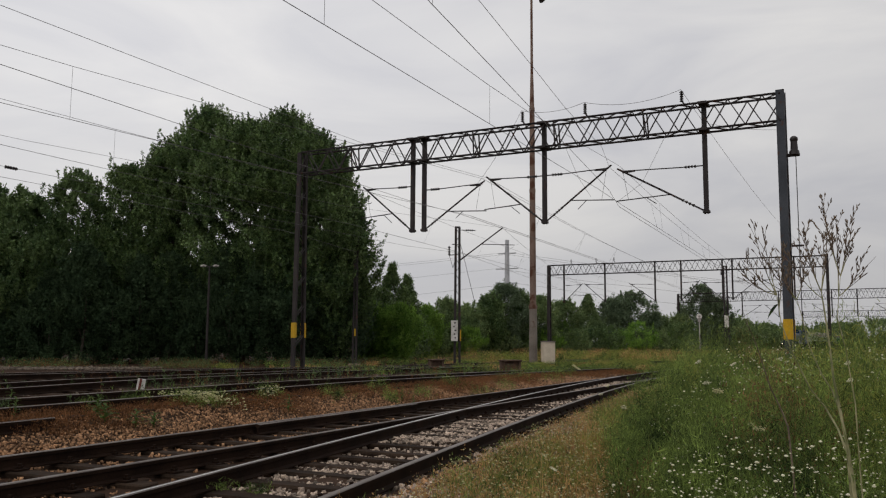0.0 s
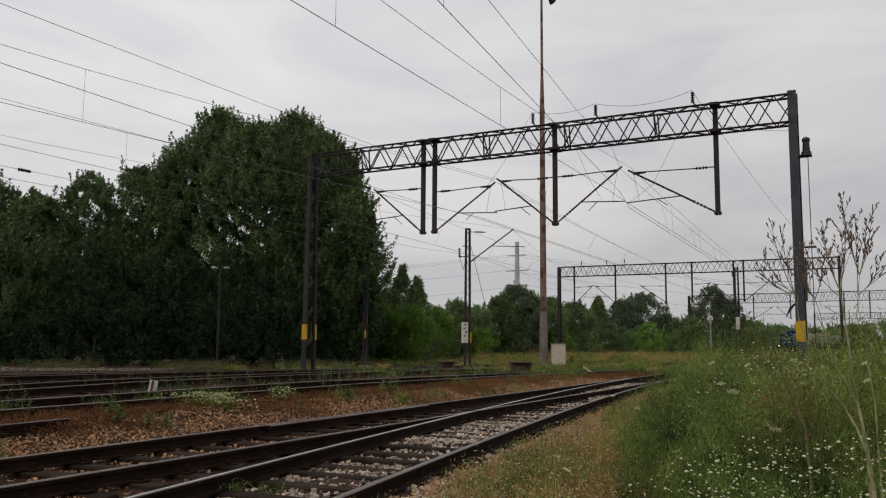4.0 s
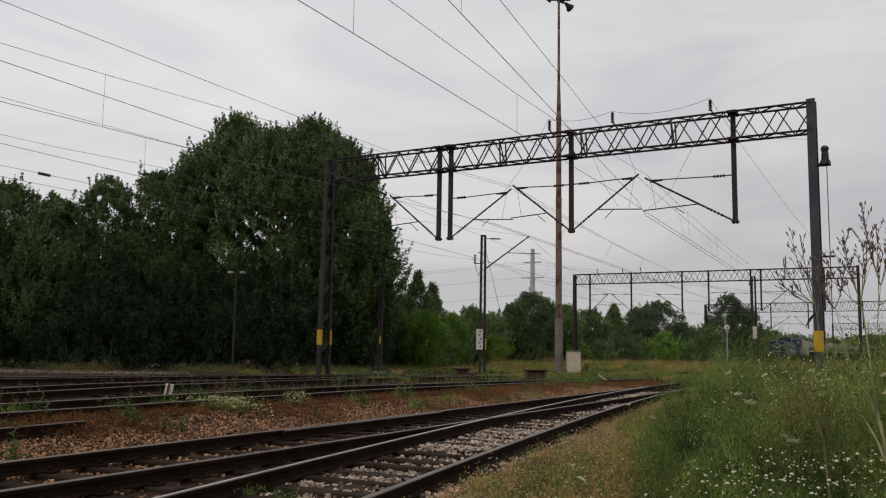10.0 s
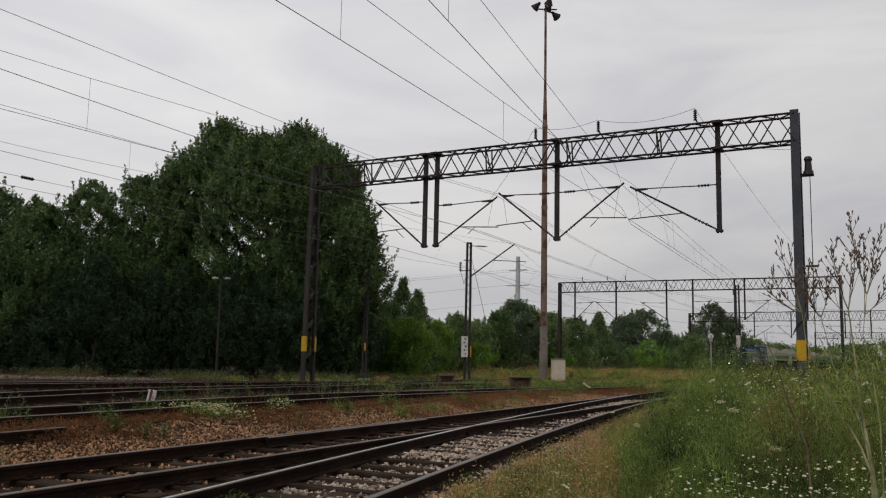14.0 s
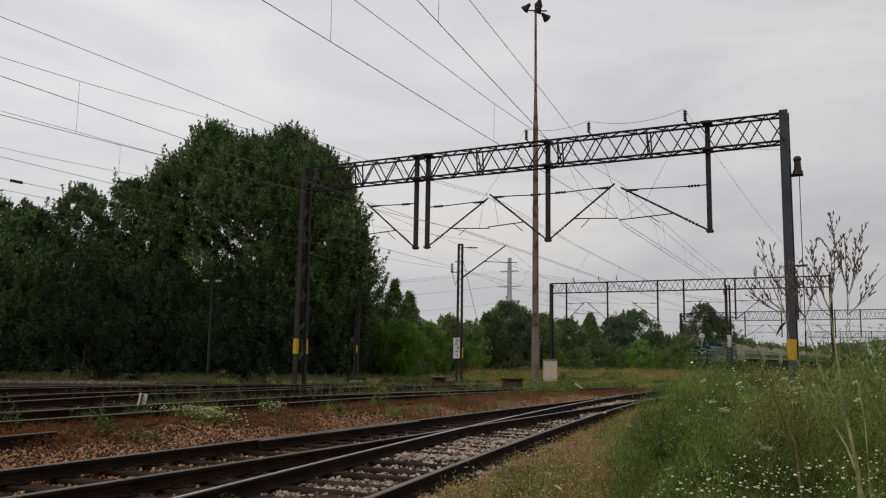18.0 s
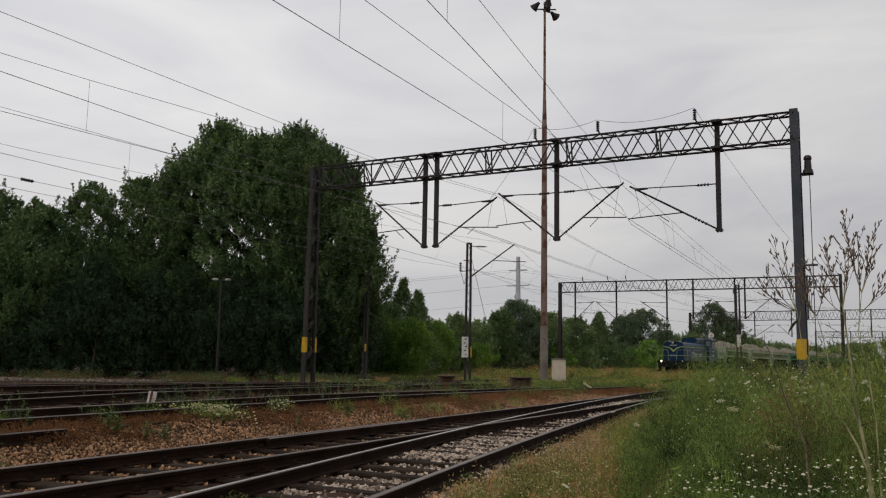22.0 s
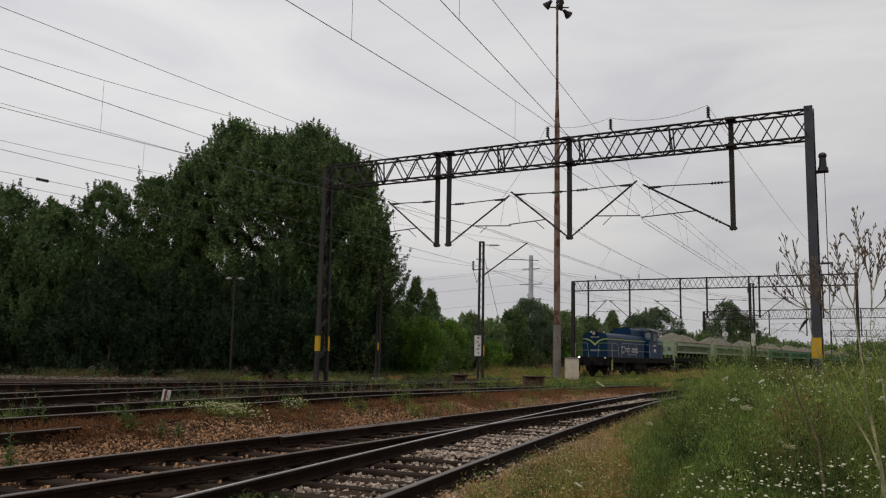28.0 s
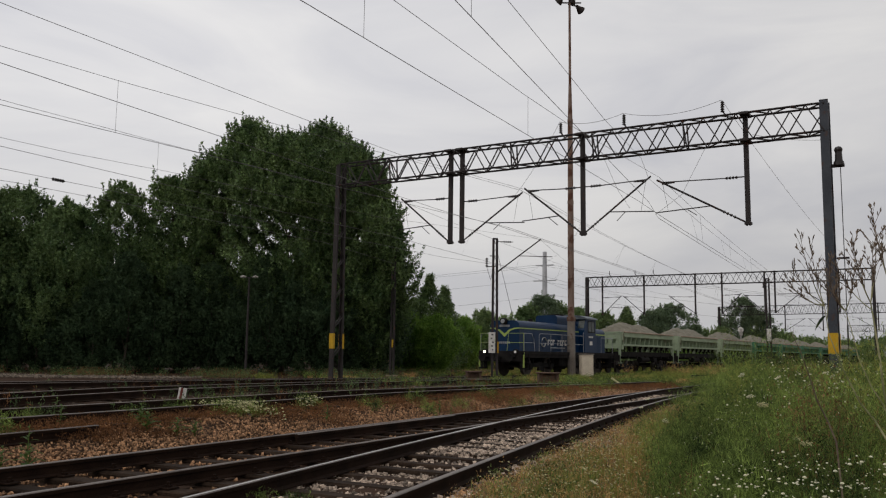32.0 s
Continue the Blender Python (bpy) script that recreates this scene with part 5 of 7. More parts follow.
def build_wagon(paint, label, seed, wheels=True):
    th = thing("hopper_wagon", Matrix(), label, "freight wagon", "wagons of the train")
    n = WAGON
    bm = bmesh.new()
    for s in (-1, 1):
        box(bm, (n / 2, s * 1.02, 1.36), (n - 1.3, 0.16, 0.36), bevel=0.02)
        for k in range(9):
            prism(bm, [(s * 1.02, 1.5), (s * 1.30, 1.98), (s * 1.02, 1.98)], "x", 1.7 + k * (n - 3.2) / 8, 1.78 + k * (n - 3.2) / 8)
    for k in range(7):
        box(bm, (1.1 + k * (n - 2.2) / 6, 0, 1.16), (0.16, 2.3, 0.24))
    box(bm, (0.68, 0, 1.1), (0.12, 2.7, 0.42))
    box(bm, (n - 0.68, 0, 1.1), (0.12, 2.7, 0.42))
    part("underframe", bm, M_BLACK, th)
    for x, d in ((0, 1), (n, -1)):
        for s in (-1, 1):
            bm = bmesh.new()
            rod(bm, (x + d * 0.06, s * 0.88, 1.06), (x + d * 0.66, s * 0.88, 1.06), 0.085, seg=8)
            rod(bm, (x, s * 0.88, 1.06), (x + d * 0.05, s * 0.88, 1.06), 0.22, seg=12)
            part("buffer", bm, M_BLACK, th)
    # tub with inward-sloping lower sides
    bm = bmesh.new()
    w_top, w_low, z_top, z_mid, z_low = 2.90, 2.06, 2.92, 2.53, 1.98
    prof = [(-w_low / 2, z_low), (w_low / 2, z_low), (w_low / 2 + 0.12, z_mid), (w_top / 2, z_mid + 0.06), (w_top / 2, z_top), (w_top / 2 - 0.1, z_top),
            (w_top / 2 - 0.1, z_mid + 0.1), (-w_top / 2 + 0.1, z_mid + 0.1), (-w_top / 2 + 0.1, z_top), (-w_top / 2, z_top), (-w_top / 2, z_mid + 0.06), (-w_low / 2 - 0.12, z_mid)]
    prism(bm, prof, "x", 1.25, n - 0.95)
    tub = part("tub", bm, paint, th)
    for x in (1.25, n - 0.95):
        bm = bmesh.new()
        box(bm, (x, 0, 2.70), (0.10, w_top - 0.02, 0.42))
        part("end_wall", bm, paint, tub)
    for s in (-1, 1):
        for k in range(11):
            x = 1.75 + k * (n - 3.2) / 10
            bm = bmesh.new()
            prism(bm, [(s * (w_low / 2 - 0.02), z_low), (s * (w_top / 2 - 0.10), z_low + 0.06), (s * (w_top / 2 - 0.02), z_mid + 0.05), (s * (w_low / 2), z_mid + 0.05)], "x", x - 0.06, x + 0.06)
            part("rib", bm, paint, tub)
        bm = bmesh.new()
        box(bm, (n / 2 + 0.15, s * (w_top / 2 + 0.02), z_top), (n - 2.1, 0.13, 0.09), bevel=0.015)
        part("top_rim", bm, M_RIM, tub, "dusty pinkish rim")
        bm = bmesh.new()
        box(bm, (n / 2 + 0.15, s * (w_top / 2 - 0.16), z_low + 0.02), (n - 2.0, 0.30, 0.13), bevel=0.015)
        part("bottom_sill", bm, paint, tub)
        bm = bmesh.new()
        box(bm, (n / 2 + 0.15, s * (w_top / 2 + 0.02), z_mid + 0.08), (n - 2.1, 0.08, 0.08))
        part("rail_strip", bm, paint, tub)
    # end platform frame with posts
    for x, d in ((0.78, 1), (n - 0.62, -1)):
        bm = bmesh.new()
        for s in (-1, 1):
            box(bm, (x, s * 1.30, 2.08), (0.14, 0.16, 1.7), bevel=0.015)
            bar(bm, (x, s * 1.3, 1.3), (x + d * 0.55, s * 1.2, 2.3), 0.09)
        box(bm, (x, 0, 2.86), (0.14, 2.7, 0.14))
        box(bm, (x, 0, 2.62), (0.08, 2.5, 0.42))
        box(bm, (x, 0, 1.93), (0.08, 2.5, 0.34))
        for y in (-1.18, -0.62, 0.0, 0.62, 1.18):
            box(bm, (x, y, 2.25), (0.08, 0.30 if y else 0.7, 0.34))
        part("end_frame", bm, paint, th)
        bm = bmesh.new()
        for s in (-1, 1):
            rod(bm, (x - d * 0.1, s * 1.36, 0.8), (x - d * 0.1, s * 1.36, 1.9), 0.03, seg=6)
            box(bm, (x, s * 1.34, 0.75), (0.35, 0.2, 0.04))
        part("step", bm, M_WAGON, th)
    bm = bmesh.new()
    for s in (-1, 1):
        box(bm, (1.02, s * 1.40, 2.62), (0.42, 0.04, 0.50))
        box(bm, (1.02, s * 1.40, 1.84), (0.42, 0.04, 0.30))
        box(bm, (0.87, s * 1.40, 2.17), (0.12, 0.04, 0.42))
        box(bm, (1.20, s * 1.40, 2.17), (0.10, 0.04, 0.42))
    part("end_plate", bm, paint, th, "plate with a square hand hole")
    bm = bmesh.new()
    rod(bm, (5.3, -1.0, 0.98), (7.0, -1.0, 0.98), 0.20, seg=12)
    box(bm, (8.2, -1.05, 0.95), (0.6, 0.3, 0.35), bevel=0.03)
    part("air_reservoir", bm, M_BLACK, th)
    ob = new("gravel_load", gravel_heap(seed, 1.35, n - 1.05, w_top - 0.16, z_top - 0.10, 3.60))
    ob.parent = th
    ob["label"] = "heaped grey gravel"
    sets = []
    for c in (2.55, n - 2.55):
        bogie(th, c, 1.8, 0.46)
        for e in (-0.9, 0.9):
            sets.append((wheelset(th, c + e, 0.46), 0.46))
    return th, sets


loco, loco_sets = build_locomotive()
wagons = []
for k in range(9):
    pale = k < 3
    wagons.append(build_wagon(M_WAGON if pale else M_WAGON_G,
                              "pale green tipping wagon heaped with grey gravel" if pale else "fresh green tipping wagon heaped with grey gravel", 11 + k))


# ---------------------------------------------------------------- trees
def leaf_faces(pos, ax, size, r, slim=0.36):
    """One pointed three-cornered leaf at each position along its axis."""
    n = len(pos)
    ax = ax / (np.linalg.norm(ax, axis=1)[:, None] + 1e-6)
    sd = np.cross(ax, r.standard_normal((n, 3)))
    sd /= np.linalg.norm(sd, axis=1)[:, None] + 1e-6
    ln = (size * r.uniform(0.6, 1.4, n))[:, None]
    v = np.stack([pos - sd * ln * slim, pos + sd * ln * slim, pos + ax * ln], 1)
    return v.reshape(-1, 3), np.arange(n * 3).reshape(-1, 3)


def tree(x, y, h, w, mat, label, seed, leaf=0.12, inner=200, shoots=600, per=60, low=0.05, name="tree", group="trees along the yard", peak=0.42, holes=(), limbs=8, blob=0.5, lumps=0.22, reach=1.2, slim=0.16, cone=False, loose=0.55):
    """Tapered trunk, limbs, and a crown of ascending leafy shoots round a looser inside, with uneven outline and gaps."""
    r = np.random.default_rng(seed)
    th = thing(name, pose(x, y, -0.1), label, "tree" if name == "tree" else "shrub", group)
    bm = bmesh.new()
    segs = 5
    pts = [Vector((0, 0, 0))]
    for i in range(segs):
        pts.append(pts[-1] + Vector((r.normal(0, 0.03 * w), r.normal(0, 0.03 * w), h * 0.85 / segs)))
    r0 = 0.009 * h + 0.02
    for i, (p, q) in enumerate(zip(pts[:-1], pts[1:])):
        rod(bm, p, q, r0 * (1 - i / segs * 0.8), r0 * (1 - (i + 1) / segs * 0.8), seg=7)
    part("trunk", bm, M_BARK, th)
    for i in range(limbs):
        f = r.uniform(0.12, 0.85)
        k = int(f * segs)
        p = pts[k].lerp(pts[min(segs, k + 1)], f * segs - k)
        a = r.uniform(0, 6.28)
        out = w * 0.32 * (1 - abs(f - 0.45)) * r.uniform(0.5, 1.0)
        q = p + Vector((math.cos(a) * out, math.sin(a) * out, h * r.uniform(0.12, 0.26)))
        bm = bmesh.new()
        rod(bm, p, q, r0 * 0.38, r0 * 0.10, seg=5)
        part("limb", bm, M_BARK, th)

    ph = r.uniform(0, 6.28, 6)

    def envelope(f, a):
        f = np.clip(f, 0.0, 1.0)
        if cone:
            e = (1 - f) * np.minimum(1.0, 0.35 + f * 6)
        else:
            e = np.where(f < peak, (f / peak + 1e-6) ** 0.45, np.maximum(0.0, 1 - (np.maximum(f - peak, 0) / (1 - peak)) ** 2.0) ** 0.62)
        lump = 1 + lumps * (np.sin(3 * a + 9 * f + ph[0]) * 0.5 + np.sin(5 * a - 14 * f + ph[1]) * 0.35 + np.sin(2 * a + 21 * f + ph[2]) * 0.4)
        return 0.5 * w * np.maximum(0.04 if cone else 0.10, e) * lump

    def at(f, a, rad):
        return np.stack([np.cos(a) * rad, np.sin(a) * rad, h * (low + (1 - low) * f) * 0.97], -1)

    # inside: loose balls of leaves
    f, a = r.random(inner) ** 0.9, r.uniform(0, 6.28, inner)
    c = at(f, a, envelope(f, a) * (0.2 + 0.65 * r.random(inner)))
    d = r.standard_normal((inner, per, 3))
    d *= (r.random((inner, per, 1)) ** 0.5) / (np.linalg.norm(d, axis=2)[..., None] + 1e-6)
    pos = [(c[:, None] + d * blob * r.uniform(0.6, 1.2, (inner, 1, 1))).reshape(-1, 3)]
    axes = [r.standard_normal((inner * per, 3))]
    # outside: shoots that start inside the outline and rise out of it, tapering to a tip
    nb = max(6, shoots // 26)
    bf, ba = r.random(nb) ** 0.75, r.uniform(0, 6.28, nb)
    pick = r.integers(0, nb, shoots)
    free = r.random(shoots) < (1.0 if cone else loose)
    f = np.where(free, r.random(shoots) ** 0.8, np.clip(bf[pick] + r.normal(0, 0.30 * reach / h, shoots), 0, 1))
    a = np.where(free, r.uniform(0, 6.28, shoots), ba[pick] + r.normal(0, 1.0 * reach / w, shoots))
    e = envelope(f, a)
    c = at(f, a, e * np.where(free, 0.55 + 0.40 * r.random(shoots) ** 0.7, (0.66 + 0.36 * r.random(nb)[pick]) * r.uniform(0.9, 1.03, shoots)))
    flare = (0.70 - 0.58 * f) * r.uniform(0.3, 1.1, shoots)
    dr = np.stack([np.cos(a) * flare, np.sin(a) * flare, r.uniform(0.55, 1.0, shoots)], -1) + r.normal(0, 0.13, (shoots, 3))
    ln = reach * r.uniform(0.45, 1.15, shoots) * np.minimum(1.0, 0.35 + e / (0.25 * w))
    t = r.random((shoots, per)) ** 0.85
    wide = slim * (1.15 - 0.95 * t) * r.uniform(0.7, 1.5, (shoots, 1))
    q = c[:, None] + dr[:, None] * (t * ln[:, None])[..., None] + r.normal(0, 1.0, (shoots, per, 3)) * wide[..., None]
    pos.append(q.reshape(-1, 3))
    axes.append((np.repeat(dr, per, 0) * 0.9 + r.standard_normal((shoots * per, 3)) * 0.75))
    pos, axes = np.concatenate(pos), np.concatenate(axes)
    for hx, hz, hw, hh in holes:
        u, v = (pos[:, 0] + x - hx) / hw, (pos[:, 2] - hz) / hh
        bits = np.sin(4.1 * pos[:, 0] + 4.1 * x + 1.3 * pos[:, 2]) * np.sin(3.3 * pos[:, 2] + 0.7) + 0.6 * np.sin(9.0 * (pos[:, 0] + x) + hx) * np.sin(7.0 * pos[:, 2])
        keep = ~((u * u + v * v < 1) & (bits + r.normal(0, 0.18, len(pos)) > 0.03 + 0.45 * (u * u + v * v)))
        pos, axes = pos[keep], axes[keep]
    pos[:, 2] = np.maximum(pos[:, 2], 0.12)
    v, fcs = leaf_faces(pos, axes, leaf, r)
    crown = new("crown", data_mesh("crown", v, fcs, mat))
    crown.parent = th
    return th


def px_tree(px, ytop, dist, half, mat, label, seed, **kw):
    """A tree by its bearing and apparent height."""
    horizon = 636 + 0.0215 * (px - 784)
    h = (horizon - ytop) * dist / 1500 + 1.34
    return tree((px - 784) / 1500 * dist, dist, h, 2 * half * dist / 1500, mat, label, seed, **kw)


BIG = "tall dark green broadleaf tree with upright leafy sprays"
HEDGE = "dense dark green tree in the edge of the wood"
HOLES = [(-21.6, 9.9, 3.2, 1.9), (-24.6, 10.2, 1.2, 0.8), (-15.9, 11.8, 1.5, 1.5), (-13.9, 9.0, 2.6, 2.6), (-11.6, 9.0, 1.9, 1.9), (-6.6, 9.0, 0.9, 1.0), (-18.4, 9.2, 1.5, 1.2), (-16.2, 6.9, 1.2, 1.0), (-12.6, 6.4, 1.4, 0.9)]
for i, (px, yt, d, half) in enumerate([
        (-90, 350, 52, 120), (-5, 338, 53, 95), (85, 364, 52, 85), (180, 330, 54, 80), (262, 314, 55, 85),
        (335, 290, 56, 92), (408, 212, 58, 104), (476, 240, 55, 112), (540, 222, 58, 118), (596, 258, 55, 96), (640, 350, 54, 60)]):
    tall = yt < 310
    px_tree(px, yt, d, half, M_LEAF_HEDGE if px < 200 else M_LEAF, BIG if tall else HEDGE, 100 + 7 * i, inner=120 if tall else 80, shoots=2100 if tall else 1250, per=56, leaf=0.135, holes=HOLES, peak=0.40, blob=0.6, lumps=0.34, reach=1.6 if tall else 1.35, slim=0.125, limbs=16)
# deeper trees: the wood's shade is in their leaf colour
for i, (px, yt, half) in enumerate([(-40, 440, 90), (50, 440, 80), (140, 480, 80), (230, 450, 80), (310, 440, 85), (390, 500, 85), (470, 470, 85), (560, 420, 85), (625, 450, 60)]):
    px_tree(px, yt, 61.5, half, M_LEAF_SHADED, "tree standing deeper in the wood, shade in its leaf colour", 200 + 5 * i, inner=260, shoots=260, per=50, leaf=0.24, holes=HOLES, limbs=6, blob=0.7)
# undergrowth: dark leaf colour stands in for shade below the crowns
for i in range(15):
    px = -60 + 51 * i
    px_tree(px, 500 + 46 * math.sin(i * 2.3), 50.0 + 0.25 * i + 1.0 * math.sin(i), 44, M_LEAF_SHADED, "low undergrowth below the trees, shade in its leaf colour", 300 + i, inner=70, shoots=260, per=52, leaf=0.13, low=0.0, name="shrub", group="undergrowth", limbs=3, lumps=0.35, reach=1.0)
GREEN, DARK_ROUND, FAR_DARK = "green shrub in the distant hedge", "dark round tree behind the floodlight mast", "distant dark shrub beyond the tracks"
for i, (px, yt, d, half, mat, lab) in enumerate([
        (736, 492, 64, 74, M_LEAF, "dark pointed tree behind bright shrubs"), (762, 514, 66, 50, M_LEAF, "dark pointed tree behind bright shrubs"), (712, 540, 62, 30, M_LEAF, "dark pointed tree behind bright shrubs"),
        (700, 570, 58, 40, M_LEAF_BRIGHT, "bright green shrub beside the wood"), (750, 572, 57, 44, M_LEAF_BRIGHT, "bright green shrub beside the wood"), (795, 576, 76, 34, M_LEAF_BRIGHT, GREEN),
        (828, 563, 84, 34, M_LEAF_FAR, GREEN), (868, 574, 88, 34, M_LEAF_FAR, GREEN), (908, 556, 90, 30, M_LEAF, GREEN),
        (940, 536, 92, 44, M_LEAF_DULL, DARK_ROUND), (965, 552, 94, 26, M_LEAF, GREEN), (998, 560, 98, 34, M_LEAF_FAR, GREEN), (1040, 570, 104, 36, M_LEAF_FAR, GREEN),
        (1083, 556, 112, 44, M_LEAF_FAR, "light green pointed tree in the distance"), (1128, 566, 122, 34, M_LEAF_DULL, "dark distant tree behind the hedge"),
        (1158, 553, 124, 52, M_LEAF_DULL, "dark round distant tree behind the hedge"), (1208, 594, 126, 27, M_LEAF_FAR, FAR_DARK), (1247, 598, 132, 24, M_LEAF_FAR, FAR_DARK),
        (1284, 542, 150, 46, M_LEAF_DULL, "slender distant birch beyond the tracks"), (1310, 566, 150, 30, M_LEAF_DULL, "slender distant birch beyond the tracks"), (1345, 606, 165, 40, M_LEAF_FAR, FAR_DARK),
        (1400, 616, 175, 50, M_LEAF_FAR, FAR_DARK), (1460, 622, 185, 56, M_LEAF_FAR, FAR_DARK), (1530, 616, 190, 66, M_LEAF_FAR, FAR_DARK), (1620, 610, 190, 76, M_LEAF_FAR, FAR_DARK)]):
    k = d / 70
    spire = px in (736, 762, 1083)
    px_tree(px, yt, d, half, mat, lab, 500 + 11 * i, inner=90 if spire else 130, shoots=330 if spire else 420, per=50, leaf=0.115 * k ** 0.8, low=0.02, name="tree" if yt < 560 else "shrub", group="distant hedge", limbs=3,
            blob=(0.30 if spire else 0.5) * k ** 0.8, peak=0.34 if px == 1284 else 0.5, lumps=0.32, reach=0.9 * k ** 0.6, slim=0.15 * k ** 0.7, cone=spire)
for i in range(30):
    px = 690 + 19.5 * i
    d = 62 + 1.7 * i + 3 * math.sin(i * 1.9) + 10
    px_tree(px, 603 + 9 * math.sin(i * 1.7) + 0.45 * i, d, 34, (M_LEAF_BRIGHT, M_LEAF_FAR, M_LEAF)[(i * 7 + i // 3) % 3], "light green bush in the hedge beyond the tracks", 900 + i, inner=40, shoots=170, per=44, leaf=0.12, low=0.0, name="shrub", group="distant hedge", limbs=2, blob=0.42, lumps=0.35, reach=0.7, slim=0.14)


# ---------------------------------------------------------------- grass and weeds
def blades(name, px, py, height, width, mat, label, seed, lean=0.35, z0=None):
    r = np.random.default_rng(seed)
    n = len(px)
    a = r.uniform(0, 6.28, n)
    ln = np.abs(r.normal(0, lean, n)) * height
    dx, dy = np.cos(a), np.sin(a)
    b = a + 1.57 + r.normal(0, 0.5, n)
    wx, wy = np.cos(b) * width / 2, np.sin(b) * width / 2
    z = ground_height(px, py) if z0 is None else z0
    base = np.stack([px, py, z], 1)
    side = np.stack([wx, wy, np.zeros(n)], 1)
    m1 = base + np.stack([dx * ln * 0.25, dy * ln * 0.25, height * 0.5], 1)
    tip = base + np.stack([dx * ln, dy * ln, height * np.sqrt(np.maximum(0.2, 1 - np.minimum(1, ln / height) ** 2))], 1)
    v = np.stack([base - side, base + side, m1 + side * 0.8, m1 - side * 0.8, tip + side * 0.15, tip - side * 0.15], 1).reshape(-1, 3)
    i0 = np.arange(n)[:, None] * 6
    f = np.concatenate([i0 + np.array([0, 1, 2, 3]), i0 + np.array([3, 2, 4, 5])])
    return tagged(new(name, data_mesh(name, v, f, mat)), label, "grass", kind="stuff")


def edge_distance(x, y):
    return (x - (-8.95 + 0.519 * y + 0.0234 * np.maximum(0, 33.0 - y) ** 1.5 + 1.70)) * COS_A


def meadow_height(x, y):
    d = edge_distance(x, y)
    wave = 0.85 + 0.15 * np.sin(1.3 * x + 0.7 * y) + 0.10 * np.sin(2.9 * x - 1.7 * y)
    ragged = 0.35 * np.sin(2.3 * y + 0.6 * x) + 0.2 * np.sin(5.1 * y - 1.3 * x)
    return 0.08 + 0.95 * np.clip((d - 1.95 - 0.09 * np.maximum(0, y - 5) + ragged) / 1.2, 0, 1) * wave


def scatter(n, y0, y1, x_lo, x_hi, power, seed):
    r = np.random.default_rng(seed)
    y = y0 + (y1 - y0) * r.random(n) ** power
    lo, hi = x_lo(y), x_hi(y)
    x = lo + (hi - lo) * r.random(n)
    return x, y, r


def meadow_left(y):
    return -8.95 + 0.519 * y + 0.0234 * np.maximum(0, 33 - y) ** 1.5 + 2.0


def meadow_right(y):
    return 1.6 + 0.60 * y


x, y, r = scatter(56000, 2.4, 36, meadow_left, meadow_right, 1.6, 21)
d = edge_distance(x, y)
keep = (d > 0.3) & (r.random(len(x)) < np.clip(0.15 + d / 3.0, 0, 0.8)) & (np.sin(3.1 * x + 0.9 * y) * np.sin(2.3 * y - 0.7 * x) + r.normal(0, 0.5, len(x)) > -0.35)
x, y, d = x[keep], y[keep], d[keep]
hh = meadow_height(x, y) * r.uniform(0.3, 0.98, len(x)) * (1 + 0.25 * np.sin(2.1 * x + 0.4) * np.sin(1.7 * y))
brown = np.sin(0.8 * x - 0.5) * np.sin(0.6 * y + 0.4) > 0.25
dry = r.random(len(x)) < 0.05 + 0.35 * (d < 1.6) + 0.07 * brown
wd = 0.0016 + 0.0004 * y
blades("meadow_grass", x[~dry], y[~dry], hh[~dry], wd[~dry] * 1.2, M_GRASS, "tall green meadow grass beside the track", 31)
blades("dry_grass", x[dry], y[dry], hh[dry] * 0.9 + 0.03, wd[dry], M_BROWN_STALK, "dry brown grass among the green", 32)


def leafy_stems(name, x, y, height, per, size, mat, label, seed, spread=0.07, slim=0.10, up=0.9):
    """Upright stems with many narrow leaflets, as one feathery growth."""
    r = np.random.default_rng(seed)
    n = len(x)
    z = ground_height(x, y)
    lean = r.normal(0, 0.10, (n, 2))
    t = r.random((n, per)) ** 0.8
    px = x[:, None] + lean[:, :1] * t * height[:, None] + r.normal(0, spread, (n, per)) * (0.3 + t)
    py = y[:, None] + lean[:, 1:] * t * height[:, None] + r.normal(0, spread, (n, per)) * (0.3 + t)
    pz = z[:, None] + t * height[:, None]
    pos = np.stack([px, py, pz], -1).reshape(-1, 3)
    m = len(pos)
    ax = r.standard_normal((m, 3)) * 0.7 + np.array([0, 0, up])
    ax /= np.linalg.norm(ax, axis=1)[:, None]
    v, f = leaf_faces(pos, ax, size, r, slim)
    return tagged(new(name, data_mesh(name, v, f, mat)), label, "weeds", kind="stuff")


x, y, r = scatter(15000, 2.6, 20, meadow_left, meadow_right, 1.7, 27)
d = edge_distance(x, y)
keep = (d > 1.9) & (np.sin(1.1 * x + 0.9) * np.sin(0.8 * y - 0.3) + r.normal(0, 0.4, len(x)) > -0.45)
x, y = x[keep], y[keep]
leafy_stems("feathery_weeds", x, y, meadow_height(x, y) * r.uniform(0.45, 1.05, len(x)), 84, 0.032, M_FENNEL, "feathery green weeds standing among the grass", 28, 0.035, 0.036, 0.8)

# short dry grass in tufts on the shoulder of the near track
x, y, r = scatter(30000, 5, 26, lambda y: meadow_left(y) - 0.1, lambda y: meadow_left(y) + 2.0, 1.3, 26)
d = edge_distance(x, y)
patch = np.sin(2.6 * x + 0.8 * y) * np.sin(1.9 * y - 1.1 * x) + 0.5 * np.sin(5.1 * x + 2.3 * y)
keep = patch + r.normal(0, 0.35, len(x)) + 0.9 * (d - 0.9) > 0.35
x, y, d, patch = x[keep], y[keep], d[keep], patch[keep]
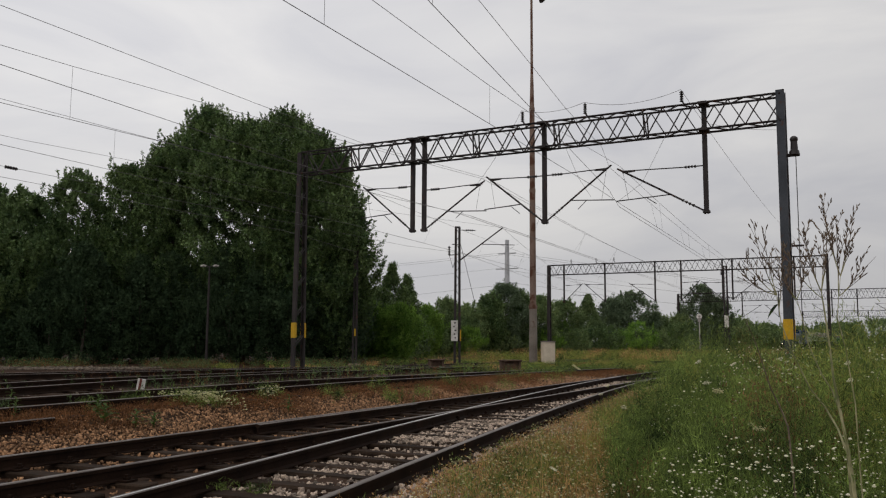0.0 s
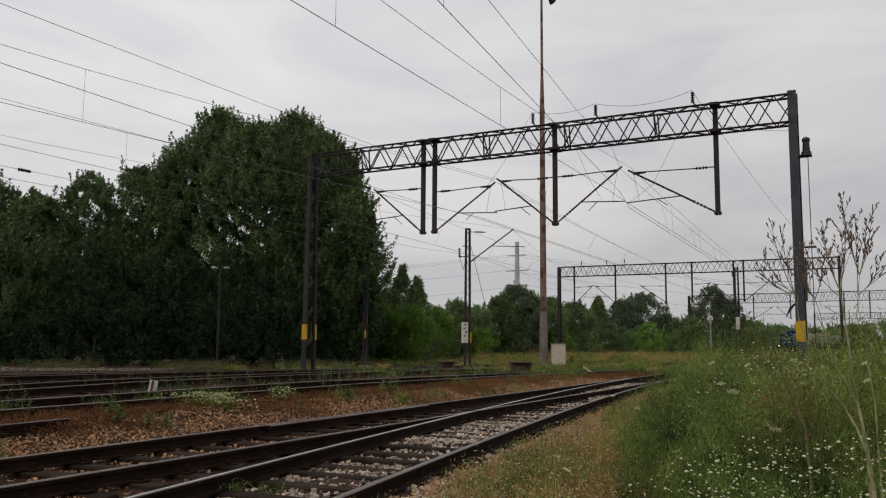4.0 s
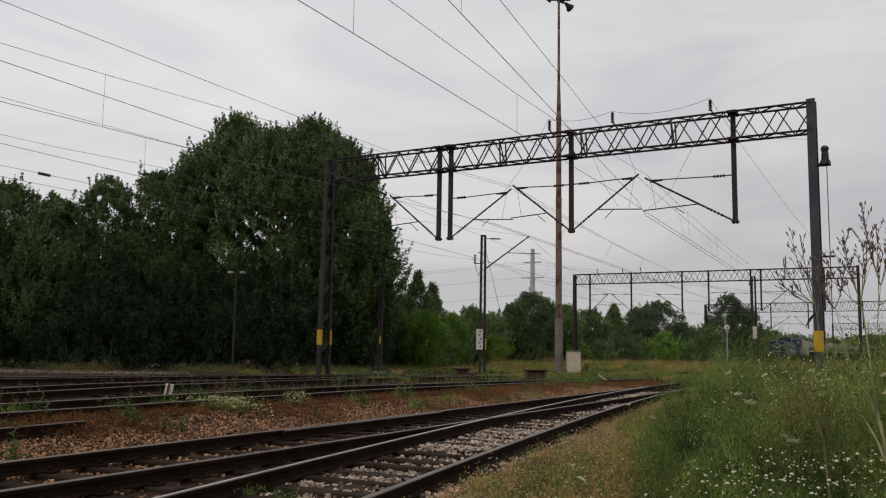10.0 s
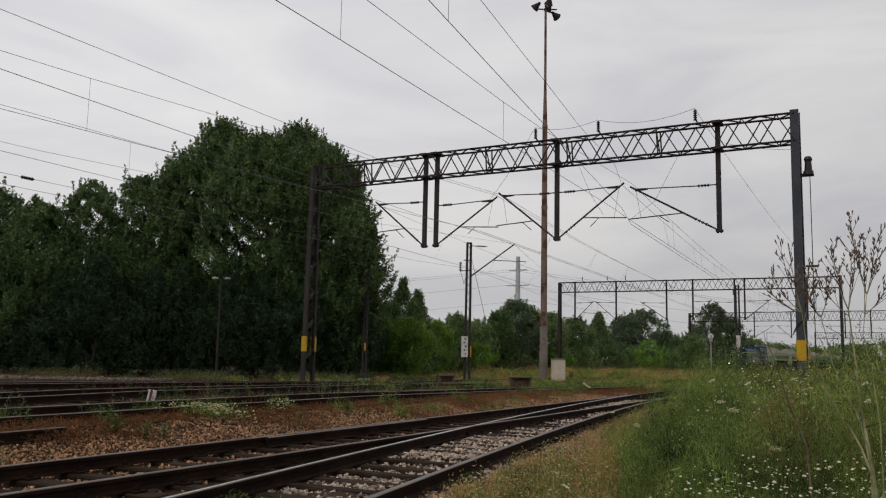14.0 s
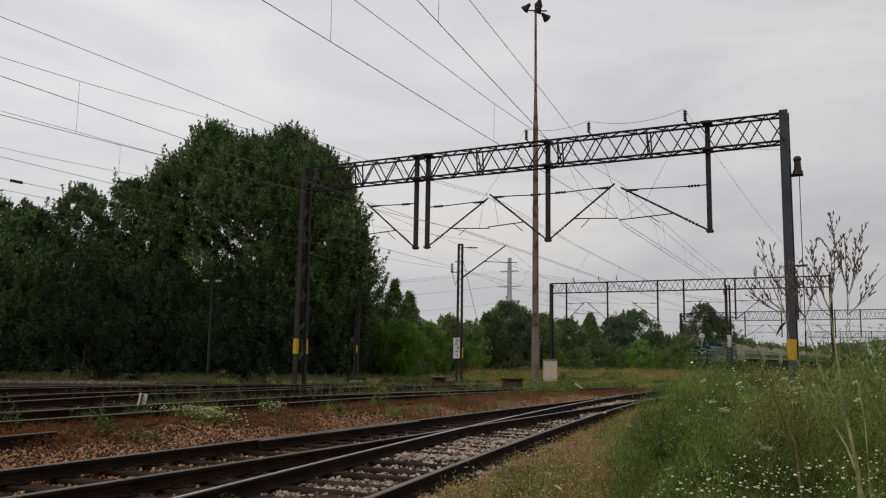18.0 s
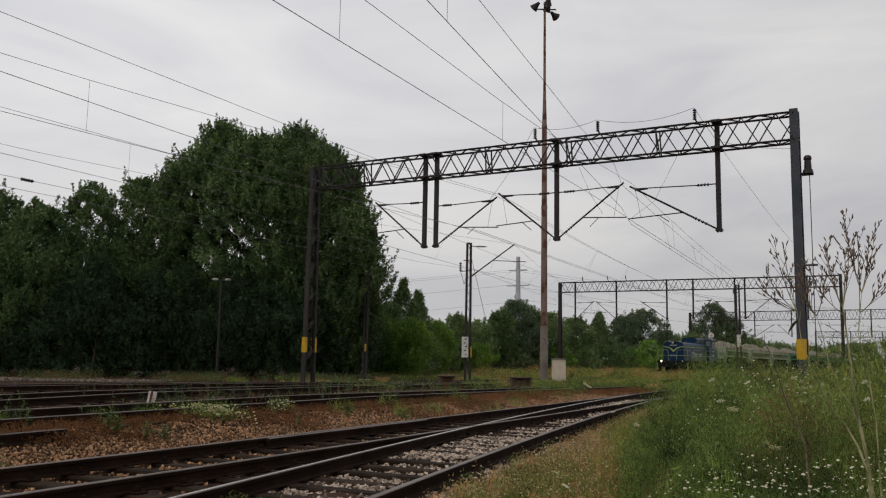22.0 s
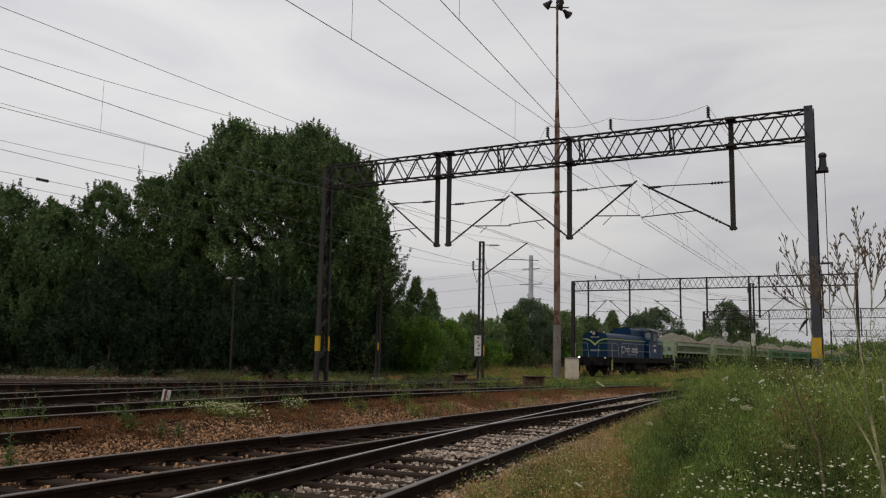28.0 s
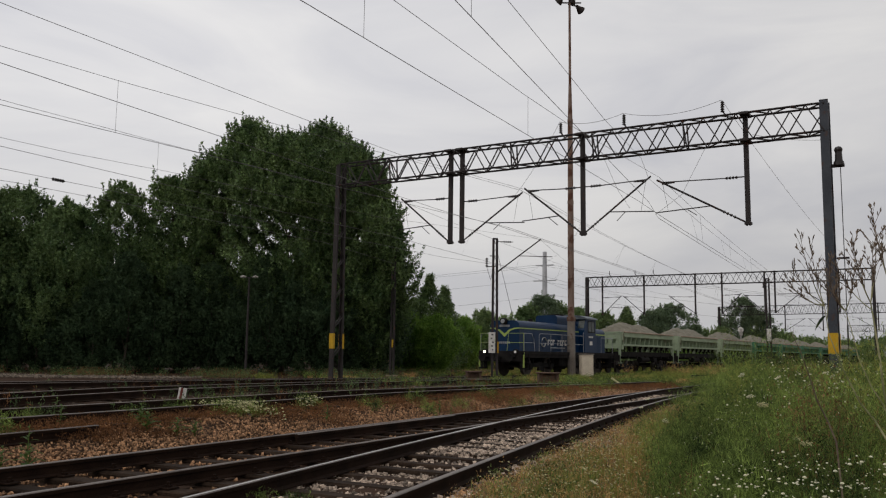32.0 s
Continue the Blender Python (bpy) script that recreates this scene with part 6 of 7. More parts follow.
green = r.random(len(x)) < 0.28 + 0.4 * (np.sin(1.7 * x + 2.9 * y) > 0.35)
hgt = r.uniform(0.03, 0.15, len(x)) * (1 + 0.5 * np.clip(d - 0.6, 0, 1.2))
blades("short_dry_grass", x[~green], y[~green], hgt[~green], np.full(int((~green).sum()), 0.006), M_STRAW, "short dry grass on the track shoulder", 51, 0.8)
blades("short_green_grass", x[green], y[green], hgt[green] * 1.2, np.full(int(green.sum()), 0.007), M_GRASS, "short green grass on the track shoulder", 52, 0.6)
sx, sy, rr_ = scatter(2600, 4.6, 20, lambda y: meadow_left(y) + 0.35, lambda y: meadow_left(y) + 2.3, 1.3, 81)
keep = np.sin(2.2 * sx + 0.7 * sy) * np.sin(1.3 * sy + 0.4) + rr_.normal(0, 0.3, len(sx)) > 0.1
sx, sy = sx[keep], sy[keep]
tall_ = rr_.uniform(0.15, 0.48, len(sx))
blades("straw_stalks", sx, sy, tall_, np.full(len(sx), 0.004), M_STRAW, "thin dry straw stalks at the meadow's edge", 82, 0.25)
leafy_stems("straw_heads", sx[::2], sy[::2], tall_[::2], 16, 0.022, M_STRAW, "loose dry seed heads at the meadow's edge", 83, 0.022, 0.16)
sx, sy, rr_ = scatter(5200, 5, 24, lambda y: meadow_left(y) + 0.05, lambda y: meadow_left(y) + 1.7, 1.2, 56)
leafy_stems("shoulder_weeds", sx, sy, rr_.uniform(0.05, 0.22, len(sx)), 11, 0.026, M_STRAW, "low straw-brown weeds on the gravel shoulder", 57, 0.035, 0.14)

gx_, gy_, rr_ = scatter(5200, 4.5, 22, lambda y: meadow_left(y) + 0.3, lambda y: meadow_left(y) + 2.1, 1.3, 71)
keep = np.sin(2.2 * gx_ + 1.3 * gy_) * np.sin(1.6 * gy_ - 0.8 * gx_) + rr_.normal(0, 0.25, len(gx_)) > 0.24
gx_, gy_ = gx_[keep], gy_[keep]
leafy_stems("shoulder_tufts", gx_, gy_, rr_.uniform(0.08, 0.34, len(gx_)), 26, 0.034, M_FENNEL, "green weed tufts on the gravel shoulder", 72, 0.03, 0.07, 1.2)


def clump_field(rows, seed, density=200):
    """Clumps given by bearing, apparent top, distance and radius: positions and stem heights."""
    r = np.random.default_rng(seed)
    xs, ys, hs = [], [], []
    for px, yt, dist, cr in rows:
        horizon = 636 + 0.0215 * (px - 784)
        cx, top = (px - 784) / 1500 * dist, 1.34 - (yt - horizon) * dist / 1500
        k = int(density * cr / 0.5)
        a, q = r.uniform(0, 6.28, k), np.sqrt(r.random(k))
        x, y = cx + np.cos(a) * q * cr, dist + np.sin(a) * q * cr
        xs.append(x)
        ys.append(y)
        hs.append((top - ground_height(x, y)) * (1.04 - 0.34 * q ** 2) * r.uniform(0.72, 1.06, k))
    return np.concatenate(xs), np.concatenate(ys), np.concatenate(hs)


FENNEL = [(1322, 613, 7.9, 0.30), (1302, 619, 7.5, 0.26), (1286, 632, 7.8, 0.26), (1262, 648, 8.0, 0.28), (1240, 668, 8.2, 0.28), (1218, 680, 7.9, 0.26), (1200, 702, 7.2, 0.24), (1178, 728, 6.6, 0.24), (1172, 765, 5.8, 0.2), (1305, 668, 6.6, 0.3),
          (1255, 690, 6.2, 0.26), (1215, 725, 5.7, 0.24), (1180, 775, 5.2, 0.22), (1355, 660, 7.0, 0.3), (1400, 668, 7.4, 0.4), (1340, 695, 5.6, 0.28), (1270, 740, 5.0, 0.24), (1450, 668, 6.2, 0.34), (1500, 640, 5.4, 0.28), (1536, 618, 4.9, 0.24),
          (1566, 596, 4.4, 0.22), (1400, 725, 4.8, 0.25), (1460, 735, 4.4, 0.25), (1330, 775, 4.3, 0.2), (1240, 805, 4.4, 0.2), (1390, 655, 11, 0.6), (1440, 650, 12, 0.7), (1490, 646, 11, 0.6), (1350, 650, 12, 0.6), (1545, 638, 9, 0.5), (1590, 626, 6.5, 0.4), (1290, 655, 10.5, 0.35), (1510, 690, 4.0, 0.2), (1290, 800, 3.9, 0.18), (1430, 790, 3.7, 0.2)]
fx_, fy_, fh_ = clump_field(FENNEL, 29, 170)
leafy_stems("fennel_clumps", fx_, fy_, fh_ * 1.07, 150, 0.038, M_FENNEL, "tall feathery green weed clumps beside the track", 29, 0.030, 0.038, 0.9)
leafy_stems("light_green_weeds", *clump_field([(1545, 596, 4.7, 0.26), (1572, 585, 4.3, 0.24), (1520, 622, 5.2, 0.24), (1490, 636, 5.8, 0.25), (1306, 618, 7.4, 0.16), (1286, 632, 7.4, 0.14), (1280, 665, 6.6, 0.2), (1225, 700, 6.4, 0.18)], 73, 130), 80, 0.034, M_GRASS_FAR, "light green feathery weeds in the meadow", 74, 0.03, 0.05, 0.8)
blades("fennel_stalks", fx_[::3], fy_[::3], fh_[::3] * 1.04, np.full(len(fx_[::3]), 0.005), M_FENNEL, "upright green stalks of the feathery weeds", 66, 0.12)
tx, ty, th_ = clump_field([(1118, 742, 13, 0.34), (1095, 785, 10.5, 0.22), (1145, 752, 11.5, 0.34), (1000, 842, 8.0, 0.16), (950, 856, 7.8, 0.14), (1045, 834, 8.2, 0.20), (1130, 792, 9.5, 0.28), (1160, 776, 8.6, 0.28), (1075, 812, 9.0, 0.18),
                           (1085, 850, 7.2, 0.2), (1020, 806, 9.8, 0.16), (1150, 735, 14, 0.4)], 97, 90)
leafy_stems("shoulder_clumps", tx, ty, np.maximum(0.06, th_), 34, 0.036, M_GRASS_FAR, "light green weed clumps on the gravel shoulder", 98, 0.03, 0.06, 1.1)
blades("shoulder_straw", tx[::2] + 0.12, ty[::2] - 0.1, np.maximum(0.08, th_[::2] * 1.2), np.full(len(tx[::2]), 0.004), M_STRAW, "dry straw among the weed clumps", 99, 0.35)
DOCK = [(1425, 715, 4.6, 0.3), (1440, 690, 5.6, 0.34), (1405, 690, 6.2, 0.30), (1475, 700, 5.0, 0.3), (1455, 720, 4.3, 0.24), (1380, 645, 9.5, 0.4), (1185, 835, 4.6, 0.14)]
x, y, hh = clump_field(DOCK, 58, 150)
hh = hh * 1.12
blades("brown_dock", x, y, hh, np.full(len(x), 0.005), M_BROWN_STALK, "tall rust-brown seed stalks in the grass", 39, 0.2)
leafy_stems("dock_seeds", x[::2], y[::2], hh[::2], 40, 0.022, M_BROWN_STALK, "rust-brown seed heads in the meadow", 59, 0.03, 0.16)


# far belt of rough growth before the hedge, in tufts of green and straw
def clear_of_boxes(x, y):
    return ~((np.abs(x - 0.9 - 0.02 * (44 - y)) < 0.75) & (y > 37) & (y < 45)) & ~((np.abs(x - 4.45 + 0.107 * (41.5 - y)) < 0.75) & (y > 34.5) & (y < 42.2))


x, y, r = scatter(52000, 42, 100, lambda y: -38 + 0.62 * y, lambda y: 8 + 0.62 * y, 1.2, 22)
clear = (np.abs(x - (-28.977 + 0.648 * y)) > 1.5) & (np.abs(x - (-8.1 + 0.519 * y)) > 1.3) & clear_of_boxes(x, y)
patch = np.sin(0.53 * x + 0.5) * np.sin(0.31 * y + 1.0) + 0.7 * np.sin(1.3 * x - 0.4 * y) + 0.5 * np.sin(2.7 * x + 0.9 * y)
keep = clear & (patch + r.normal(0, 0.35, len(x)) > 0.75 + 1.3 * (y < 60))
x, y, patch = x[keep], y[keep], patch[keep]
hgt = r.uniform(0.08, 0.42, len(x)) * np.where(y < 60, 0.6, 1.0) * (0.7 + 0.6 * np.clip(patch, 0, 1.4))
straw = (np.sin(0.25 * y - 0.1 * x) + 0.3 * (y > 66) + r.normal(0, 0.4, len(x)) > 0.6)
blades("grass_belt", x[~straw], y[~straw], hgt[~straw], np.full(int((~straw).sum()), 0.035), M_GRASS_FAR, "rough green grass belt beyond the tracks", 33)
blades("straw_belt", x[straw], y[straw], hgt[straw], np.full(int(straw.sum()), 0.035), M_STRAW, "straw-coloured rough grass beyond the tracks", 38)
x, y, r = scatter(24000, 56, 98, lambda y: -37 + 0.62 * y, lambda y: -10 + 0.66 * y, 1.2, 62)
off_track = x - (-28.977 + 0.648 * y)
keep = ((off_track < -1.7) | (off_track > 3.4)) & (np.sin(0.5 * x + 1) * np.sin(0.4 * y) + r.normal(0, 0.4, len(x)) > 0)
x, y = x[keep], y[keep]
pick = np.sin(0.9 * x + 0.3 * y) * np.sin(0.33 * y + 0.7) + 0.4 * np.sin(2.1 * x - 0.5 * y)
straw = pick + r.normal(0, 0.25, len(x)) > 0.5
leafy_stems("straw_weeds", x[straw], y[straw], r.uniform(0.3, 1.05, int(straw.sum())), 20, 0.10, M_STRAW, "tall straw-yellow weeds in front of the hedge", 63, 0.12, 0.12)
fresh = (~straw) & (pick < 0.25)
leafy_stems("fresh_weeds", x[fresh], y[fresh], r.uniform(0.2, 0.85, int(fresh.sum())), 20, 0.10, M_GRASS_FAR, "fresh green weeds in front of the hedge", 68, 0.12, 0.12)
r = np.random.default_rng(64)
tufts = {0: [], 1: [], 2: []}
for k in range(680):
    cy = 41 + 52 * r.random() ** 1.3
    cx = -36 + 0.64 * cy + 31 * r.random()
    if -1.6 < cx - (-28.977 + 0.648 * cy) < 2.6 or abs(cx - (-8.1 + 0.519 * cy)) < 1.4 or (cy < 52 and r.random() < 0.55):
        continue
    n = int(r.integers(8, 30))
    kind = int(r.choice(3, p=(0.5, 0.32, 0.18)))
    sz = r.uniform(0.12, 0.45)
    tx, ty = cx + r.normal(0, sz, n), cy + r.normal(0, sz, n)
    th_ = r.uniform(0.18, 0.85) * r.uniform(0.5, 1.1, n) * (0.5 if cy < 58 else 1.0)
    ok = clear_of_boxes(tx, ty)
    tufts[kind].append((tx[ok], ty[ok], th_[ok]))
for kind, mat, lab in ((0, M_FENNEL, "dark green weed tufts beyond the tracks"), (1, M_GRASS_FAR, "yellow-green weed tufts beyond the tracks"), (2, M_STRAW, "straw-coloured weed tufts beyond the tracks")):
    x, y, hh = (np.concatenate(v) for v in zip(*tufts[kind]))
    leafy_stems("weed_tufts", x, y, hh, 34, 0.085, mat, lab, 67 + kind, 0.07, 0.11, 1.1)
# weeds between the tracks
x, y, r = scatter(26000, 10, 50, lambda y: -17.5 + 0.45 * y, lambda y: -11.2 + 0.48 * y, 0.9, 23)
patch = np.sin(0.9 * x + 1.1) * np.sin(0.7 * y) + 0.5 * np.sin(2.3 * x - y)
keep = (patch + r.normal(0, 0.35, len(x)) > 0.95)
x, y, patch = x[keep], y[keep], patch[keep]
blades("track_weeds", x, y, r.uniform(0.05, 0.2, len(x)), np.full(len(x), 0.014), M_GRASS, "green weeds growing between the old tracks", 34, 0.5)
x, y, r = scatter(30000, 7, 44, lambda y: -8.95 + 0.519 * y - 2.8, lambda y: -8.95 + 0.519 * y - 0.3, 1.1, 24)
u = (x - (-8.95 + 0.519 * y)) * COS_A
patch = 0.5 * np.sin(1.9 * x - 0.6 * y) + 0.5 * np.sin(1.7 * y + 0.5) - 1.9 * (u + 1.15) - 0.7 * (y < 11) - 0.2 * (y > 17) + 0.6 * np.sin(2.9 * x + 1.7 * y) * np.sin(2.1 * y)
keep = (patch + r.normal(0, 0.35, len(x)) > 0.35)
x, y, patch = x[keep], y[keep], patch[keep]
SORREL = (x, y, r.uniform(0.04, 0.13, len(x)) * (0.8 + 0.5 * np.clip(patch, 0, 1.2)))
# thin upright weeds standing between the old rails
x, y, r = scatter(1300, 10.5, 42, lambda y: -19 + 0.47 * y, lambda y: -11.4 + 0.49 * y, 1.0, 93)
keep = np.sin(0.8 * x + 0.6 * y) + 0.5 * np.sin(2.1 * x) + r.normal(0, 0.6, len(x)) > 0.1
x, y = x[keep], y[keep]
hgt = r.uniform(0.12, 0.46, len(x))
rusty = r.random(len(x)) < 0.35
leafy_stems("upright_weeds", x[~rusty], y[~rusty], hgt[~rusty], 30, 0.045, M_LEAF_HEDGE, "thin upright dark green weeds between the old rails", 95, 0.025, 0.13, 1.2)
leafy_stems("rusty_weeds", x[rusty], y[rusty], hgt[rusty], 26, 0.035, M_RED_WEED, "thin rust-brown dock stalks between the old rails", 96, 0.02, 0.16, 1.2)
# leafy weeds in patches between the far tracks
x, y, r = scatter(12000, 32, 66, lambda y: -24 + 0.6 * y, lambda y: -11 + 0.57 * y, 0.9, 54)
patch = np.sin(0.8 * x + 0.6) * np.sin(0.5 * y + 0.2) + 0.5 * np.sin(1.9 * x - 0.8 * y)
keep = (patch + r.normal(0, 0.3, len(x)) > 0.62) & (np.abs(x - (-28.977 + 0.648 * y)) > 1.3) & clear_of_boxes(x, y)
x, y = x[keep], y[keep]
leafy_stems("trackside_weeds", x, y, r.uniform(0.1, 0.42, len(x)), 24, 0.075, M_FENNEL, "leafy green weeds between the far tracks", 55, 0.10)
x, y, r = scatter(16000, 41, 76, lambda y: -27.4 + 0.648 * y, lambda y: -9.6 + 0.519 * y, 1.1, 91)
near_rails = x - (-28.977 + 0.648 * y)
keep = (np.sin(0.7 * x + 0.3 * y) * np.sin(0.5 * y - 0.4) + 0.4 * np.sin(2.3 * x) + r.normal(0, 0.35, len(x)) > 0.05) & clear_of_boxes(x, y) & (near_rails > 3.0) & (np.hypot(x - 7.95, y - 52.4) > 0.6) & (y - 41 > 4 * r.random(len(x)))
x, y, near_rails = x[keep], y[keep], near_rails[keep]
leafy_stems("trackside_grass", x, y, r.uniform(0.12, 0.5, len(x)) * np.where(near_rails < 5, 0.8, 0.7), 26, 0.085, M_GRASS_FAR, "tall fresh grass beside the running track", 92, 0.06, 0.07, 1.6)
# sparse grass along the foot of the wood
x, y, r = scatter(7000, 47, 62, lambda y: -46 + 0.66 * y, lambda y: -35.8 + 0.68 * y, 1.0, 25)
keep = np.sin(0.7 * x + 0.4) * np.sin(0.9 * y) + r.normal(0, 0.3, len(x)) > 0.3
x, y = x[keep], y[keep]
x2, y2 = -34 + 30 * r.random(5200), 45.2 + 1.2 * r.standard_normal(5200)
keep = np.sin(0.9 * x2 + 0.4) + 0.6 * np.sin(2.7 * x2) + r.normal(0, 0.4, 5200) > 0.0
x, y = np.concatenate([x, x2[keep]]), np.concatenate([y, y2[keep]])
dry = r.random(len(x)) < 0.42
leafy_stems("wood_edge_weeds", x[~dry], y[~dry], r.uniform(0.1, 0.55, int((~dry).sum())), 14, 0.07, M_LEAF, "sparse dark green weeds along the foot of the wood", 36, 0.10, 0.12)
leafy_stems("brown_edge_weeds", x[dry], y[dry], r.uniform(0.1, 0.5, int(dry.sum())), 12, 0.06, M_RED_WEED, "sparse brown weeds along the foot of the wood", 37, 0.08, 0.12)


leafy_stems("sorrel_tufts", *SORREL, 12, 0.030, M_RED_WEED, "rust-red sorrel tufts on the ballast", 53, 0.035, 0.16)


# small white flowers over the meadow
def blossoms(name, px, py, pz, size, mat, label, seed):
    r = np.random.default_rng(seed)
    n = len(px)
    g = np.arange(6) * 1.0472
    base = np.concatenate([np.stack([np.cos(g), np.sin(g), np.zeros(6)], 1), np.stack([0.6 * np.cos(g), 0.6 * np.sin(g), np.full(6, 0.55)], 1), [(0, 0, 0.7), (0, 0, -0.4)]])
    a = r.uniform(0, 6.28, n)
    c, s_ = np.cos(a)[:, None], np.sin(a)[:, None]
    sz = (size * r.uniform(0.6, 1.35, n))[:, None]
    v = np.stack([(base[:, 0] * c - base[:, 1] * s_) * sz, (base[:, 0] * s_ + base[:, 1] * c) * sz, base[:, 2] * sz], -1)
    v += np.stack([px, py, pz], 1)[:, None]
    fc = np.array([t for k in range(6) for t in ((k, (k + 1) % 6, 6 + k), ((k + 1) % 6, 6 + (k + 1) % 6, 6 + k), (6 + k, 6 + (k + 1) % 6, 12), ((k + 1) % 6, k, 13))])
    f = (np.arange(n)[:, None, None] * 14 + fc[None]).reshape(-1, 3)
    return tagged(new(name, data_mesh(name, v.reshape(-1, 3), f, mat)), label, "flowers", kind="stuff")


x, y, r = scatter(15000, 2.5, 8.5, lambda y: meadow_left(y) + 0.7, meadow_right, 1.5, 41)
drift = np.sin(2.3 * x + 1.1 * y) * np.sin(1.9 * y - 0.6 * x) + 0.35 * (y < 4.5) + r.normal(0, 0.45, len(x))
x, y = x[drift > 0.05], y[drift > 0.05]
z = ground_height(x, y) + meadow_height(x, y) * r.uniform(0.85, 1.16, len(x))
big = r.random(len(x)) < 0.22
blossoms("small_white_flowers", x[~big], y[~big], z[~big], 0.0036, M_FLOWER, "small white daisy-like flowers in the meadow", 42)
blossoms("white_flowers", x[big], y[big], z[big], 0.0060, M_FLOWER, "larger white daisy-like flowers in the meadow", 43)
x, y, r = scatter(1500, 4.6, 12, lambda y: meadow_left(y) + 1.6 + 0.1 * y, meadow_right, 1.2, 48)
blossoms("white_flowers", x, y, ground_height(x, y) + meadow_height(x, y) * r.uniform(0.95, 1.15, len(x)), 0.0075, M_FLOWER, "white flowers scattered through the meadow", 50)
x, y, r = scatter(2000, 4.6, 13, lambda y: meadow_left(y) + 0.2, lambda y: meadow_left(y) + 2.0, 1.2, 44)
blossoms("shoulder_flowers", x, y, ground_height(x, y) + r.uniform(0.06, 0.3, len(x)), 0.008, M_CREAM, "small cream flowers in the dry grass", 47)


# ---------------------------------------------------------------- tall weeds close to the camera and flower umbels
def bow(p, q, lift, n):
    """A twig from p to q that sets off flatter and turns up."""
    m = p.lerp(q, 0.5) + Vector((0.22 * (q.x - p.x), 0.22 * (q.y - p.y), -lift))
    return [p.lerp(m, k / n).lerp(m.lerp(q, k / n), k / n) for k in range(n + 1)]


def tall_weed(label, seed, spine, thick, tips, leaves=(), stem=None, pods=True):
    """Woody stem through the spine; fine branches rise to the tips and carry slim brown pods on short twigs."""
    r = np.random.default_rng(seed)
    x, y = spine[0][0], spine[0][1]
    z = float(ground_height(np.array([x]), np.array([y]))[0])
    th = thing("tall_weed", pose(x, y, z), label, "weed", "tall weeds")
    org = Vector((x, y, z))
    pts = [Vector((0, 0, 0))] + [Vector(p) - org for p in spine[1:]]
    mats = (stem or M_STEM, M_SEED)
    bm = bmesh.new()
    m = len(pts) - 1
    for k, (a, b) in enumerate(zip(pts[:-1], pts[1:])):
        ra, rb = thick * (1 - 0.72 * k / m), thick * (1 - 0.72 * (k + 1) / m)
        rod(bm, a, b, ra, rb, seg=7)
        sphere(bm, b, rb * 1.25, (1, 1, 0.8))
    part("stem", bm, mats, th)
    top = pts[-1]

    def pod(bm, c, d, size):
        g = r.uniform(0, 6.28)
        o = (d * 1.1 + Vector((math.cos(g), math.sin(g), 0.35)) * r.uniform(0.35, 0.9)).normalized() * size * r.uniform(0.7, 1.25)
        rod(bm, c, c + o * 0.35, 0.0005, 0.0017, seg=5, mat=1)
        rod(bm, c + o * 0.35, c + o * 0.7, 0.0017, 0.0015, seg=5, mat=1)
        rod(bm, c + o * 0.7, c + o, 0.0015, 0.0002, seg=5, mat=1)

    for i, tip in enumerate(tips):
        q = Vector(tip) - org
        root = top if i < 4 else pts[-2].lerp(top, 0.5)
        run = bow(root, q, 0.02, 9)
        bm = bmesh.new()
        for k, (a, b) in enumerate(zip(run[:-1], run[1:])):
            rod(bm, a, b, 0.0016 * (1 - k / 12), 0.0016 * (1 - (k + 1) / 12), seg=5, mat=1 if k > 2 else 0)
        if pods:
            for k in range(4, 10):
                d = (run[k] - run[k - 1]).normalized()
                for _ in range(1 + k % 2):
                    pod(bm, run[k - 1].lerp(run[k], r.random()), d, 0.016)
        part("branch", bm, mats, th)
        for k in range(2, 9) if pods else ():
            d = (run[k + 1] - run[k]).normalized()
            g = k * 2.4 + r.uniform(-0.5, 0.5)
            e = run[k] + (d * 1.2 + Vector((math.cos(g), math.sin(g) * 0.7, 0.25)) * 0.75) * r.uniform(0.028, 0.065) * (1.2 - 0.08 * k)
            bm = bmesh.new()
            rod(bm, run[k], e, 0.0009, 0.0005, seg=4, mat=1)
            for j in range(int(r.integers(2, 5))):
                pod(bm, run[k].lerp(e, 0.3 + 0.7 * r.random()), (e - run[k]).normalized(), 0.014)
            part("twig", bm, mats, th, "twig with brown seed pods")
    for p, q, wide in leaves:
        p, q = Vector(p) - org, Vector(q) - org
        d = (q - p)
        sd = d.cross(Vector((0.5, -0.6, 0.8))).normalized() * wide * 0.5
        bm = bmesh.new()
        rows = []
        for k in range(7):
            f = k / 6
            c = p.lerp(q, f) + Vector((0, 0, 0.25 * d.length * f * (1 - f)))
            wd_ = sd * (math.sin(math.pi * min(1, f * 0.92 + 0.08)) ** 0.8)
            rows.append([bm.verts.new(c + wd_), bm.verts.new(c - Vector((0, 0, wide * 0.35))), bm.verts.new(c - wd_)])
        for a, b in zip(rows[:-1], rows[1:]):
            bm.faces.new((a[0], a[1], b[1], b[0]))
            bm.faces.new((a[1], a[2], b[2], b[1]))
        part("leaf", bm, M_FENNEL, th, "long narrow drooping leaf")
    return th


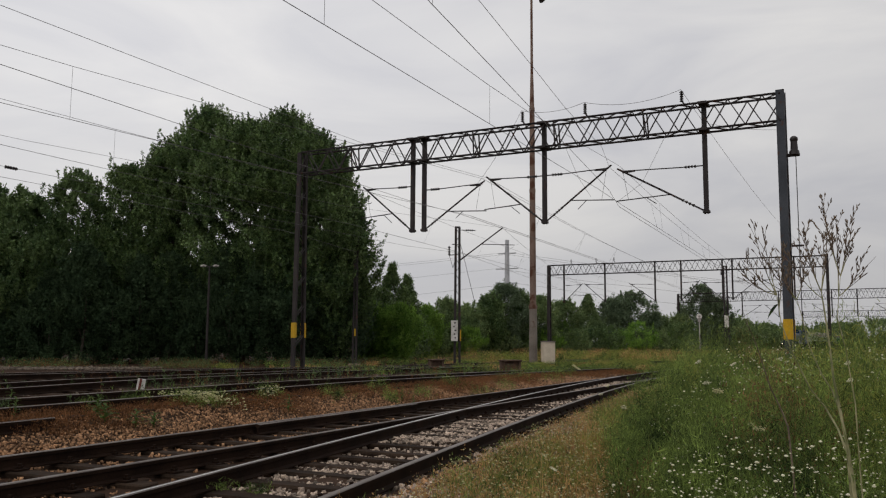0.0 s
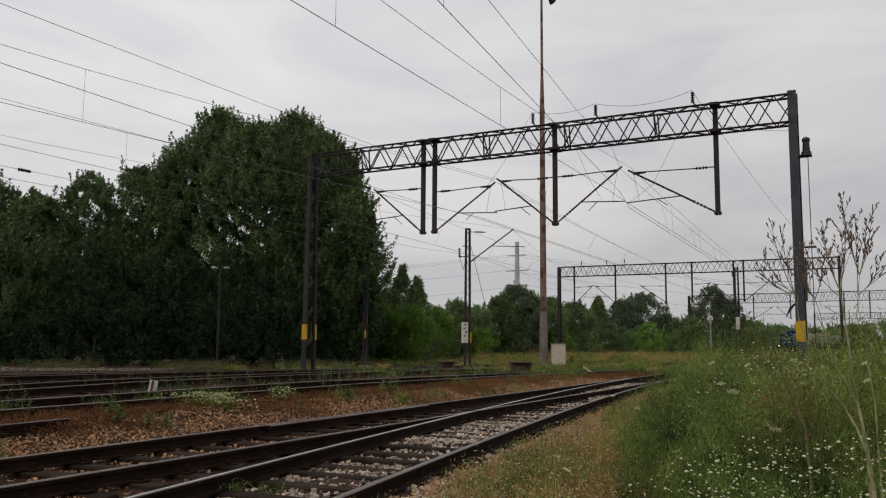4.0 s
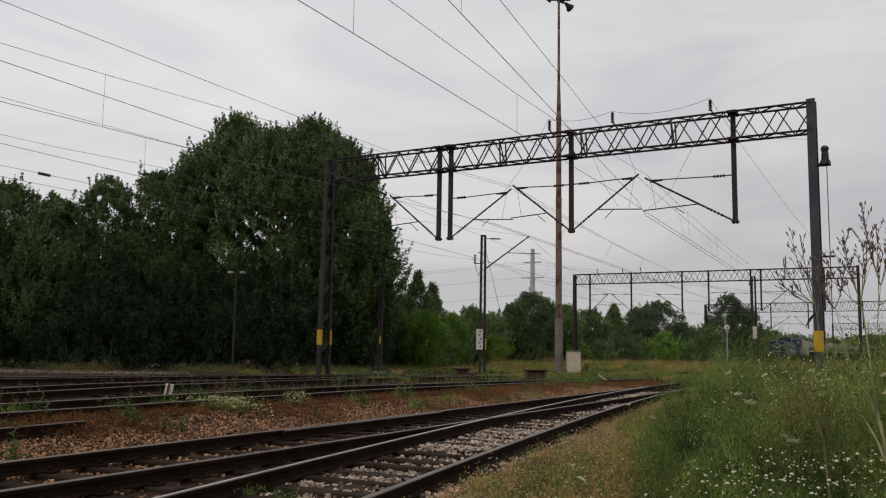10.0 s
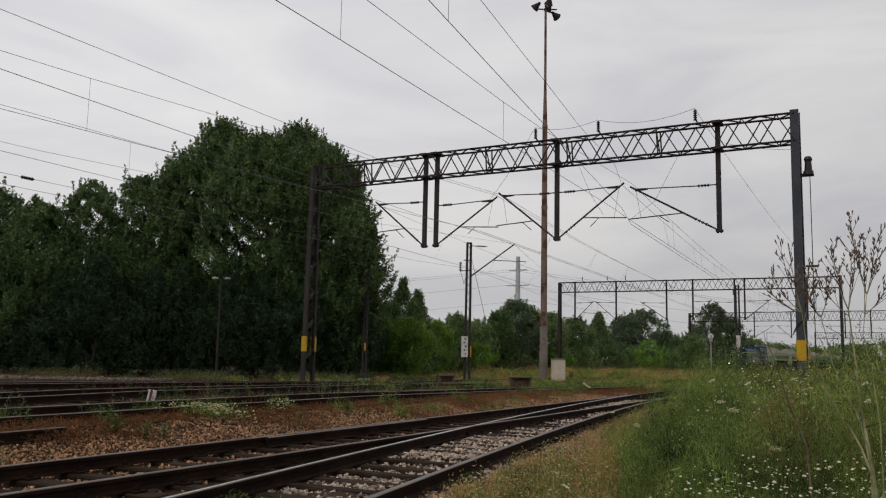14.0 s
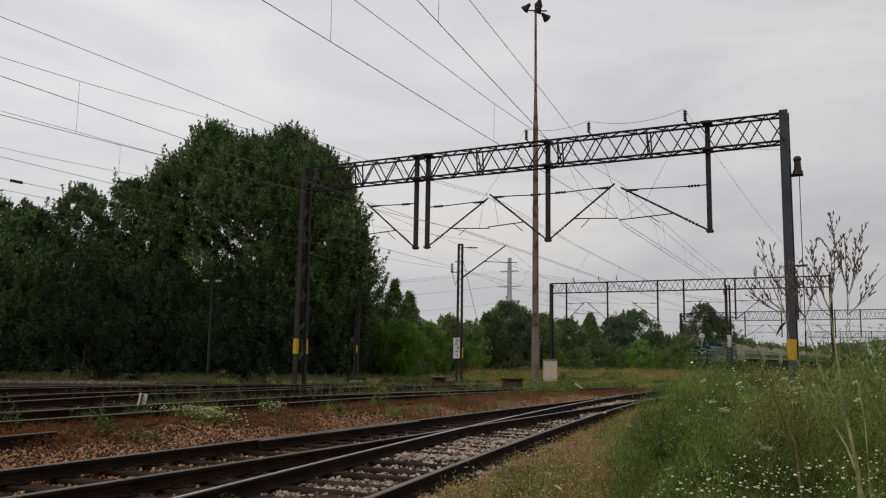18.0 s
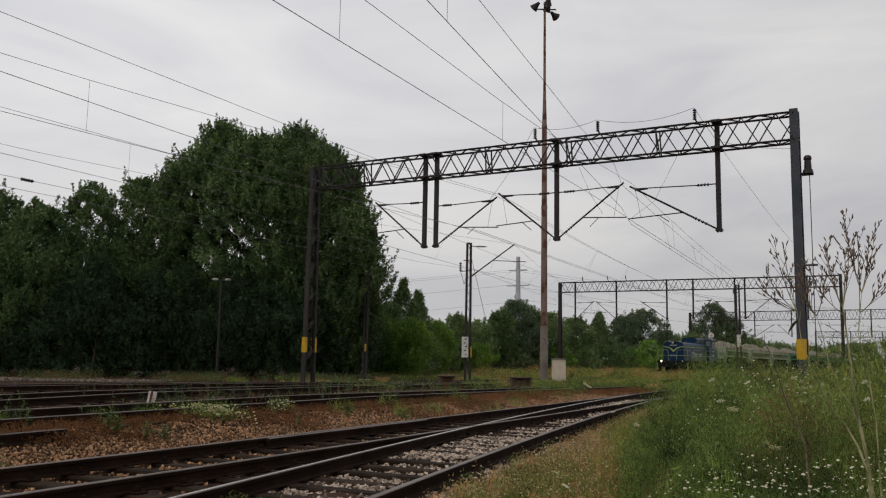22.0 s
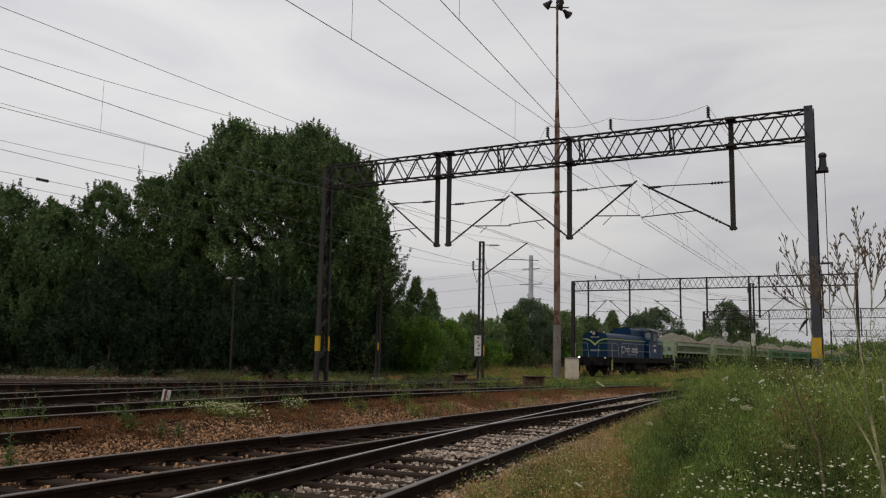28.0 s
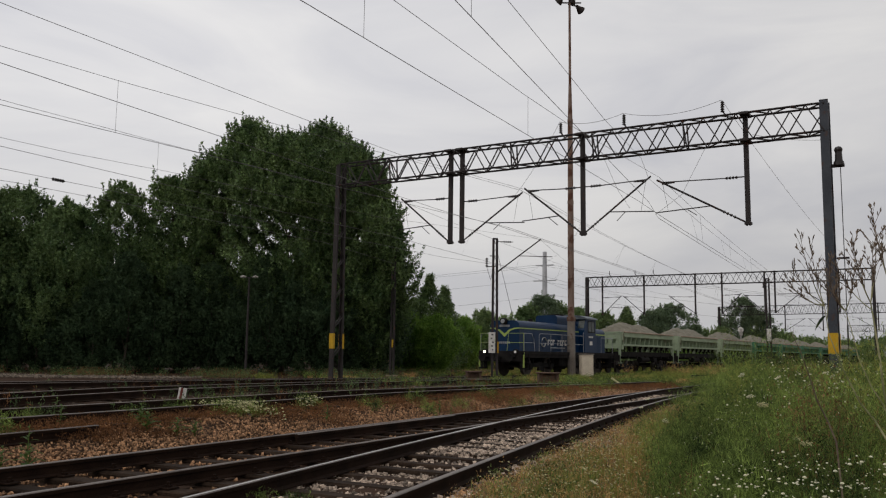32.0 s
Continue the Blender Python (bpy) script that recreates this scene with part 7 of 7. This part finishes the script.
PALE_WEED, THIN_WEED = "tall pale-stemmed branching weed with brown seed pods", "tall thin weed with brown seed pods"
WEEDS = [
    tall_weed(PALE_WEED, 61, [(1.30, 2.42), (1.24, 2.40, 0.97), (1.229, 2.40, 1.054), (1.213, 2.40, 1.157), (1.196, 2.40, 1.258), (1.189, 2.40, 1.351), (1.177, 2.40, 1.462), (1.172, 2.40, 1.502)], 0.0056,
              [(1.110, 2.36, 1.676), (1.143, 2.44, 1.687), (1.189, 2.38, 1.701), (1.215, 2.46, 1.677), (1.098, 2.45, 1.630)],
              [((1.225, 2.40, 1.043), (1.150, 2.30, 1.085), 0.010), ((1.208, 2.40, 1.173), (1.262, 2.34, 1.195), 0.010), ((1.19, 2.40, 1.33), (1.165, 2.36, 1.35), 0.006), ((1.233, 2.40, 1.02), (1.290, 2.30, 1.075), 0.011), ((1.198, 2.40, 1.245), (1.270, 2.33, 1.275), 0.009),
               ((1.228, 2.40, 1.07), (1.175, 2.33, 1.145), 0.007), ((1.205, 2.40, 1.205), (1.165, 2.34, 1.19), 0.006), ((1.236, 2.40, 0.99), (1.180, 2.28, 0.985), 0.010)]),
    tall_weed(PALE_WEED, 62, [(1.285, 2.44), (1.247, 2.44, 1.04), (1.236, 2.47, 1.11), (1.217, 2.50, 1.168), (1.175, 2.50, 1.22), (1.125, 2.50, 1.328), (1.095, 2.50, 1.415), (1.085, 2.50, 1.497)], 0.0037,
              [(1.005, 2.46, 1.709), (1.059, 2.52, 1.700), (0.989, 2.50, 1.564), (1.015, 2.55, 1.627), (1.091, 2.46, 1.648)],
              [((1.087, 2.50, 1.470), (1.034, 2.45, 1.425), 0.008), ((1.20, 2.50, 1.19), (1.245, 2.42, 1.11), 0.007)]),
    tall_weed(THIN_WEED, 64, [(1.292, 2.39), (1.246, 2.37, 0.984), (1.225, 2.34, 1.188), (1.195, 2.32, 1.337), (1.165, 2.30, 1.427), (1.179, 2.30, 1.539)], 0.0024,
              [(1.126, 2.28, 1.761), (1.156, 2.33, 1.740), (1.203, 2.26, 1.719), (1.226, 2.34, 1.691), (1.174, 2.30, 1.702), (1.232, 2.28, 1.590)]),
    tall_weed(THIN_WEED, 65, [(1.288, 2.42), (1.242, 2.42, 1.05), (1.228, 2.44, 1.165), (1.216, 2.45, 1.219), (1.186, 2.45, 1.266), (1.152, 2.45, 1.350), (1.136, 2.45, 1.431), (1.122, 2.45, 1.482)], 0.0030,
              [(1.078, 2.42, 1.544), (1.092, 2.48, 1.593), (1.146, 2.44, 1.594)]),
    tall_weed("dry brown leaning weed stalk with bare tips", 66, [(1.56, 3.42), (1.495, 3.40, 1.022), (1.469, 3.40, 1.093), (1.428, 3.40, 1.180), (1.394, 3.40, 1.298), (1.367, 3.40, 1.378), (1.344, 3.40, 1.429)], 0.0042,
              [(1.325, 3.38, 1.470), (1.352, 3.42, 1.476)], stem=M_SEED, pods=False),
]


def leafy_plant(x, y, h, seed, label, spread=0.16, count=15):
    """A broad-leaved weed: a stalk with arching pointed leaves."""
    r = np.random.default_rng(seed)
    z = float(ground_height(np.array([x]), np.array([y]))[0])
    th = thing("leafy_weed", pose(x, y, z - 0.01), label, "weed", "leafy weeds by the old track")
    bm = bmesh.new()
    rod(bm, (0, 0, 0), (0.01, 0, h), 0.006, 0.003, seg=5)
    part("stem", bm, M_FENNEL, th)
    for k in range(count):
        f = (k + 0.5) / count
        a = k * 2.4
        ln = spread * (1.15 - 0.6 * f) * r.uniform(0.75, 1.2)
        d = Vector((math.cos(a), math.sin(a), 0))
        sd = Vector((-math.sin(a), math.cos(a), 0)) * ln * 0.17
        bm = bmesh.new()
        rows = []
        for j in range(5):
            t = j / 4
            c = Vector((0, 0, h * (0.15 + 0.8 * f))) + d * ln * t + Vector((0, 0, ln * (0.9 * t - 0.75 * t * t)))
            wv = sd * (math.sin(math.pi * (0.08 + 0.92 * t)) ** 0.7 if t < 1 else 0.05)
            rows.append([bm.verts.new(c + wv), bm.verts.new(c - Vector((0, 0, ln * 0.03))), bm.verts.new(c - wv)])
        for p, q in zip(rows[:-1], rows[1:]):
            bm.faces.new((p[0], p[1], q[1], q[0]))
            bm.faces.new((p[1], p[2], q[2], q[1]))
        part("leaf", bm, M_GRASS, th)
    return th


for k, (x, y, h, sp) in enumerate(((-4.85, 9.75, 0.50, 0.15), (-4.70, 9.5, 0.36, 0.16), (-4.98, 9.45, 0.30, 0.14), (-4.52, 12.3, 0.34, 0.20), (-4.36, 12.15, 0.28, 0.20), (-3.98, 12.3, 0.28, 0.16), (-3.80, 12.55, 0.24, 0.16),
                                   (-5.35, 11.6, 0.34, 0.13), (-6.35, 13.6, 0.34, 0.12), (-5.0, 13.2, 0.28, 0.12), (-2.3, 15.4, 0.34, 0.14), (-0.35, 18.9, 0.32, 0.12), (-0.1, 18.75, 0.26, 0.12))):
    leafy_plant(x, y, h, 700 + k, "upright leafy green weed beside the rails" if h > 0.3 else "spreading leafy green weed beside the rails", sp)


def umbel(x, y, z, w, label, mat, tilt):
    g = float(ground_height(np.array([x]), np.array([y]))[0])
    th = thing("wild_carrot", pose(x, y, g, 0, 0, 97 * x), label, "flower", "white umbels")
    hgt = max(0.15, z - g)
    top = Matrix.Translation((0, 0, hgt - 0.02)) @ Matrix.Rotation(radians(tilt), 4, "X")
    bm = bmesh.new()
    rod(bm, (0.05, 0.04, 0), (0.02, 0.01, hgt * 0.5), 0.0016, 0.0014, seg=5)
    rod(bm, (0.02, 0.01, hgt * 0.5), (0, 0, hgt - 0.03), 0.0014, 0.001, seg=5)
    for k in range(9):
        a = k * 2.4
        rr = w * 0.42 * math.sqrt((k + 0.5) / 9)
        rod(bm, (0, 0, hgt - 0.03), top @ Vector((math.cos(a) * rr, math.sin(a) * rr, 0.02)), 0.0008, 0.0006, seg=4)
    part("stem", bm, M_FENNEL, th)
    bm = bmesh.new()
    for k in range(34):
        a = k * 2.4
        rr = w * 0.5 * math.sqrt((k + 0.5) / 34)
        sphere(bm, top @ Vector((math.cos(a) * rr, math.sin(a) * rr, 0.022 + 0.004 * math.sin(k * 1.7) + 2.0 * rr * rr)), w * 0.085, (1, 1, 0.6), 1)
    part("umbel", bm, mat, th, "flat flower head")
    return th


for px, yt, d, w, mat in ((1285, 675, 6.4, 0.05, M_FLOWER), (1348, 680, 6.2, 0.05, M_FLOWER), (1297, 712, 5.4, 0.045, M_FLOWER), (1318, 727, 4.6, 0.06, M_CREAM), (1390, 793, 3.9, 0.055, M_CREAM), (1375, 784, 4.1, 0.03, M_CREAM),
                          (1148, 752, 6.6, 0.05, M_FLOWER), (1107, 730, 9.0, 0.05, M_FLOWER), (1120, 715, 10, 0.06, M_FLOWER), (1022, 855, 5.3, 0.05, M_FLOWER), (1005, 832, 6.0, 0.045, M_CREAM), (1557, 680, 3.9, 0.03, M_FLOWER), (1560, 710, 3.8, 0.03, M_FLOWER), (1430, 672, 6.8, 0.05, M_FLOWER), (1443, 678, 6.6, 0.04, M_FLOWER)):
    umbel((px - 784) / 1500 * d, d, 1.34 - (yt - 636 - 0.0215 * (px - 784)) * d / 1500, w, "white flat umbel of wild carrot in the grass" if mat == M_FLOWER else "cream flat umbel of wild carrot in the grass", mat, 18 + px % 23)

# cream flowering weed patch and leafy weeds by the old track
r = np.random.default_rng(45)
x, y = r.normal(-3.72, 0.30, 420), r.normal(14.65, 0.18, 420)
z = ground_height(x, y) + r.uniform(0.08, 0.24, len(x))
blossoms("cream_flowers", x, y, z, 0.018, M_CREAM, "cream flowering weeds beside the old track", 46)
x, y = r.normal(-2.75, 0.12, 90), r.normal(16.2, 0.2, 90)
blossoms("cream_flowers", x, y, ground_height(x, y) + r.uniform(0.10, 0.28, len(x)), 0.016, M_CREAM, "small cream flowering weed beside the old track", 49)
xs, ys, hs = [], [], []
for cx, cy, ch, cr, k in ((-3.75, 14.6, 0.28, 0.40, 150), (-4.55, 13.9, 0.26, 0.18, 60), (-4.9, 12.9, 0.24, 0.2, 50), (-5.62, 10.5, 0.28, 0.16, 50), (-5.9, 11.9, 0.25, 0.2, 40), (-2.8, 16.2, 0.3, 0.25, 60), (-0.55, 18.5, 0.22, 0.12, 40),
                          (-0.9, 19.4, 0.3, 0.3, 50), (0.9, 22.5, 0.3, 0.4, 60), (3.2, 27.5, 0.3, 0.5, 60), (-1.7, 17.6, 0.28, 0.3, 50), (-1.85, 8.1, 0.12, 0.14, 22), (-1.45, 7.9, 0.11, 0.12, 16), (1.6, 21.5, 0.35, 0.3, 40), (2.4, 24.0, 0.4, 0.35, 40), (0.1, 20.0, 0.3, 0.25, 36), (4.4, 28.5, 0.4, 0.4, 40), (5.4, 31.0, 0.4, 0.5, 40)):
    xs.append(r.normal(cx, cr * 0.6, k))
    ys.append(r.normal(cy, cr * 0.6, k))
    hs.append(ch * r.uniform(0.5, 1.2, k))
leafy_stems("weed_patch", np.concatenate(xs), np.concatenate(ys), np.concatenate(hs), 22, 0.040, M_FENNEL, "leafy green weeds beside the old track", 48, 0.04)


# ---------------------------------------------------------------- moving train
def motions():
    front = [(0, 138.0), (3, 129.9), (6, 121.95), (9, 114.15), (12, 106.6), (14.5, 100.1), (17, 93.6), (19, 88.0), (21, 82.35), (24, 73.3), (26, 67.1), (28, 60.9), (30, 54.5), (31, 51.3), (32, 48.1)]
    ts = np.array([t for t, _ in front])
    ys = np.array([y for _, y in front])
    back = Vector((0.648, 1, 0)).normalized()

    def where(t, shift):
        y = float(np.interp(t, ts, ys))
        p = Vector((-28.977 + 0.648 * y, y, RAIL_TOP)) + back * shift
        return p

    walk(loco, [(t, pose(*where(t, 0), 0, 0, TURN)) for t in ts])
    for k, (wg, _) in enumerate(wagons):
        walk(wg, [(t, pose(*where(t, 14.24 + WAGON * k), 0, 0, TURN)) for t in ts])
    # tall weeds lean a little in the wind, degrees at the times
    sway = [(0, 0.0), (3.5, 0.0), (5.5, -0.25), (6.5, -0.1), (8, -0.5), (8.5, -0.55), (9, -0.05), (10, 0.15), (11, 0.0), (12, 0.0), (12.5, 0.45), (13.5, 0.7), (14, 0.8), (14.5, 0.45), (16.5, 0.05), (17.5, -0.3), (18.5, -0.1),
            (19, 0.45), (20, 0.35), (20.5, 0.75), (21, 0.45), (22, 0.35), (22.5, 0.0), (24, -0.15), (25, -0.2), (27.5, -0.1), (28.5, 0.0), (29, 0.35), (29.5, 0.05), (31, -0.15), (31.5, -0.3), (32, -0.15)]
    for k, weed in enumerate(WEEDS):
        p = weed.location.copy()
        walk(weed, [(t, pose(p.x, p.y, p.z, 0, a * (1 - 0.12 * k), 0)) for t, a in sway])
    steps = [0.2 * i for i in range(161)]
    run = [(138.0 - float(np.interp(t, ts, ys))) * math.hypot(0.648, 1) for t in steps]
    for ws, rad in loco_sets + wagons[0][1] + wagons[1][1]:
        x = ws.location.x
        walk(ws, [(t, pose(x, 0, rad) @ Matrix.Rotation(-s_ / rad, 4, "Y")) for t, s_ in zip(steps, run)])


motions()
